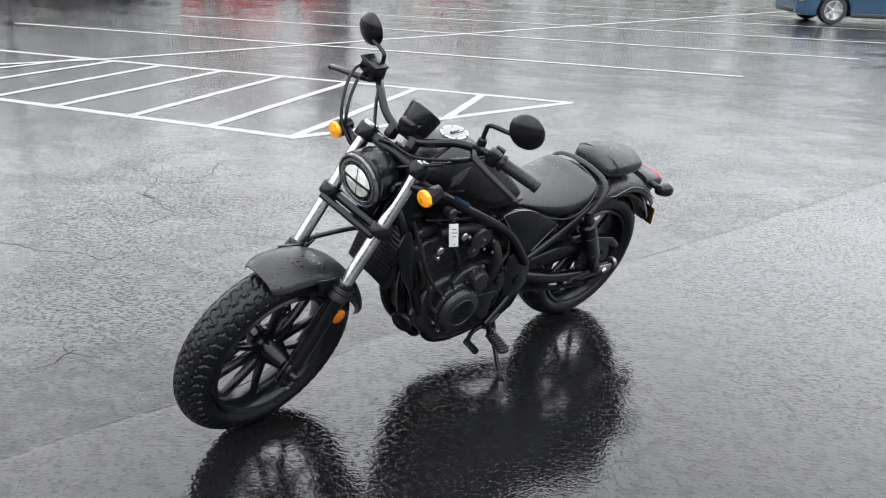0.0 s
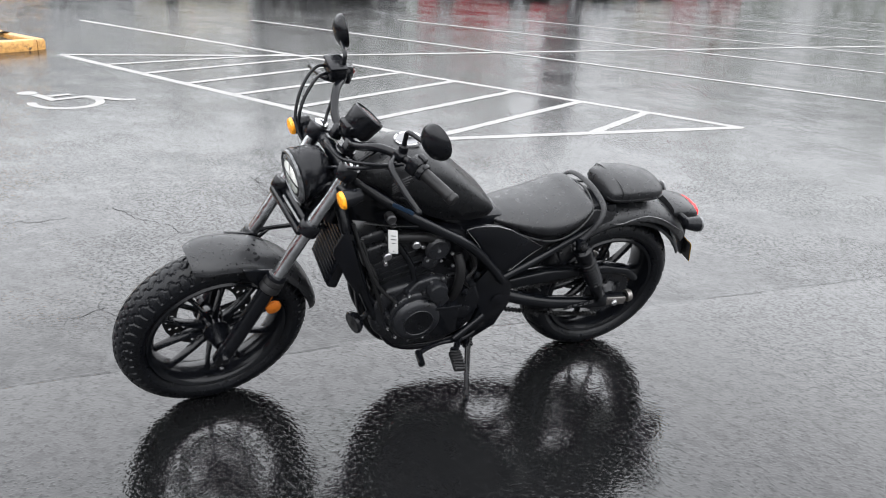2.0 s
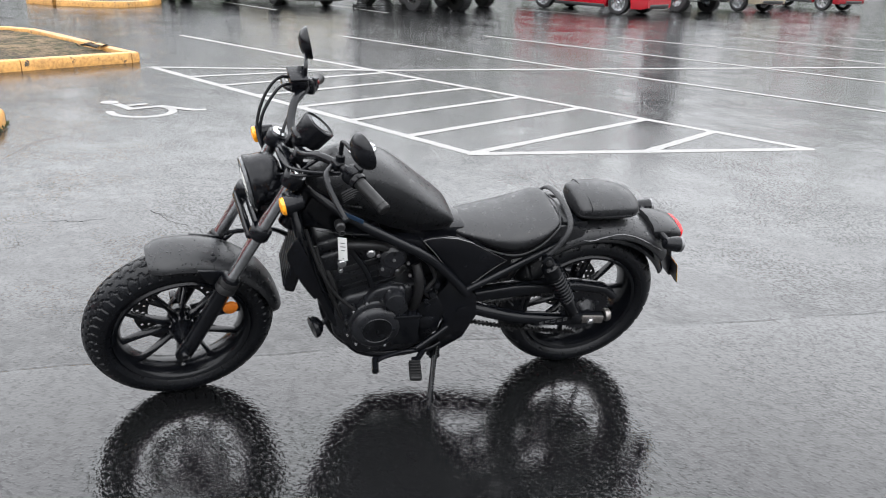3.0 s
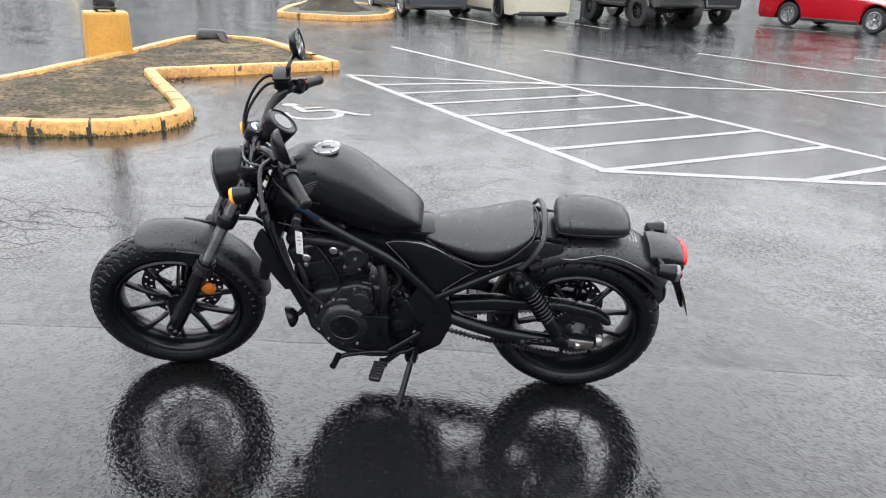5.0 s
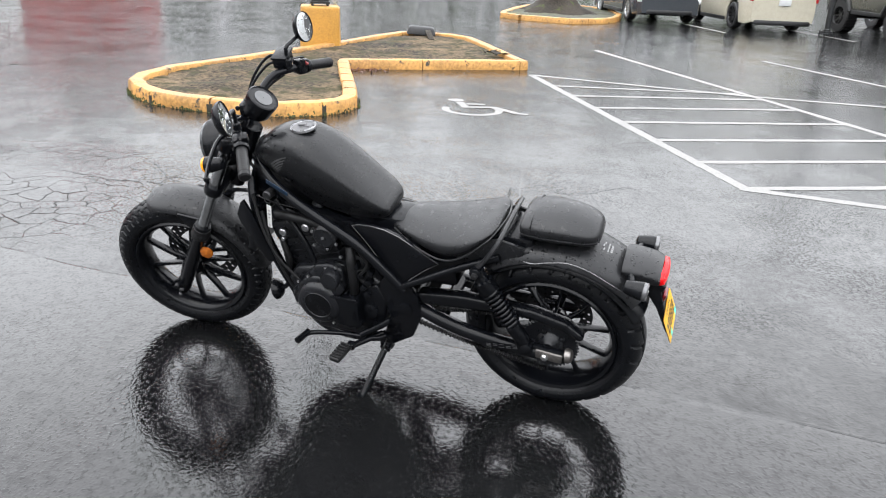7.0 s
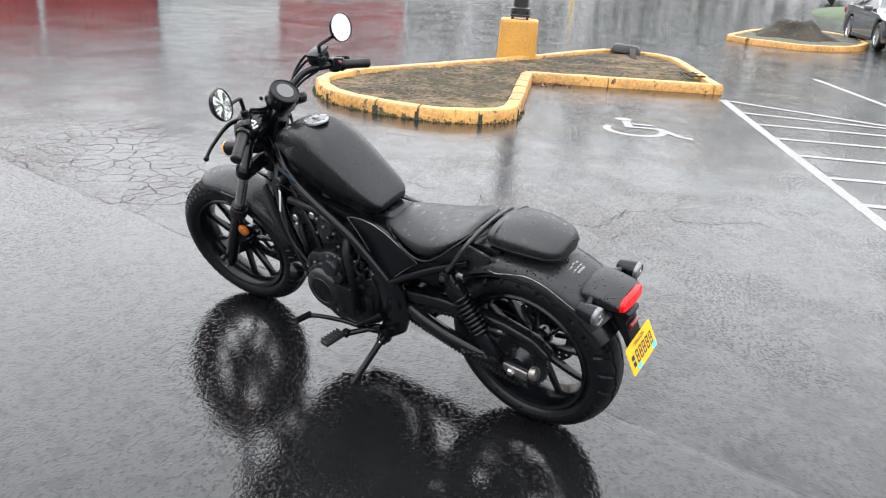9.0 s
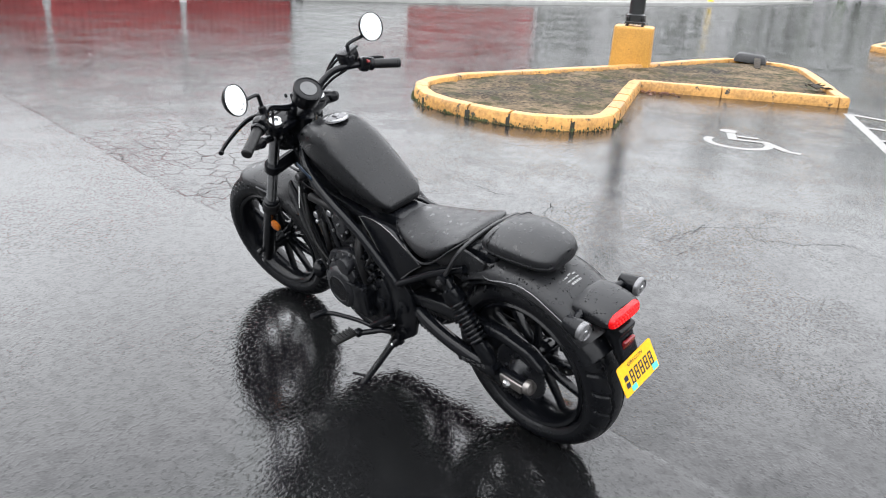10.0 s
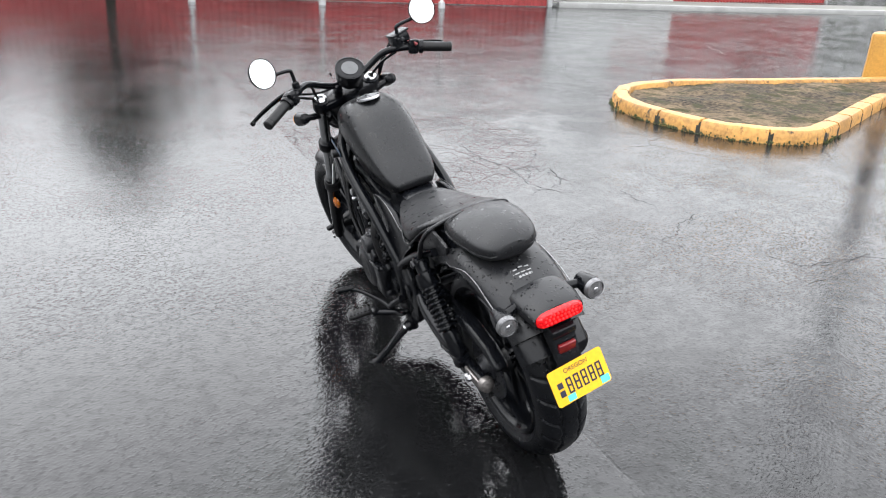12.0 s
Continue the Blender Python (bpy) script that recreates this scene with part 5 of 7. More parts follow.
lathe(bm, [(0.050, 0), (0.052, 0.002), (0.054, 0)], axis((0.792, 0.1845, 0.368), (0, 1, 0)), 40)
P("cover_dome", bm, CAST, cover)
for i in range(12):
    bm = B()
    a = 2 * math.pi * (i + 0.3) / 12
    q = (0.792 + 0.1035 * math.cos(a), 0.150, 0.372 + 0.1035 * math.sin(a))
    lathe(bm, [(0.010, -0.030), (0.010, 0.004), (0.007, 0.005)], axis(q, (0, 1, 0)), 12)
    P("bolt_boss", bm, CAST, cover)
for i in range(12):
    a = 2 * math.pi * (i + 0.3) / 12
    bm = B()
    lathe(bm, [(0.0055, 0), (0.0055, 0.006), (0.003, 0.0075), (0.001, 0.006)], axis((0.792 + 0.1035 * math.cos(a), 0.1548, 0.372 + 0.1035 * math.sin(a)), (0, 1, 0)), 10)
    P("cover_bolt", bm, STEEL if i % 3 else DARKSTEEL, cover, "small steel bolt")
bm = B()
cyl_y(bm, 0.735, 0.482, 0.145, 0.185, [(0.036, 0), (0.036, 0.7), (0.032, 0.95), (0.020, 1.0), (0.001, 1.0)], 28)
plate(bm, [(0.745, 0.475), (0.70, 0.47), (0.685, 0.445), (0.72, 0.40), (0.735, 0.42)], 0.150, 0.172, 0.005)
P("starter_cover", bm, CAST, engine)
bm = B()
cyl_y(bm, 0.748, 0.640, 0.115, 0.150, [(0.036, 0), (0.044, 0.75), (0.034, 1.0), (0.001, 1.0)], 28)
cyl_y(bm, 0.765, 0.590, 0.115, 0.145, [(0.026, 0), (0.028, 0.8), (0.020, 1.0), (0.001, 1.0)], 24)
P("water_pump", bm, CAST, engine)
for x, z in ((0.756, 0.514), (0.716, 0.525), (0.807, 0.455), (0.702, 0.479), (0.785, 0.607), (0.735, 0.600), (0.70, 0.625), (0.69, 0.575), (0.748, 0.640)):
    bm = B()
    lathe(bm, [(0.0055, 0), (0.0055, 0.007), (0.003, 0.008)], axis((x, 0.149, z), (0, 1, 0)), 10)
    P("engine_bolt", bm, STEEL, engine, "small steel bolt")
# sprocket cover behind it
bm = B()
plate(bm, [(0.675, 0.40), (0.64, 0.46), (0.575, 0.465), (0.545, 0.40), (0.56, 0.30), (0.62, 0.25), (0.68, 0.27)], 0.110, 0.136, 0.012, 3)
lathe(bm, [(0.030, 0), (0.030, 0.010), (0.024, 0.013), (0.001, 0.012)], axis((0.610, 0.134, 0.350), (0, 1, 0)), 28)
P("sprocket_cover", bm, PLASTIC, engine, "black sprocket cover")
bm = B()
block(bm, (0.098, 0.055, 0.130), Matrix.Translation((0.690, 0.150, 0.352)), 0.010, 3)
block(bm, (0.104, 0.012, 0.012), Matrix.Translation((0.690, 0.176, 0.414)), 0.004)
block(bm, (0.060, 0.050, 0.030), Matrix.Translation((0.665, 0.148, 0.300)) @ Matrix.Rotation(radians(20), 4, "Y"), 0.008)
P("coolant_tank", bm, PLASTIC, engine, "square black coolant tank beside the cover")
for k, (x, z) in enumerate(((0.628, 0.505), (0.600, 0.480), (0.622, 0.455), (0.590, 0.520), (0.640, 0.540), (0.612, 0.425))):
    bm = B()
    block(bm, (0.026, 0.030, 0.020), Matrix.Translation((x, 0.140, z)) @ Matrix.Rotation(radians(25 * k), 4, "Y"), 0.005)
    lathe(bm, [(0.0045, 0), (0.0045, 0.006), (0.002, 0.007)], axis((x, 0.154, z), (0, 1, 0)), 8)
    P("wire_connector", bm, PLASTIC, engine, "small black plug connector")
# hoses and wires on the left
hoses = [([(0.665, 0.125, 0.60), (0.655, 0.150, 0.55), (0.655, 0.148, 0.47), (0.67, 0.13, 0.40)], 0.017),
         ([(0.93, 0.125, 0.69), (0.86, 0.135, 0.695), (0.78, 0.130, 0.680), (0.72, 0.120, 0.63)], 0.016),
         ([(1.00, 0.11, 0.68), (0.965, 0.14, 0.56), (0.93, 0.145, 0.46), (0.91, 0.14, 0.40)], 0.007),
         ([(1.03, 0.10, 0.74), (0.99, 0.135, 0.62), (0.94, 0.15, 0.52), (0.87, 0.15, 0.44)], 0.006),
         ([(0.62, 0.13, 0.60), (0.60, 0.145, 0.55), (0.63, 0.15, 0.50), (0.60, 0.14, 0.46)], 0.006),
         ([(0.70, 0.135, 0.67), (0.63, 0.145, 0.62), (0.60, 0.14, 0.56)], 0.008),
         ([(0.98, 0.05, 0.60), (0.95, 0.09, 0.55), (0.93, 0.10, 0.48), (0.95, 0.09, 0.43)], 0.012)]
for pts, r in hoses:
    bm = B()
    tube(bm, pts, r, 10, 7)
    P("engine_hose", bm, GRIP, engine, "black rubber hose")
engine.matrix_basis = Matrix.Translation((0.020, 0, 0.002))
# radiator with a guard
bm = B()
rm = Matrix.Translation((1.070, 0, 0.600)) @ Matrix.Rotation(radians(-17), 4, "Y")
block(bm, (0.035, 0.212, 0.212), rm, 0.008)
rad = P("radiator", bm, BLACK, bike, "black finned radiator with side shrouds")
for k in range(14):
    bm = B()
    block(bm, (0.006, 0.184, 0.004), rm @ Matrix.Translation((0.020, 0, -0.094 + 0.0145 * k)), 0)
    P("radiator_slat", bm, BLACK, rad)
for s in (1, -1):
    bm = B()
    plate(bm, [(1.112, 0.668), (1.090, 0.715), (1.075, 0.728), (1.045, 0.660), (0.995, 0.505), (1.000, 0.482), (1.022, 0.478), (1.060, 0.540), (1.108, 0.640)], s * 0.122 - 0.007, s * 0.122 + 0.007, 0.005)
    P("radiator_shroud", bm, BLACK, rad)
# exhaust headers and silencer on the right
bm = B()
for y in (0.045, -0.045):
    tube(bm, [(0.925, y, 0.60), (0.970, y, 0.565), (0.985, y, 0.48), (0.970, y * 1.1, 0.36), (0.930, y * 1.1, 0.265), (0.86, y - 0.01, 0.190), (0.76, -0.05, 0.150)], 0.0205, 14, 7)
tube(bm, [(0.80, -0.05, 0.150), (0.62, -0.09, 0.155), (0.50, -0.15, 0.20)], 0.03, 14, 6)
P("exhaust_header", bm, BLACK, bike, "black exhaust headers")
bm = B()
tube(bm, [(0.52, -0.160, 0.195), (0.30, -0.175, 0.235), (0.08, -0.180, 0.285), (-0.05, -0.180, 0.315)], 0.046, 22, 4)
P("silencer", bm, BLACK, bike, "black exhaust silencer")
# horn at the front of the cradle
bm = B()
lathe(bm, [(0.010, -0.03), (0.026, -0.022), (0.039, -0.006), (0.040, 0.004), (0.036, 0.008), (0.020, 0.006), (0.001, 0.012)], axis((1.018, 0.120, 0.352), (0.93, 0.30, -0.20)), 28)
horn = P("horn", bm, PLASTIC, bike, "round black horn")
bm = B()
tube(bm, [(0.998, 0.116, 0.356), (0.975, 0.112, 0.372), (0.962, 0.106, 0.40)], 0.009, 8)
P("horn_bracket", bm, BLACK, horn)
# belly under the engine and the air box below the tank
bm = B()
plate(bm, [(0.98, 0.74), (0.66, 0.68), (0.60, 0.60), (0.62, 0.52), (0.70, 0.55), (0.80, 0.66), (0.95, 0.70)], -0.10, 0.10, 0.02)
P("air_box", bm, PLASTIC, bike)
bm = B()
block(bm, (0.20, 0.17, 0.16), Matrix.Translation((0.42, 0, 0.555)), 0.02)
block(bm, (0.24, 0.13, 0.12), Matrix.Translation((0.62, 0, 0.645)), 0.02)
block(bm, (0.26, 0.17, 0.11), Matrix.Translation((0.19, 0, 0.665)), 0.02)
plate(bm, [(0.66, 0.66), (0.50, 0.665), (0.20, 0.690), (0.09, 0.668), (0.18, 0.600), (0.36, 0.565), (0.50, 0.46), (0.60, 0.46)], -0.098, 0.098, 0.012)
P("battery_box", bm, PLASTIC, bike)
bm = B()
tube(bm, [(1.02, 0.120, 0.752), (0.92, 0.140, 0.745), (0.82, 0.145, 0.742)], 0.0018, 8, 4)
P("trim_wire", bm, DARKSTEEL, bike, "thin bright wire under the tank")
bm = B()
plate(bm, [(0.948, 0.842), (0.875, 0.801), (0.878, 0.787), (0.951, 0.828)], 0.148, 0.151, 0.001)
P("rail_label", bm, BLUE_STRIP, bike, "small dark blue reflective label")

# ---- swingarm, guard, shocks ----
bm = B()
for s in (1, -1):
    tube(bm, [(0.495, s * 0.085, 0.385), (0.40, s * 0.115, 0.365), (0.28, s * 0.125, 0.335), (0.12, s * 0.130, 0.315), (0.03, s * 0.132, 0.312)], 0.025, 14, 6)
    block(bm, (0.125, 0.026, 0.046), Matrix.Translation((-0.005, s * 0.134, 0.316)) @ Matrix.Rotation(radians(-6), 4, "Y"), 0.008)
tube(bm, [(0.497, -0.12, 0.385), (0.497, 0.12, 0.385)], 0.03, 16, 1)
tube(bm, [(0.375, -0.11, 0.36), (0.375, 0.11, 0.36)], 0.022, 14, 1)
swing = P("swingarm", bm, BLACK, bike, "black tubular swingarm")
for s in (1, -1):
    bm = B()
    block(bm, (0.092, 0.010, 0.034), Matrix.Translation((-0.012, s * 0.150, 0.316)) @ Matrix.Rotation(radians(-6), 4, "Y"), 0.005)
    lathe(bm, [(0.024, -0.004), (0.025, 0.004), (0.021, 0.016), (0.010, 0.020)], axis((-0.070, s * 0.136, 0.322), (-1, 0, 0.1)), 20)
    adj = P("chain_adjuster", bm, DULL, swing, "dull steel axle block")
    bm = B()
    lathe(bm, [(0.014, 0), (0.014, 0.008), (0.009, 0.014), (0.001, 0.015)], axis((0.0, s * 0.154, 0.316), (0, s, 0)), 6)
    P("axle_nut", bm, STEEL, adj, "bright axle nut")
    # label on the arm
    bm = B()
    m = Matrix.Translation((0.150, s * 0.1535, 0.324)) @ Matrix.Rotation(radians(7.5), 4, "Y")
    block(bm, (0.135, 0.001, 0.020), m, 0)
    lab = P("arm_label", bm, PLASTIC, swing, "black label with fine grey bars")
    bm = B()
    for r in range(3):
        for k in range(5):
            if (r + k) % 4 != 3:
                block(bm, (0.016, 0.0006, 0.0022), m @ Matrix.Translation((-0.05 + 0.023 * k, s * 0.0008, -0.006 + 0.006 * r)), 0)
    P("label_bars", bm, GREYPRINT, lab)
bm = B()
plate(bm, [(0.46, 0.452), (0.30, 0.470), (0.18, 0.468), (0.05, 0.462), (-0.06, 0.435), (-0.112, 0.395), (-0.118, 0.372), (-0.095, 0.372), (-0.04, 0.405), (0.05, 0.425), (0.20, 0.425), (0.45, 0.405)], 0.070, 0.118, 0.012, 3)
P("chain_guard", bm, PLASTIC, swing, "black plastic chain guard")
for s in (1, -1):
    top, bot = Vector((0.228, s * 0.148, 0.612)), Vector((0.062, s * 0.146, 0.338))
    d = (bot - top).normalized()
    L = (bot - top).length
    m = axis(top, d)
    bm = B()
    lathe(bm, [(0.010, -0.01), (0.022, 0.0), (0.022, 0.030), (0.033, 0.036), (0.034, 0.075), (0.030, 0.082), (0.020, 0.084), (0.020, L - 0.10), (0.025, L - 0.095), (0.026, L - 0.03), (0.016, L - 0.015), (0.014, L)], m, 24)
    for q in (top, bot):
        lathe(bm, [(0.018, -0.022), (0.020, -0.018), (0.020, 0.018), (0.012, 0.024)], axis(q, (0, s, 0)), 18)
    shock = P("shock_absorber", bm, BLACK, bike, "black rear shock absorber")
    bm = B()
    pts = []
    n = 110
    for i in range(n + 1):
        f = i / n
        a = 2 * math.pi * 8.5 * f
        pts.append(m @ Vector((0.0285 * math.cos(a), 0.0285 * math.sin(a), 0.080 + (L - 0.185) * f)))
    tube(bm, pts, 0.0056, 8, 1)
    P("coil_spring", bm, BLACK, shock, "black coil spring")
    bm = B()
    lathe(bm, [(0.012, 0), (0.012, 0.008), (0.006, 0.011)], axis(top + Vector((0, s * 0.023, 0)), (0, s, 0)), 6)
    P("shock_bolt", bm, DARKSTEEL, shock)

# ---- foot controls and stand ----
for s in (1, -1):
    bm = B()
    tube(bm, [(0.60, s * 0.125, 0.245), (0.64, s * 0.175, 0.245), (0.672, s * 0.225, 0.252)], 0.011, 10, 5)
    block(bm, (0.030, 0.030, 0.024), Matrix.Translation((0.675, s * 0.228, 0.254)), 0.006)
    mount = P("footrest_mount", bm, BLACK, bike)
    bm = B()
    pm = Matrix.Translation((0.690, s * 0.282, 0.262)) @ Matrix.Rotation(radians(-8), 4, "Z")
    block(bm, (0.042, 0.088, 0.020), pm, 0.008, 3)
    for k in range(6):
        block(bm, (0.040, 0.007, 0.006), pm @ Matrix.Translation((0, -0.034 + 0.0136 * k, 0.012)), 0.002)
    P("footrest", bm, GRIP, mount, "ribbed black rubber footrest")
bm = B()
tube(bm, [(0.57, 0.150, 0.262), (0.62, 0.160, 0.245), (0.72, 0.185, 0.262), (0.80, 0.235, 0.290), (0.828, 0.262, 0.297)], 0.0085, 10, 6)
tube(bm, [(0.826, 0.250, 0.300), (0.836, 0.312, 0.306)], 0.012, 12, 1)
tube(bm, [(0.55, 0.150, 0.335), (0.60, 0.160, 0.300), (0.66, 0.170, 0.260)], 0.012, 10, 5)
P("gear_lever", bm, BLACK, bike, "black gear lever")
bm = B()
block(bm, (0.05, 0.03, 0.06), Matrix.Translation((0.585, 0.125, 0.215)), 0.008)
lathe(bm, [(0.020, -0.012), (0.020, 0.012), (0.010, 0.016)], axis((0.583, 0.140, 0.200), (0.1, 1, -0.3)), 18)
tube(bm, [(0.583, 0.145, 0.200), (0.600, 0.205, 0.150), (0.622, 0.280, 0.088), (0.632, 0.312, 0.085)], 0.0125, 12, 5, None, 0.75)
tube(bm, [(0.615, 0.262, 0.100), (0.660, 0.300, 0.120)], 0.0045, 8, 1)
block(bm, (0.05, 0.042, 0.008), Matrix.Translation((0.632, 0.310, 0.0805)) @ Matrix.Rotation(radians(15.7), 4, "X"), 0.003)
stand = P("side_stand", bm, BLACK, bike, "black side stand, folded out")
bm = B()
lathe(bm, [(0.010, 0), (0.010, 0.006), (0.004, 0.008)], axis((0.585, 0.155, 0.196), (0.1, 1, -0.3)), 12)
P("stand_bolt", bm, CHROME, stand, "bright stand bolt")
bm = B()
pts = [Vector((0.575 + 0.004 * math.cos(i * 1.9), 0.142 + 0.004 * math.sin(i * 1.9), 0.24) ) + Vector((0.035, 0.11, -0.125)) * (i / 60) for i in range(61)]
tube(bm, pts, 0.0018, 6, 1)
P("stand_spring", bm, DARKSTEEL, stand)
# key tag on its ring
bm = B()
n = 20
ring = [(0.945 + 0.010 * math.cos(2 * math.pi * i / n), 0.170 + 0.004 * math.sin(2 * math.pi * i / n), 0.770 + 0.010 * math.sin(2 * math.pi * i / n)) for i in range(n + 1)]
tube(bm, ring, 0.0014, 6, 1)
lathe(bm, [(0.016, -0.03), (0.016, 0), (0.012, 0.004), (0.001, 0.003)], axis((0.950, 0.160, 0.785), (0, 1, 0.1)), 18)
lock = P("ignition_lock", bm, DARKSTEEL, bike, "ignition lock with a key ring")
bm = B()
tm = Matrix.Translation((0.943, 0.178, 0.716)) @ Matrix.Rotation(radians(15), 4, "X") @ Matrix.Rotation(radians(-32), 4, "Z") @ Matrix.Rotation(radians(3), 4, "Y")
block(bm, (0.030, 0.003, 0.076), tm, 0.0012)
tag = P("key_tag", bm, WHITE_TAG, lock, "small white plastic key tag")
bm = B()
for k, (w, z) in enumerate(((0.014, 0.02), (0.018, 0.008), (0.012, -0.004), (0.004, -0.03))):
    block(bm, (w, 0.0004, 0.003), tm @ Matrix.Translation((-0.002, 0.0018, z)), 0)
P("tag_bars", bm, GREYPRINT, tag)

# ---- the traffic islands ----
KERB = mat("worn_yellow_kerb_paint", (0.42, 0.215, 0.055), 0.5, grain=26, vary=0.38, bump=0.8, dirt=((0.022, 0.020, 0.014), 8.0, 0.57))
POSTPAINT = mat("yellow_painted_concrete", (0.44, 0.22, 0.035), 0.5, grain=38, vary=0.16, bump=0.6, dirt=((0.05, 0.04, 0.025), 8.0, 0.61))
SOIL = mat("wet_bare_soil_and_moss", (0.078, 0.058, 0.037), 0.9, grain=22, vary=1.0, bump=1.0, dirt=((0.030, 0.030, 0.012), 5.5, 0.51), spec=0.12)
JOINT = mat("dark_dirt_in_joint", (0.016, 0.015, 0.010), 0.8, grain=40, vary=0.5, bump=1.0)
MOSS = mat("green_moss", (0.045, 0.055, 0.016), 0.8, grain=60, vary=0.5, bump=1.0)
BARK = mat("dark_wet_bark", (0.030, 0.025, 0.020), 0.85, grain=22, vary=0.5, bump=1.0, spec=0.2, dirt=((0.05, 0.06, 0.02), 3.0, 0.56))
CONCRETE = mat("grey_concrete", (0.26, 0.26, 0.25), 0.5, grain=30, vary=0.2, bump=0.4)
IRON = mat("black_painted_iron", (0.012, 0.013, 0.014), 0.35, grain=60, vary=0.25, bump=0.1)


def inside(x, y, poly):
    hit = False
    for (x0, y0), (x1, y1) in zip(poly, poly[1:] + poly[:1]):
        if (y0 > y) != (y1 > y) and x < (x1 - x0) * (y - y0) / (y1 - y0) + x0:
            hit = not hit
    return hit


def kerb_piece(line, w, h, gap):
    """One length of kerb along a line, with a rounded top and uneven faces."""
    bm = B()
    sec = [(0, -0.02), (0, h * 0.75), (w * 0.10, h * 0.95), (w * 0.25, h), (w * 0.8, h), (w * 0.95, h * 0.95), (w, h * 0.85), (w, -0.02)]
    rings = []
    for i, p in enumerate(line):
        a, b = line[max(i - 1, 0)], line[min(i + 1, len(line) - 1)]
        d = (b - a).normalized()
        side = Vector((d.y, -d.x, 0))
        q = p + d * (gap if i == 0 else -gap if i == len(line) - 1 else 0)
        j = noise.noise(p * 2.3) * 0.008
        rings.append([q - side * (s - j) + Vector((0, 0, z + (noise.noise(q * 3.0 + Vector((s * 9, 0, z * 9))) * 0.006 if z > 0 else 0))) for s, z in sec])
    skin(bm, rings)
    return bm


def island(name, outline, label, lengths, soil_z=0.078, w=0.155, h=0.130, step=0.10, fill=None):
    """An island inside a closed outline (counter-clockwise): pieces of kerb round wet soil."""
    isl = empty(name, Matrix.Identity(4), label, "traffic island", "traffic islands")
    pts = [Vector((x, y, 0)) for x, y in outline]
    line = []
    for i, p in enumerate(pts):
        q = pts[(i + 1) % len(pts)]
        n = max(1, int((q - p).length / step))
        line += [p.lerp(q, k / n) for k in range(n)]
    total, i, k = len(line), 0, 0
    while i < total:
        n = max(3, int(lengths[k % len(lengths)] / step))
        if total - i - n < 4:
            n = total - i
        piece = [line[(i + j) % total] for j in range(n + 1)]
        part("kerb_stone", kerb_piece(piece, w, h, random.uniform(0.006, 0.026) if lengths[k % len(lengths)] < 0.9 else 0.006), KERB, isl, "worn yellow painted kerb stone" if k == 0 else "")
        if lengths[k % len(lengths)] < 0.9:
            d = (piece[-1] - piece[-2]).normalized()
            part("kerb_joint", kerb_piece([piece[-1] - d * 0.032, piece[-1] + d * 0.032], w * 0.90, h * 0.80, 0.0), JOINT, isl, "dark mossy open joint")
        i, k = i + n, k + 1
    xs, ys = [p.x for p in pts], [p.y for p in pts]
    bm = B()
    s = 0.09
    nx, ny = int((max(xs) - min(xs)) / s) + 1, int((max(ys) - min(ys)) / s) + 1
    c = sum(pts, Vector()) / len(pts)
    shrunk = []
    for i, p in enumerate(pts):
        a, b = pts[i - 1], pts[(i + 1) % len(pts)]
        d = (b - a).normalized()
        shrunk.append(((p - Vector((d.y, -d.x, 0)) * 0.09).x, (p - Vector((d.y, -d.x, 0)) * 0.09).y))
    grid = {}
    for i in range(nx + 1):
        for j in range(ny + 1):
            x, y = min(xs) + i * s, min(ys) + j * s
            z = soil_z + 0.030 * noise.noise(Vector((x * 1.4, y * 1.4, 3))) + 0.014 * noise.noise(Vector((x * 6, y * 6, 1))) + 0.008 * noise.noise(Vector((x * 15, y * 15, 1)))
            grid[i, j] = (x, y, z)
    verts = {}
    for i in range(nx):
        for j in range(ny):
            quad = [(i, j), (i + 1, j), (i + 1, j + 1), (i, j + 1)]
            if all(inside(grid[q][0], grid[q][1], shrunk) for q in quad):
                for q in quad:
                    if q not in verts:
                        verts[q] = bm.verts.new(grid[q])
                bm.faces.new([verts[q] for q in quad])
    part("soil", bm, fill or SOIL, isl, "wet bare soil with thin moss", sharp=80)
    return isl


def smooth_outline(pts, n):
    """A closed outline rounded through its points."""
    m = len(pts)
    out = []
    for i in range(m):
        a, b, c, d = (Vector((*pts[(i + k) % m], 0)) for k in (-1, 0, 1, 2))
        for k in range(n):
            t = k / n
            v = 0.5 * (2 * b + (c - a) * t + (2 * a - 5 * b + 4 * c - d) * t * t + (3 * b - a - 3 * c + d) * t**3)
            out.append((v.x, v.y))
    return out


front_lobe = [(-5.45, 4.18), (-5.05, 4.06), (-4.83, 3.90), (-4.70, 3.62), (-4.69, 3.25), (-4.82, 2.92), (-5.02, 2.62), (-5.24, 2.36), (-5.55, 2.12), (-5.95, 1.99), (-6.35, 1.96), (-6.75, 2.06), (-7.33, 2.40), (-8.2, 3.35), (-9.1, 4.30)]
main_outline = list(reversed([(-7.72, 4.74)] + front_lobe + [(-9.9, 5.14), (-10.9, 6.05), (-11.6, 6.78), (-11.62, 7.30), (-11.2, 7.72), (-10.7, 7.88), (-9.4, 7.66), (-7.93, 7.37), (-7.50, 7.30), (-7.47, 7.16)]))
random.seed(4)
main_island = island("traffic_island", main_outline, "bow-tie island with worn yellow kerbs round wet soil", [1.3, 1.1, 1.5, 0.9, 1.2, 1.4, 1.25, 1.35, 1.2, 1.1, 0.5, 0.62, 0.45, 0.55, 0.5, 0.42, 0.6, 0.5, 0.55, 0.6, 1.3, 1.2])
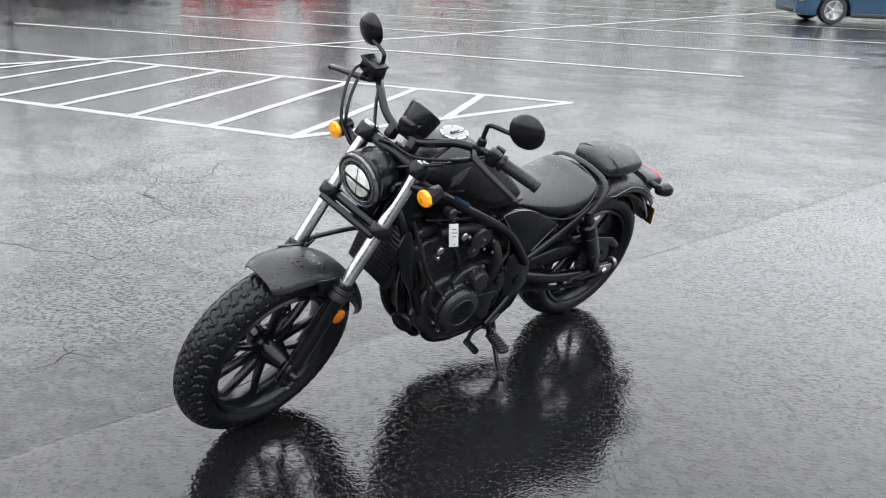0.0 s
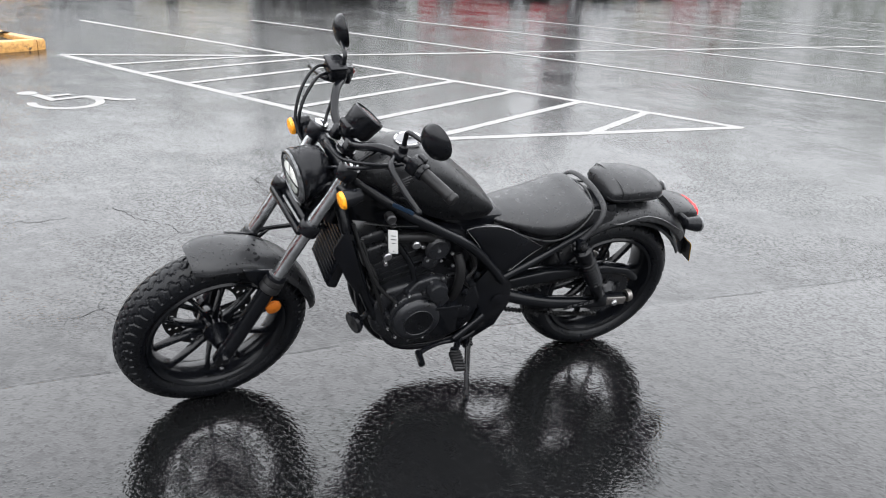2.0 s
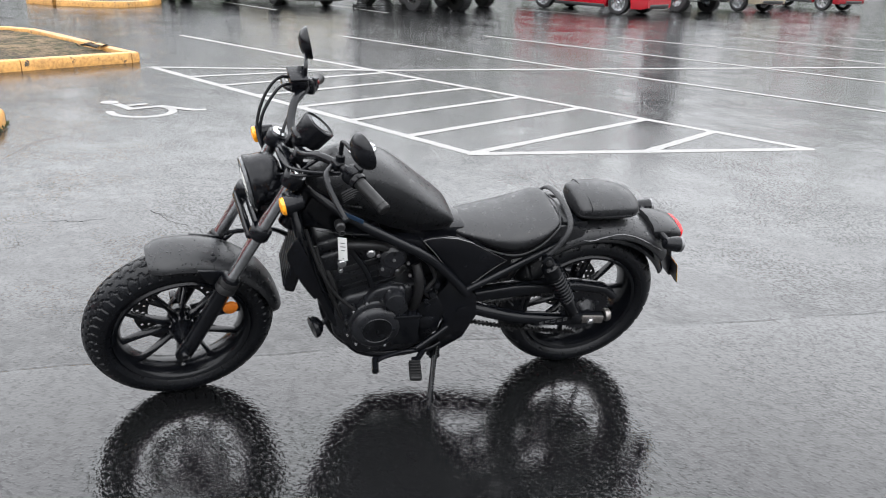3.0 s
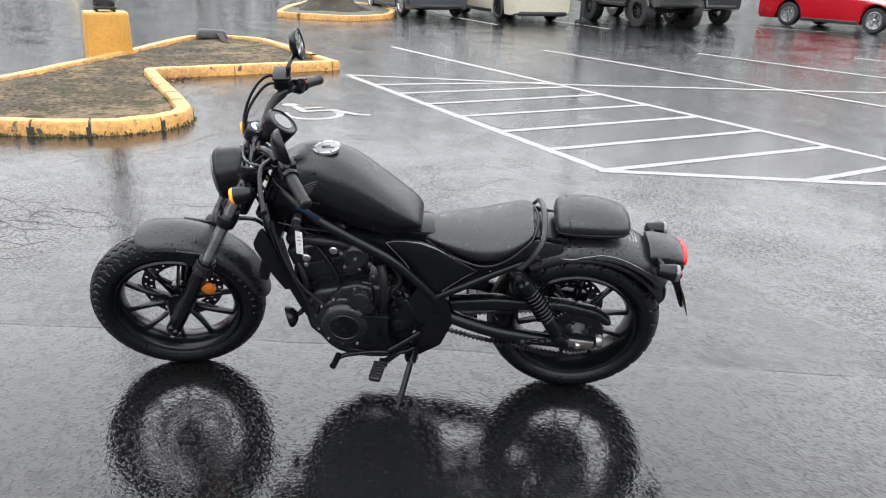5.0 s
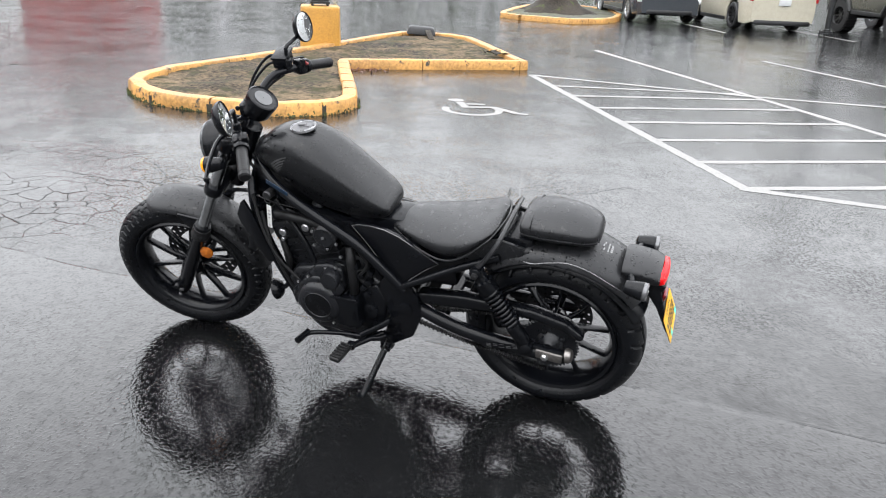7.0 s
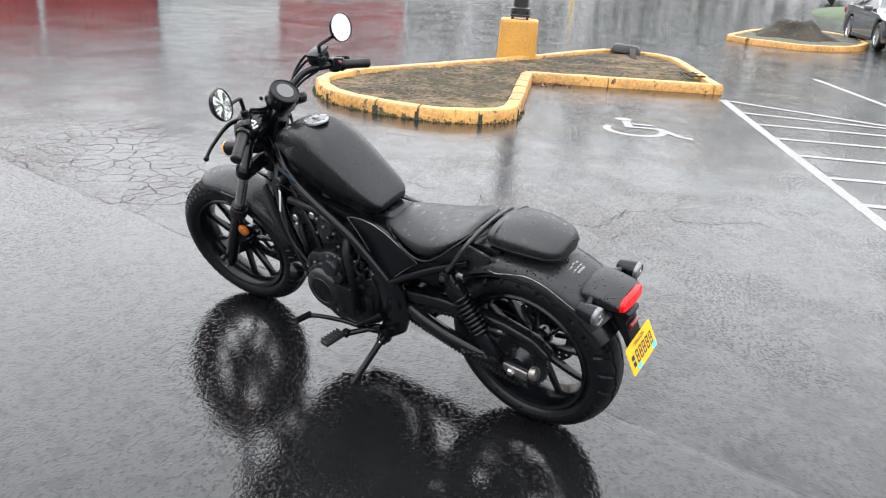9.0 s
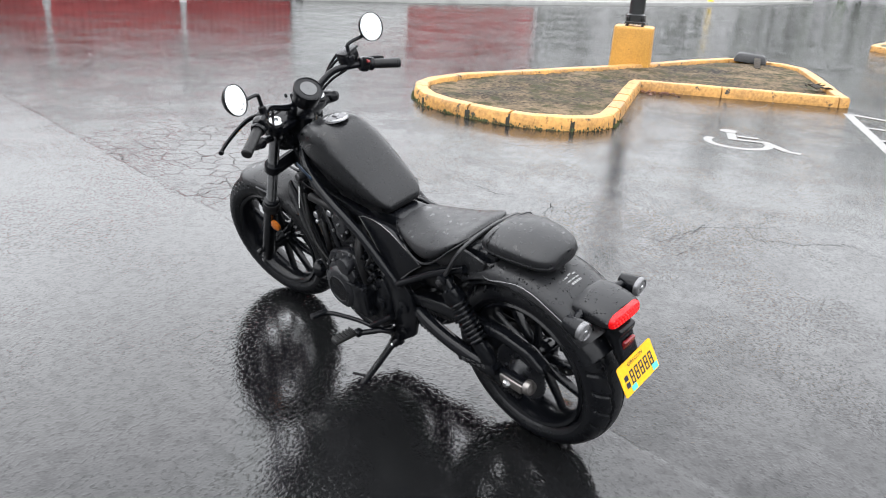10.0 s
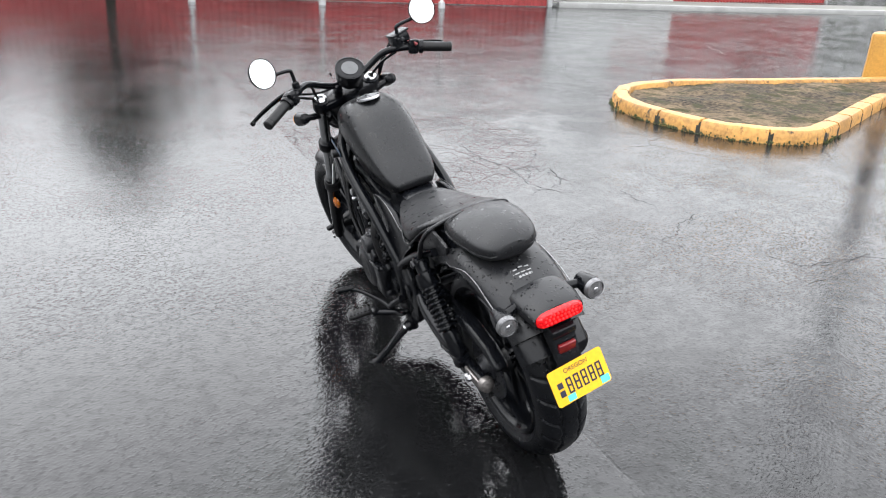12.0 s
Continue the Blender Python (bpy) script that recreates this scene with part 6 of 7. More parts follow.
# moss along the foot of the kerb
bm = B()
for p, q in zip(front_lobe[:11], front_lobe[1:12]):
    p, q = Vector((*p, 0)), Vector((*q, 0))
    d = (q - p).normalized()
    for k in range(int((q - p).length / 0.0025)):
        if noise.noise(p * 3 + d * k * 0.012 * 3) < -0.05:
            continue
        c = p.lerp(q, random.random()) + Vector((-d.y, d.x, 0)) * -random.uniform(-0.03, 0.03) + Vector((0, 0, abs(random.gauss(0, 0.02)) - 0.006))
        s = random.uniform(0.003, 0.010)
        lathe(bm, [(0.001, s * 0.8), (s * 0.6, s * 0.6), (s, 0.0), (s * 0.8, -0.012)], Matrix.Translation(c), 5, caps=False)
tagged(part("moss", bm, MOSS, main_island, "green moss along the foot of the kerb"), kind="stuff")
# the dark broken slab and grey stick on the far kerb
bm = B()
block(bm, (0.55, 0.30, 0.14), pose(-11.35, 7.15, 0.17, 4, 3, 70), 0.04, 2, (0.8, 0.7))
slab = part("rubber_block", bm, mat("dark_rubber", (0.02, 0.02, 0.021), 0.6, grain=20, vary=0.4, bump=0.6))
tagged(slab, "dark worn rubber block lying on the far kerb", "block")
bm = B()
block(bm, (0.75, 0.10, 0.03), pose(-10.95, 7.15, 0.135, 0, 9, -15), 0.006)
tagged(part("board", bm, BARK), "short dark grey board leaning on the soil", "board")
bm = B()
for k in range(14):
    block(bm, (random.uniform(0.05, 0.12), random.uniform(0.03, 0.07), 0.012), pose(-8.35 + random.uniform(-0.22, 0.22), 7.2 + random.uniform(-0.1, 0.1), 0.125 + random.uniform(0, 0.03), random.uniform(-20, 20), random.uniform(-20, 20), random.uniform(0, 180)), 0.003)
tagged(part("bark_litter", bm, BARK), "small heap of dark wet bark", "litter", kind="stuff")
bm = B()
for k in range(60):
    block(bm, (random.uniform(0.02, 0.05), random.uniform(0.012, 0.03), 0.004), pose(-7.62 + random.gauss(0, 0.10), 4.95 + random.gauss(0, 0.2), 0.006 + random.uniform(0, 0.012), random.uniform(-30, 30), random.uniform(-30, 30), random.uniform(0, 180)), 0)
tagged(part("leaf_litter", bm, mat("rotten_red_brown_leaves", (0.10, 0.035, 0.02), 0.5, grain=40, vary=0.4)), "rotten red-brown leaves in the kerb's corner", "litter", kind="stuff")

second_outline = list(reversed([(-15.25, 12.65), (-15.35, 13.3), (-15.62, 13.9), (-16.2, 14.5), (-17.2, 15.3), (-19.3, 16.4), (-21.0, 16.2), (-21.4, 15.2), (-19.4, 13.4), (-17.5, 12.0), (-16.9, 11.65), (-16.2, 11.8)]))
second_island = island("traffic_island", second_outline, "far island with yellow kerbs round moss and a stump", [1.4, 1.1, 1.6], 0.10, step=0.2, fill=mat("dark_moss_and_soil", (0.040, 0.042, 0.020), 0.8, grain=12, vary=0.8, bump=1.0))


def stump(c):
    """A broad old stump with spreading roots."""
    bm = B()
    rings = []
    n = 28
    for h, r in ((-0.05, 1.15), (0.08, 0.95), (0.2, 0.72), (0.30, 0.62), (0.38, 0.58), (0.42, 0.52), (0.43, 0.40), (0.40, 0.2), (0.38, 0.02)):
        ring = []
        for k in range(n):
            a = 2 * math.pi * k / n
            root = (0.5 + 0.5 * math.cos(5 * a + 0.7)) ** 2 * max(0.0, 0.4 - h) * 0.9
            rr = r * (1 + root + 0.16 * noise.noise(Vector((math.cos(a) * 2, math.sin(a) * 2, h * 3))))
            ring.append(Vector((c[0] + rr * math.cos(a), c[1] + rr * math.sin(a) * 0.8, c[2] + h + (0.08 * noise.noise(Vector((math.cos(a) * 3, math.sin(a) * 3, 5))) if h > 0.4 else 0))))
        rings.append(ring)
    skin(bm, rings)
    return tagged(part("tree_stump", bm, BARK, sharp=70), "broad mossy old tree stump with roots", "tree stump")


stump((-17.9, 13.75, 0.08))


# ---- lamp posts ----
def lamp_post(name, x, y, height, label, base_h, base_w, r):
    lp = empty(name, Matrix.Translation((x, y, 0)) @ Matrix.Rotation(radians(-12), 4, "Z"), label, "lamp post", "lamp posts")
    if base_h:
        bm = B()
        n = 32
        rings = []
        for h, k in ((-0.05, 1.0), (base_h * 0.1, 1.0), (base_h * 0.5, 0.975), (base_h - 0.04, 0.955), (base_h - 0.012, 0.94), (base_h, 0.90)):
            ring = []
            for i in range(n):
                a = 2 * math.pi * i / n
                e = 7.0
                rr = base_w / 2 * k / (abs(math.cos(a)) ** e + abs(math.sin(a)) ** e) ** (1 / e)
                rr *= 1 + 0.012 * noise.noise(Vector((math.cos(a) * 3, math.sin(a) * 3, h * 6)))
                ring.append(Vector((rr * math.cos(a), rr * math.sin(a), h)))
            rings.append(ring)
        skin(bm, rings)
        part("concrete_base", bm, POSTPAINT, lp, "chipped yellow painted concrete base")
    bm = B()
    block(bm, (0.30, 0.30, 0.035), Matrix.Translation((0, 0, base_h + 0.055)), 0.008)
    block(bm, (0.22, 0.22, 0.06), Matrix.Translation((0, 0, base_h + 0.09)), 0.02)
    part("base_plate", bm, IRON, lp)
    for sx in (-1, 1):
        for sy in (-1, 1):
            bm = B()
            lathe(bm, [(0.022, 0.0), (0.022, 0.03), (0.014, 0.03), (0.014, 0.11), (0.024, 0.11), (0.024, 0.135), (0.008, 0.14)], Matrix.Translation((sx * 0.115, sy * 0.115, base_h - 0.005)), 10)
            part("anchor_bolt", bm, IRON, lp)
    bm = B()
    lathe(bm, [(r * 1.3, base_h + 0.07), (r * 1.3, base_h + 0.16), (r, base_h + 0.18), (r * 0.75, height), (0.01, height + 0.02)], Matrix.Identity(4), 24)
    pole = part("pole", bm, IRON, lp, "tall black lamp pole")
    for s in (-1, 1):
        bm = B()
        tube(bm, [(0, 0, height - 0.15), (s * 0.35, 0, height - 0.02), (s * 0.75, 0, height + 0.02)], 0.03, 10, 5)
        part("lamp_arm", bm, IRON, pole)
        bm = B()
        block(bm, (0.55, 0.30, 0.12), Matrix.Translation((s * 1.0, 0, height + 0.02)), 0.03)
        part("lamp_head", bm, IRON, lp, "flat black lamp head")
    return lp


lamp_post("lamp_post", -9.95, 4.92, 6.4, "black lamp post on a chipped yellow concrete base", 0.66, 0.62, 0.115)
lamp_post("lamp_post", -12.6, 18.4, 6.6, "black lamp post beyond the parked cars", 0.0, 0.5, 0.07)


# ---- buildings and verge beyond ----
RED_WALL = mat("weathered_red_corrugated_metal", (0.30, 0.040, 0.040), 0.45, grain=8, vary=0.25, bump=0.15)
PALE_WALL = mat("pale_grey_siding", (0.62, 0.63, 0.63), 0.5, grain=6, vary=0.1, bump=0.15)
WHITE_TRIM = mat("white_painted_trim", (0.45, 0.46, 0.46), 0.4, grain=10, vary=0.08, bump=0.1)
ROOF = mat("dark_roof_sheet", (0.05, 0.05, 0.052), 0.5, grain=8, vary=0.2, bump=0.2)
DARKGLASS = mat("dark_window_glass", (0.012, 0.014, 0.016), 0.06, grain=3, vary=0.2, bump=0.0)
GRASS = mat("wet_grass", (0.035, 0.06, 0.015), 0.7, grain=20, vary=0.5, bump=1.0)


def corrugated(bm, a, b, z0, z1, depth=0.02, pitch=0.19):
    """A ribbed sheet from a to b."""
    a, b = Vector((*a, 0)), Vector((*b, 0))
    d = (b - a).normalized()
    side = Vector((d.y, -d.x, 0))
    n = int((b - a).length / (pitch / 4))
    low, top = [], []
    for i in range(n + 1):
        p = a + d * (i * pitch / 4) + side * (depth if i % 4 in (1, 2) else 0)
        low.append(bm.verts.new(p + Vector((0, 0, z0))))
        top.append(bm.verts.new(p + Vector((0, 0, z1))))
    for i in range(n):
        bm.faces.new((low[i], low[i + 1], top[i + 1], top[i]))


def shed(name, a, b, depth, h, red_h, label, doors):
    """A long low building whose front runs from a to b: ribbed red skirt, pale wall above, flat roof."""
    va, vb = Vector((*a, 0)), Vector((*b, 0))
    d = (vb - va).normalized()
    back = Vector((-d.y, d.x, 0))
    L = (vb - va).length
    m = Matrix.Translation(va) @ Matrix(((d.x, back.x, 0, 0), (d.y, back.y, 0, 0), (0, 0, 1, 0), (0, 0, 0, 1)))
    house = empty(name, m, label, "building", "buildings")
    bm = B()
    block(bm, (L, depth, h), Matrix.Translation((L / 2, depth / 2 + 0.06, h / 2)), 0.01)
    part("wall", bm, PALE_WALL, house, "pale grey wall")
    bm = B()
    corrugated(bm, (0, 0.05), (L, 0.05), 0.02, red_h)
    part("red_skirt", bm, RED_WALL, house, "ribbed red metal cladding", sharp=20)
    bm = B()
    block(bm, (L + 0.8, depth + 0.8, 0.22), Matrix.Translation((L / 2, depth / 2, h + 0.11)), 0.03)
    part("roof", bm, ROOF, house, "dark flat roof")
    for s in (0.0, L):
        bm = B()
        block(bm, (0.14, 0.14, h), Matrix.Translation((s, 0.02, h / 2)), 0.01)
        part("corner_trim", bm, WHITE_TRIM, house, "white corner board")
    for x in doors:
        bm = B()
        block(bm, (1.5, 0.05, 0.5), Matrix.Translation((x, 0.05, max(red_h + 0.32, 1.4))), 0.01)
        w = part("window", bm, DARKGLASS, house, "dark window")
        bm = B()
        for ww, hh, dx, dz in ((1.66, 0.08, 0, 0.29), (1.66, 0.08, 0, -0.29), (0.08, 0.5, 0.79, 0), (0.08, 0.5, -0.79, 0), (0.05, 0.5, 0, 0)):
            block(bm, (ww, 0.09, hh), Matrix.Translation((x + dx, 0.04, max(red_h + 0.32, 1.4) + dz)), 0.006)
        part("window_frame", bm, WHITE_TRIM, w, "white window frame")
    return house


shed("building", (-6.5, -20.8), (-21.5, -3.3), 9.0, 1.95, 1.35, "long low building with ribbed red cladding and pale walls", (3.2, 7.5, 12.0, 16.5))
shed("building", (-27.2, -2.6), (-38.0, 4.5), 7.0, 3.5, 2.9, "far low building with red cladding", (3.0, 8.5))
for k, f in enumerate((0.10, 0.25, 0.40)):
    bm = B()
    x, y = -20.4 + 13.9 * f + 1.15, -4.6 - 16.2 * f + 1.0
    lathe(bm, [(0.09, 0), (0.09, 0.15), (0.045, 0.17), (0.045, 2.9), (0.07, 2.95)], Matrix.Translation((x, y, 0)), 14)
    tagged(part("awning_post", bm, WHITE_TRIM), "pale painted post before the red building", "post", "posts before the building")
# kerb and verge towards the street
verge_line = [(-21.7, -3.05), (-22.7, -2.0), (-24.9, 0.7), (-28.6, 4.6), (-34.0, 9.6), (-42.0, 15.6), (-56.0, 24.5)]
line = []
for p, q in zip(verge_line, verge_line[1:]):
    for k in range(8):
        line.append(Vector((*p, 0)).lerp(Vector((*q, 0)), k / 8))
bm = kerb_piece(line, 0.18, 0.16, 0.0)
tagged(part("verge_kerb", bm, CONCRETE), "long grey concrete kerb of the far verge", "kerb", kind="structure")
bm = B()
a_row = [bm.verts.new(p + Vector((-0.02, 0.0, 0.13))) for p in line]
b_row = [bm.verts.new(p + Vector((-3.4, -3.6, 0.22)) * (0.35 if i < 8 else 0.6)) for i, p in enumerate(line)]
for i in range(len(line) - 1):
    bm.faces.new((a_row[i], a_row[i + 1], b_row[i + 1], b_row[i]))
tagged(part("verge", bm, mat("wet_gravelly_verge", (0.13, 0.13, 0.115), 0.7, grain=14, vary=0.4, bump=0.8)), "grey gravelly verge behind the kerb", "verge", kind="structure")
# pale board fence behind the verge
fence = empty("fence", Matrix.Translation((-24.5, -3.4, 0)), "weathered pale grey board fence behind the verge", "fence")
fd = Vector((-0.72, 0.69, 0)).normalized()
for k in range(46):
    bm = B()
    block(bm, (0.02, 0.135, 1.7 + random.uniform(-0.02, 0.02)), Matrix.Translation(fd * (0.145 * k - 2.5)) @ Matrix.Rotation(math.atan2(fd.y, fd.x) + math.pi / 2, 4, "Z") @ Matrix.Translation((0, 0, 0.93)), 0.004)
    part("board", bm, PALE_WALL, fence)
for z in (0.45, 1.45):
    bm = B()
    tube(bm, [fd * -2.5 + Vector((-0.05, -0.04, z)), fd * 4.2 + Vector((-0.05, -0.04, z))], 0.035, 6, 1)
    part("fence_rail", bm, PALE_WALL, fence)


def lawn(pts, label):
    bm = B()
    c = sum((Vector((x, y, 0)) for x, y in pts), Vector()) / len(pts)
    n = len(pts)
    rows_ = []
    for f, z in ((1.0, 0.0), (0.97, 0.12), (0.8, 0.3), (0.4, 0.45), (0.05, 0.5)):
        rows_.append([c + (Vector((x, y, 0)) - c) * f + Vector((0, 0, z)) for x, y in pts])
    skin(bm, rows_)
    return tagged(part("lawn", bm, GRASS), label, "lawn", kind="structure")


lawn([(-34, 23.5), (-30, 27), (-32, 33), (-42, 39), (-48, 35), (-41, 27)], "far green lawn beyond the car park")


def hydrant(x, y):
    h = empty("fire_hydrant", Matrix.Translation((x, y, 0.12)), "yellow fire hydrant on the far verge", "fire hydrant")
    yel = mat("yellow_hydrant_paint", (0.75, 0.50, 0.02), 0.4, grain=20, vary=0.15)
    bm = B()
    lathe(bm, [(0.16, 0), (0.16, 0.05), (0.11, 0.07), (0.11, 0.5), (0.15, 0.52), (0.15, 0.57), (0.12, 0.62), (0.06, 0.70), (0.03, 0.72), (0.03, 0.77)], Matrix.Identity(4), 20)
    part("barrel", bm, yel, h)
    for d in ((1, 0, 0), (-1, 0, 0), (0, -1, 0)):
        bm = B()
        lathe(bm, [(0.055, 0.09), (0.055, 0.17), (0.07, 0.175), (0.07, 0.21), (0.02, 0.22)], axis((0, 0, 0.40), d), 14)
        part("nozzle", bm, yel, h)


hydrant(-40.5, 13.4)

# dark sign pylon beyond the cars, whose reflection lies across the hatched bay
sign = empty("pylon_sign", Matrix.Translation((-7.6, 29.6, 0)) @ Matrix.Rotation(radians(20), 4, "Z"), "tall dark blank sign pylon beyond the car park", "sign")
bm = B()
block(bm, (1.3, 0.35, 5.3), Matrix.Translation((0, 0, 2.65)), 0.03)
part("cabinet", bm, ROOF, sign)
bm = B()
block(bm, (1.6, 0.5, 0.25), Matrix.Translation((0, 0, 0.125)), 0.02)
part("plinth", bm, CONCRETE, sign)


# ---- trees ----
LEAF = mat("dark_evergreen_foliage", (0.035, 0.055, 0.022), 0.6, grain=9, vary=0.5, bump=0.3)


def tree(x, y, h, w, label, seed):
    """An evergreen: tapered trunk, limbs, and a ragged crown of many small leaf clumps."""
    rnd = random.Random(seed)
    t = empty("tree", Matrix.Translation((x, y, 0)), label, "tree", "trees")
    bm = B()
    tube(bm, [(0, 0, -0.1), (0.05, 0.02, h * 0.3), (-0.03, 0.04, h * 0.65), (0.02, 0, h * 0.97)], 0.16 * h / 6, 10, 5, 0.02)
    limbs = []
    for k in range(26):
        z = h * (0.42 + 0.54 * k / 26)
        a = k * 2.4
        r = w / 2 * math.sin(math.pi * min(0.98, 0.12 + 0.86 * (z / h))) ** 0.7 * rnd.uniform(0.7, 1.1) + 0.15
        tip = Vector((r * math.cos(a), r * math.sin(a), z + rnd.uniform(-0.3, 0.2)))
        tube(bm, [(0, 0, z), tip * 0.5 + Vector((0, 0, z * 0.5 + 0.08)), tip], 0.03, 6, 3, 0.008)
        limbs.append((Vector((0, 0, z)), tip))
    part("trunk", bm, BARK, t)
    verts, faces = [], []
    for a, b in limbs:
        for i in range(150):
            f = rnd.random() ** 0.6
            c = a.lerp(b, f) + Vector((rnd.gauss(0, 0.16), rnd.gauss(0, 0.16), rnd.gauss(0, 0.12)))
            s = rnd.uniform(0.07, 0.15)
            u = Vector((rnd.gauss(0, 1), rnd.gauss(0, 1), rnd.gauss(0, 0.5))).normalized()
            v = u.orthogonal().normalized()
            n0 = len(verts)
            verts += [c + u * s, c + v * s * 0.45, c - u * s, c - v * s * 0.45]
            faces.append((n0, n0 + 1, n0 + 2, n0 + 3))
    me = bpy.data.meshes.new("crown")
    me.from_pydata([tuple(q) for q in verts], [], faces)
    me.materials.append(LEAF)
    crown = new("crown", me)
    crown.parent = t
    tagged(crown, "dark ragged evergreen foliage", kind="stuff")
    return t


tree(-12.6, -11.6, 4.7, 3.0, "dark evergreen tree before the red building", 3)


def added_far_woods():
    """An unseen low uneven tree line, far off all round the car park, added to darken the horizon that the wet ground
    reflects.
    """
    rnd = random.Random(11)
    verts, faces = [], []
    for k in range(150):
        a = 2 * math.pi * k / 150 + rnd.uniform(-0.01, 0.01)
        if noise.noise(Vector((math.cos(a) * 2.6, math.sin(a) * 2.6, 4.0))) < -0.30:
            continue
        d = rnd.uniform(68, 95)
        # taller to the west, to darken the reflections on that side more
        h, w = rnd.uniform(5.5, 12.5) * (1.45 if math.cos(a) < -0.3 else 1.0), rnd.uniform(3.0, 5.5)
        c = Vector((d * math.cos(a) - 5, d * math.sin(a) + 6, 0))
        for i in range(170):
            z = rnd.random() ** 0.8
            r = w * math.sqrt(rnd.random()) * (1 - 0.75 * z) + 0.2
            b = rnd.uniform(0, 2 * math.pi)
            p = c + Vector((r * math.cos(b), r * math.sin(b), 0.2 + h * z))
            u = Vector((rnd.gauss(0, 1), rnd.gauss(0, 1), rnd.gauss(0, 0.6))).normalized() * rnd.uniform(0.35, 0.8)
            v = u.orthogonal().normalized() * rnd.uniform(0.25, 0.6)
            n0 = len(verts)
            verts += [tuple(p + u), tuple(p + v), tuple(p - u), tuple(p - v)]
            faces.append((n0, n0 + 1, n0 + 2, n0 + 3))
    me = bpy.data.meshes.new("added_far_woods")
    me.from_pydata(verts, [], faces)
    me.materials.append(LEAF)
    return tagged(new("added_far_woods", me), "unseen far evergreen woods, added to darken the reflected horizon", "woods", kind="stuff")


added_far_woods()

# ---- parked cars ----
CARGLASS = mat("tinted_car_glass", (0.010, 0.012, 0.013), 0.04, grain=3, vary=0.2, bump=0.0)
CARTRIM = mat("black_car_plastic", (0.015, 0.015, 0.016), 0.45, grain=40, vary=0.2, bump=0.1)
CARTYRE = mat("car_tyre_rubber", (0.014, 0.014, 0.015), 0.5, grain=60, vary=0.25, bump=0.2)
ALLOY = mat("silver_alloy", (0.55, 0.56, 0.57), 0.25, metal=0.9, grain=30, vary=0.1, bump=0.02)
DARKALLOY = mat("dark_alloy", (0.06, 0.06, 0.062), 0.3, metal=0.8, grain=30, vary=0.15, bump=0.02)
LAMP = mat("clear_car_lamp", (0.6, 0.62, 0.63), 0.08, metal=0.4, grain=60, vary=0.2, bump=0.2)
CARRED = mat("red_car_lamp", (0.35, 0.01, 0.012), 0.1, grain=60, vary=0.2, bump=0.2)


def paint(name, color, metal=0.0):
    return mat(name, color, 0.22, metal=metal, grain=14, vary=0.06, bump=0.0, coat=0.8)


def lerp_table(t, x):
    """Reads a table of (x, value) at x, with soft steps."""
    if x <= t[0][0]:
        return t[0][1]
    for (x0, v0), (x1, v1) in zip(t, t[1:]):
        if x <= x1:
            f = (x - x0) / (x1 - x0)
            f = f * f * (3 - 2 * f) * 0.4 + f * 0.6
            return v0 + (v1 - v0) * f
    return t[-1][1]


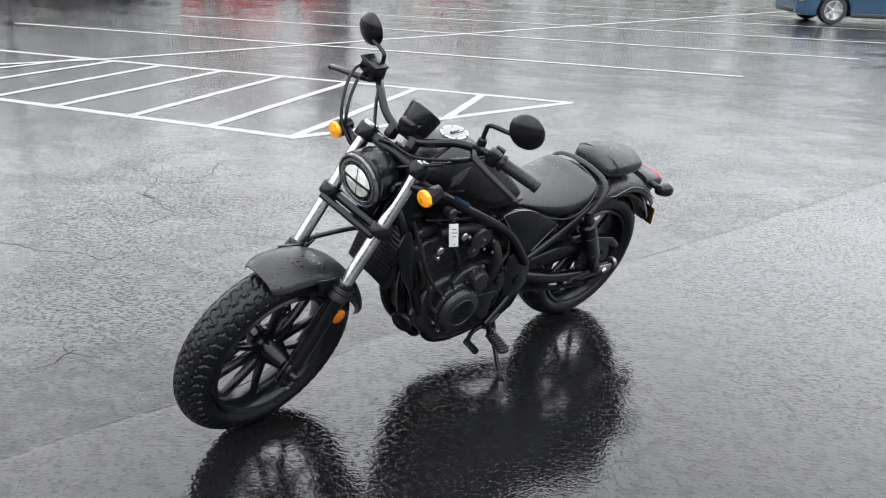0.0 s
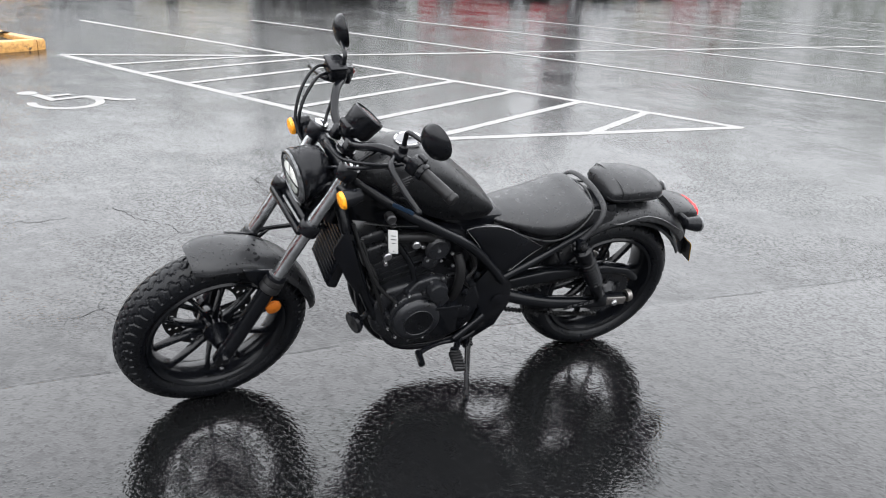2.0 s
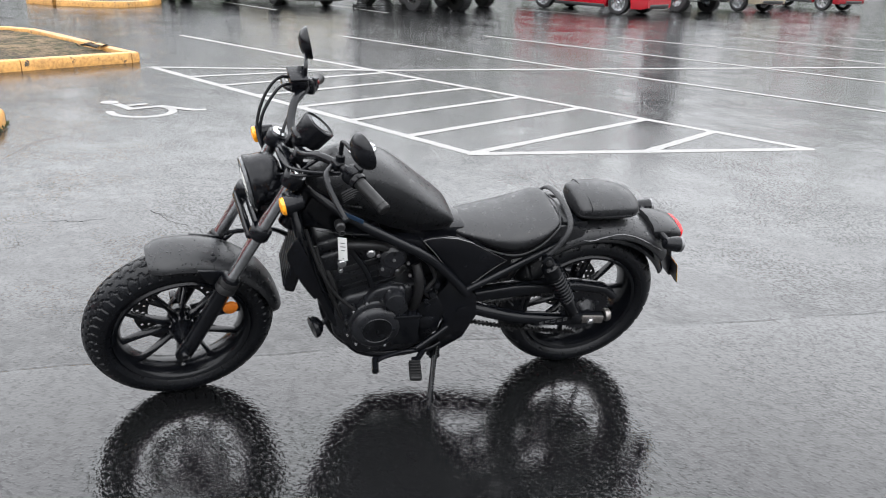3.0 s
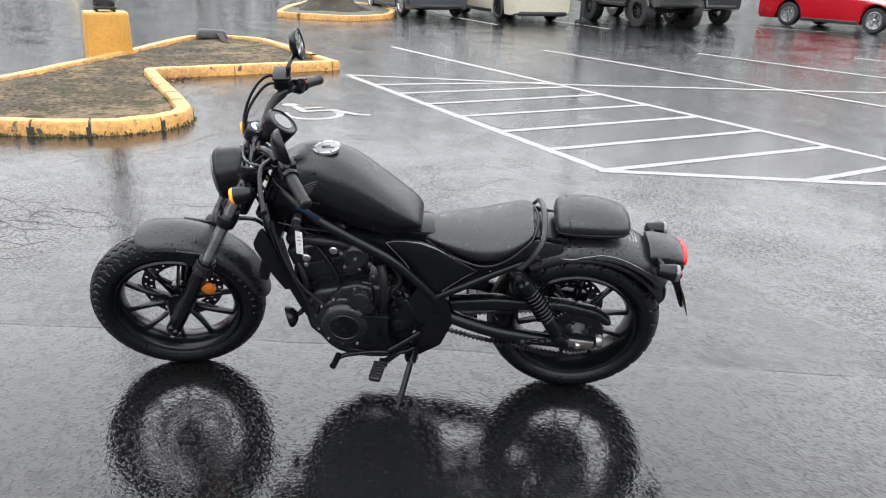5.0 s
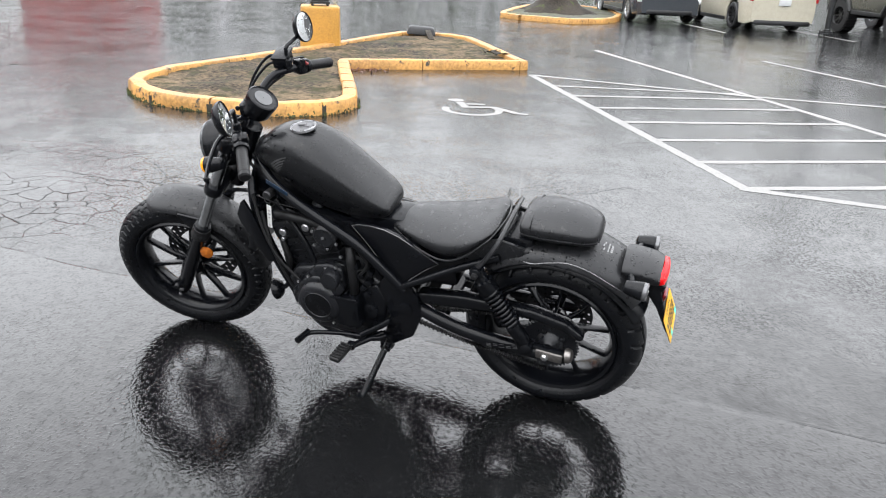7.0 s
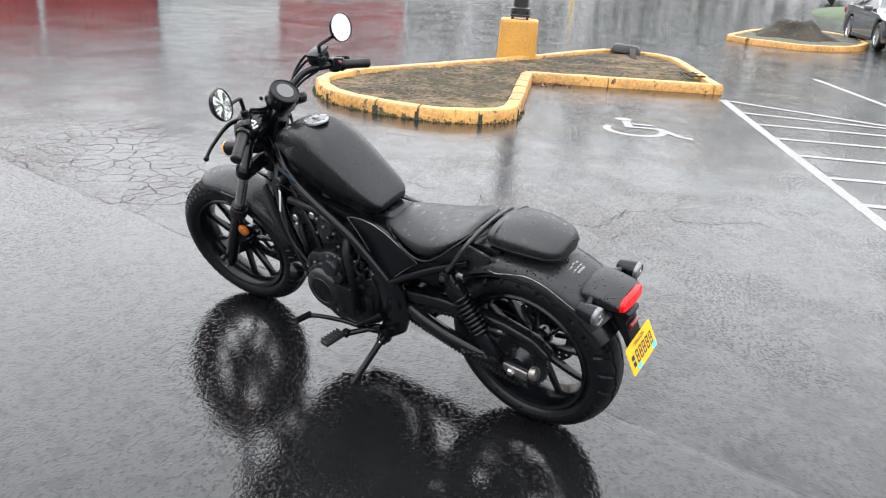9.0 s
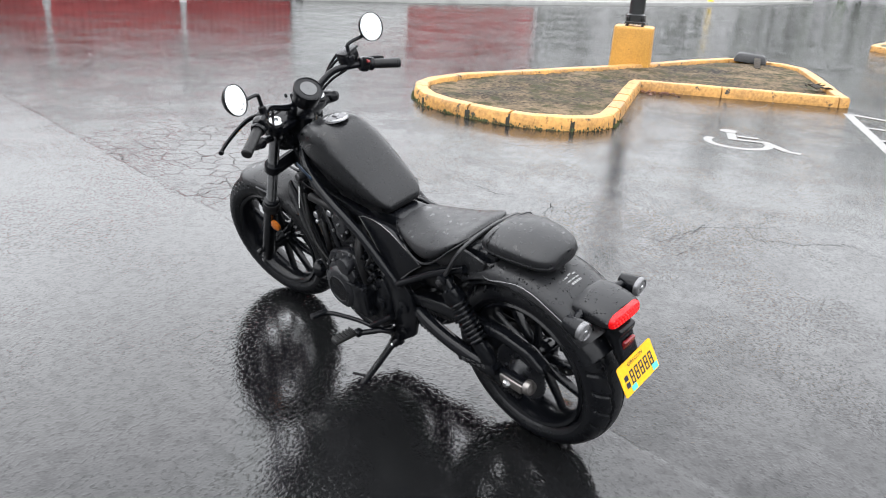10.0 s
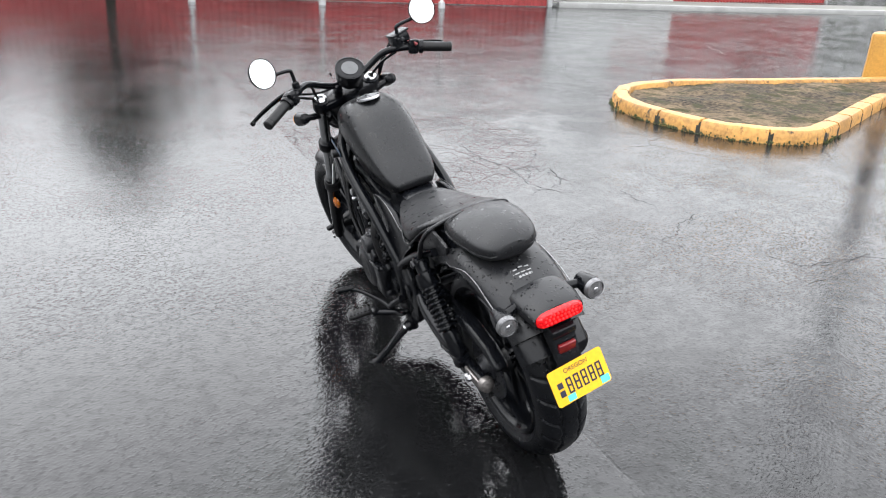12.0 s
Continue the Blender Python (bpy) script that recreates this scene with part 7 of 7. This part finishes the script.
def car(name, x, y, az, color, label, L, W, wb, front_over, wheel_r, sill, belt, top, rim_mat, spokes=5, tyre_w=0.21, cabin=None, bed=None, rack=False, group="parked cars"):
    """A car whose front axle stands at (x, y), facing az. belt and top: tables along its length, 0 at the nose."""
    m = pose(x, y, 0, 0, 0, az)
    c = empty(name, m, label, "car", group)
    xa = [0.0, -wb]
    nose = front_over

    def bottom(px):
        z = sill
        for a in xa:
            d = abs(px - a)
            R = wheel_r + 0.075
            if d < R:
                z = max(z, wheel_r + math.sqrt(R * R - d * d))
        f = (nose - px) / L
        return z + 0.05 * max(0.0, 1 - f / 0.04) + 0.06 * max(0.0, (f - 0.95) / 0.05)

    def half_w(px):
        f = (nose - px) / L
        return W / 2 * (1 - 0.16 * max(0.0, 1 - f / 0.10) ** 2 - 0.10 * max(0.0, (f - 0.90) / 0.10) ** 2)

    def section(px):
        f = (nose - px) / L
        zb, zt = bottom(px), lerp_table(top, f)
        ze = min(lerp_table(belt, f), zt - 0.02)
        w = half_w(px)
        g = min(1.0, max(0.0, (zt - ze) / 0.45))
        wr = w * (0.93 - 0.20 * g)
        zm = max(zb + 0.02, min((zb + ze) / 2, ze - 0.02))
        half = [(0.0, zb), (w * 0.6, zb), (w * 0.96, zb), (w * 0.995, zb + (zm - zb) * 0.5), (w, zm), (w * 0.985, ze - 0.01), (w * 0.955, ze), (wr + (w * 0.955 - wr) * 0.5, ze + (zt - ze) * 0.5), (wr, zt - 0.05 * g - 0.004), (wr * 0.85, zt - 0.012 * g), (wr * 0.4, zt), (0.0, zt + 0.004)]
        return half

    n = 76
    rings = []
    for i in range(n + 1):
        px = nose - L * i / n
        h = section(px)
        rings.append([Vector((px, w, z)) for w, z in h] + [Vector((px, -w, z)) for w, z in reversed(h[1:-1])])
    bm = B()
    skin(bm, rings)
    part("body", bm, color, c, "", None, 32)

    def glass_patch(nm, f0, f1, i0, i1, s, steps=10):
        bm = B()
        rows_ = []
        for k in range(steps + 1):
            px = nose - L * (f0 + (f1 - f0) * k / steps)
            h = section(px)
            (w0, z0), (wm, zm), (w1, z1) = h[6], h[7], h[8]
            rows_.append([Vector((px, s * (w0 - (w0 - wm) * 0.12 + 0.006), z0 + (zm - z0) * 0.16)), Vector((px, s * (wm + 0.007), zm)), Vector((px, s * (w1 + 0.007), z1 - 0.03 * (1 if z1 - z0 > 0.2 else 0.2)))])
        skin(bm, rows_, closed=False, caps=False)
        return part(nm, bm, CARGLASS, c)

    if cabin:
        f0, f1, f2, f3, posts = cabin
        cuts = [f0] + list(posts) + [f3]
        for a, b in zip(cuts, cuts[1:]):
            for s in (1, -1):
                glass_patch("side_window", a + 0.008, b - 0.008, 6, 8, s)
        for nm, a, b in (("windscreen", f1 - 0.135, f1 - 0.004), ("rear_window", f2 + 0.004, f2 + 0.10)):
            bm = B()
            rows_ = []
            for k in range(7):
                px = nose - L * (a + (b - a) * k / 6)
                h = section(px)
                zt = h[11][1]
                rows_.append([Vector((px, h[9][0] * 0.98 * q, zt + 0.012 - 0.010 * abs(q))) for q in (-1, -0.5, 0, 0.5, 1)])
            skin(bm, rows_, closed=False, caps=False)
            part(nm, bm, CARGLASS, c)
    if bed:
        bm = B()
        px = nose - L * (bed[0] + bed[1]) / 2
        block(bm, (L * (bed[1] - bed[0]), W * 0.80, 0.03), Matrix.Translation((px, 0, lerp_table(top, (bed[0] + bed[1]) / 2) + 0.02)), 0.005)
        part("bed_cover", bm, CARTRIM, c)
    # wheels
    for a in xa:
        for s in (1, -1):
            yc = s * (W / 2 - tyre_w / 2 - 0.012)
            q = Vector((a, yc, wheel_r))
            Y = axis(q, (0, s, 0))
            rr = wheel_r * (0.70 if wheel_r < 0.37 else 0.55)
            bm = B()
            hw = tyre_w / 2
            lathe(bm, [(rr, -hw), (wheel_r * 0.93, -hw), (wheel_r * 0.985, -hw * 0.8), (wheel_r, -hw * 0.4), (wheel_r, hw * 0.4), (wheel_r * 0.985, hw * 0.8), (wheel_r * 0.93, hw), (rr * 1.02, hw), (rr * 0.97, hw * 0.86)], Y, 40, caps=False)
            if wheel_r > 0.37:
                for k in range(30):
                    an = 2 * math.pi * k / 30
                    block(bm, (0.035, 0.055, tyre_w * 0.9), Y @ Matrix.Rotation(an, 4, "Z") @ Matrix.Translation((wheel_r * 0.99, 0, 0)), 0)
            tyre = part("wheel", bm, CARTYRE, c, "black tyre")
            bm = B()
            lathe(bm, [(rr, -hw * 0.7), (rr * 1.0, hw * 0.88), (rr * 0.94, hw * 0.90), (rr * 0.90, hw * 0.6), (rr * 0.88, -hw * 0.3), (rr * 0.2, -hw * 0.4)], Y, 36, caps=False)
            rim = part("rim", bm, rim_mat, tyre)
            for k in range(spokes):
                bm = B()
                an = 2 * math.pi * k / spokes
                plate_pts = [Vector((rr * 0.10 * math.cos(an + 1.3 * e), rr * 0.10 * math.sin(an + 1.3 * e), hw * 0.62)) for e in (-1, 1)]
                wd = 0.30 if spokes <= 5 else 0.14
                o = [Vector((rr * 0.93 * math.cos(an + wd * 0.5 * e), rr * 0.93 * math.sin(an + wd * 0.5 * e), hw * 0.80)) for e in (-1, 1)]
                ring0 = [Y @ v for v in (plate_pts[0], plate_pts[1], plate_pts[1] - Vector((0, 0, 0.03)), plate_pts[0] - Vector((0, 0, 0.03)))]
                ring1 = [Y @ v for v in (o[0], o[1], o[1] - Vector((0, 0, 0.03)), o[0] - Vector((0, 0, 0.03)))]
                skin(bm, [ring0, ring1])
                part("rim_spoke", bm, rim_mat, tyre)
            bm = B()
            lathe(bm, [(rr * 0.20, hw * 0.3), (rr * 0.20, hw * 0.62), (rr * 0.12, hw * 0.68), (0.002, hw * 0.70)], Y, 20, caps=False)
            part("hub_cap", bm, rim_mat, tyre)
    # axle and underside
    bm = B()
    block(bm, (L * 0.80, W * 0.70, 0.10), Matrix.Translation((nose - L / 2, 0, sill + 0.04)), 0.02)
    for a in xa:
        tube(bm, [(a, -W / 2 + 0.2, wheel_r), (a, W / 2 - 0.2, wheel_r)], 0.05, 8, 1)
    part("underbody", bm, CARTRIM, c)
    # lamps, bumpers, plate, mirrors
    zf, zr = lerp_table(belt, 0.02), lerp_table(belt, 0.985)
    for s in (1, -1):
        bm = B()
        block(bm, (0.16, 0.34, 0.11), Matrix.Translation((nose - 0.13, s * (W / 2 * 0.76), zf * 0.90)) @ Matrix.Rotation(radians(-s * 22), 4, "Z"), 0.03)
        part("headlight", bm, LAMP, c)
        bm = B()
        block(bm, (0.12, 0.32, 0.15), Matrix.Translation((nose - L + 0.085, s * (W / 2 * 0.80), zr * 0.92)) @ Matrix.Rotation(radians(s * 18), 4, "Z"), 0.03)
        part("tail_light", bm, CARRED, c)
        bm = B()
        block(bm, (0.10, 0.20, 0.13), Matrix.Translation((nose - L * (cabin[1] if cabin else 0.3) + 0.18, s * (W / 2 + 0.06), lerp_table(belt, 0.35) + 0.07)), 0.03)
        part("wing_mirror", bm, color, c)
        bm = B()
        for f in (posts if cabin else ()):
            block(bm, (0.16, 0.02, 0.025), Matrix.Translation((nose - L * f + 0.18, s * (W / 2 + 0.004), lerp_table(belt, 0.5) - 0.13)), 0.006)
        part("door_handle", bm, color, c)
        bm = B()
        block(bm, (wb - 2 * wheel_r - 0.22, 0.03, 0.10), Matrix.Translation((-wb / 2, s * (W / 2 - 0.02), sill + 0.035)), 0.012)
        part("sill", bm, CARTRIM, c)
    bm = B()
    block(bm, (0.12, W * 0.70, 0.13), Matrix.Translation((nose - 0.05, 0, sill + 0.10)), 0.04)
    part("front_bumper", bm, CARTRIM, c, "dark lower grille")
    bm = B()
    block(bm, (0.16, W * 0.82, 0.13), Matrix.Translation((nose - L + 0.065, 0, sill + 0.05)), 0.04)
    part("rear_bumper", bm, CARTRIM, c)
    bm = B()
    block(bm, (0.02, 0.31, 0.155), Matrix.Translation((nose - L - 0.012, 0, zr * 0.82)), 0.004)
    part("plate", bm, WHITE_TRIM, c, "blank pale number plate")
    if rack:
        bm = B()
        tube(bm, [(nose + 0.18, -W * 0.36, sill + 0.25), (nose + 0.22, -W * 0.2, sill + 0.30), (nose + 0.22, W * 0.2, sill + 0.30), (nose + 0.18, W * 0.36, sill + 0.25)], 0.05, 10, 5)
        tube(bm, [(nose + 0.20, -0.3, sill + 0.3), (nose + 0.20, -0.25, sill + 0.52), (nose + 0.20, 0.25, sill + 0.52), (nose + 0.20, 0.3, sill + 0.3)], 0.03, 8, 5)
        block(bm, (0.22, 0.30, 0.16), Matrix.Translation((nose + 0.14, 0, sill + 0.36)), 0.03)
        part("winch_bumper", bm, CARTRIM, c, "black winch bumper")
        for a in xa:
            for s in (1, -1):
                bm = B()
                pts = [Vector((a + (wheel_r + 0.10) * math.cos(t), s * (W / 2 + 0.01), wheel_r + (wheel_r + 0.10) * math.sin(t))) for t in [math.pi * (0.08 + 0.84 * k / 12) for k in range(13)]]
                tube(bm, pts, 0.05, 8, 1)
                part("fender_flare", bm, CARTRIM, c)
    return c


SEDAN_BELT = [(0.0, 0.62), (0.06, 0.72), (0.25, 0.86), (0.5, 0.92), (0.8, 0.98), (0.95, 0.96), (1.0, 0.86)]
SEDAN_TOP = [(0.0, 0.66), (0.05, 0.76), (0.26, 0.93), (0.30, 0.97), (0.43, 1.36), (0.55, 1.44), (0.68, 1.40), (0.86, 1.06), (0.97, 1.02), (1.0, 0.90)]
COUPE_TOP = [(0.0, 0.62), (0.05, 0.74), (0.30, 0.92), (0.34, 0.95), (0.47, 1.30), (0.58, 1.36), (0.68, 1.32), (0.88, 1.03), (0.97, 1.00), (1.0, 0.86)]
SUV_BELT = [(0.0, 0.80), (0.05, 0.92), (0.25, 1.02), (0.5, 1.06), (0.9, 1.12), (1.0, 1.02)]
SUV_TOP = [(0.0, 0.84), (0.04, 0.96), (0.24, 1.08), (0.28, 1.12), (0.38, 1.62), (0.5, 1.72), (0.85, 1.70), (0.95, 1.40), (0.985, 1.16), (1.0, 1.05)]
OFF_BELT = [(0.0, 1.05), (0.1, 1.12), (0.3, 1.15), (0.6, 1.18), (1.0, 1.18)]
OFF_TOP = [(0.0, 1.10), (0.03, 1.18), (0.28, 1.24), (0.31, 1.26), (0.36, 1.80), (0.42, 1.90), (0.95, 1.88), (0.985, 1.80), (1.0, 1.24)]
PICK_BELT = [(0.0, 0.95), (0.05, 1.05), (0.25, 1.12), (0.5, 1.15), (0.62, 1.15), (1.0, 1.15)]
PICK_TOP = [(0.0, 0.98), (0.04, 1.10), (0.23, 1.18), (0.26, 1.20), (0.34, 1.68), (0.42, 1.78), (0.57, 1.76), (0.62, 1.30), (0.635, 1.19), (0.98, 1.19), (1.0, 1.17)]

car("sedan", -16.35, 16.10, -18, paint("dark_grey_car_paint", (0.045, 0.05, 0.058), 0.3), "dark grey sedan parked nose out beside the island", 4.70, 1.85, 2.87, 0.86, 0.335, 0.20, SEDAN_BELT, SEDAN_TOP, ALLOY, 9, cabin=(0.33, 0.43, 0.68, 0.84, (0.52, 0.68)))
car("sedan", -16.75, 18.75, 161, paint("pearl_white_car_paint", (0.42, 0.39, 0.31)), "cream white sedan parked tail out", 4.60, 1.80, 2.65, 0.92, 0.335, 0.19, SEDAN_BELT, SEDAN_TOP, DARKALLOY, 10, cabin=(0.33, 0.43, 0.68, 0.84, (0.52, 0.68)))
car("off_roader", -11.12, 20.05, -18, paint("grey_green_car_paint", (0.060, 0.060, 0.050)), "grey-green lifted off-road car with big knobbly tyres", 3.90, 1.86, 2.45, 0.58, 0.43, 0.52, OFF_BELT, OFF_TOP, DARKALLOY, 8, 0.30, cabin=(0.335, 0.36, 0.90, 0.95, (0.54, 0.74)), rack=True)
car("pickup", -11.9, 22.75, -20, paint("charcoal_car_paint", (0.022, 0.023, 0.026), 0.3), "black pickup truck parked nose out", 5.40, 1.92, 3.25, 0.92, 0.40, 0.42, PICK_BELT, PICK_TOP, ALLOY, 8, 0.26, cabin=(0.28, 0.345, 0.575, 0.61, (0.45,)), bed=(0.65, 0.98))
car("coupe", -7.6, 25.9, -7, paint("bright_red_car_paint", (0.30, 0.005, 0.012)), "bright red coupe parked nose out", 4.78, 1.90, 2.72, 0.95, 0.345, 0.20, SEDAN_BELT, COUPE_TOP, ALLOY, 5, cabin=(0.37, 0.47, 0.68, 0.84, (0.62,)))
car("pickup", -6.75, 29.75, -22, paint("silver_car_paint", (0.42, 0.43, 0.44), 0.4), "silver pickup truck parked nose out", 5.40, 1.92, 3.25, 0.92, 0.40, 0.42, PICK_BELT, PICK_TOP, ALLOY, 8, 0.26, cabin=(0.28, 0.345, 0.575, 0.61, (0.45,)), bed=(0.65, 0.98))
car("suv", -5.6, 33.4, -22, paint("pale_tan_car_paint", (0.34, 0.29, 0.22), 0.3), "pale tan estate car parked nose out", 4.70, 1.85, 2.70, 0.90, 0.36, 0.30, SUV_BELT, SUV_TOP, ALLOY, 7, cabin=(0.30, 0.38, 0.85, 0.95, (0.50, 0.70)))
car("suv", -3.6, 39.6, -22, paint("dark_red_car_paint", (0.22, 0.012, 0.018)), "dark red estate car parked nose out", 4.70, 1.85, 2.70, 0.90, 0.36, 0.30, SUV_BELT, SUV_TOP, ALLOY, 7, cabin=(0.30, 0.38, 0.85, 0.95, (0.50, 0.70)))
car("hatchback", 7.20, 22.40, 185, paint("dark_teal_blue_car_paint", (0.018, 0.055, 0.10), 0.2), "dark blue car standing across the stalls", 4.40, 1.78, 2.62, 0.88, 0.335, 0.20, SEDAN_BELT, SUV_TOP[:2] + [(0.26, 0.95), (0.30, 0.99), (0.42, 1.36), (0.55, 1.46), (0.85, 1.40), (0.95, 1.08), (1.0, 0.9)], ALLOY, 5, cabin=(0.33, 0.42, 0.85, 0.93, (0.52, 0.70)))
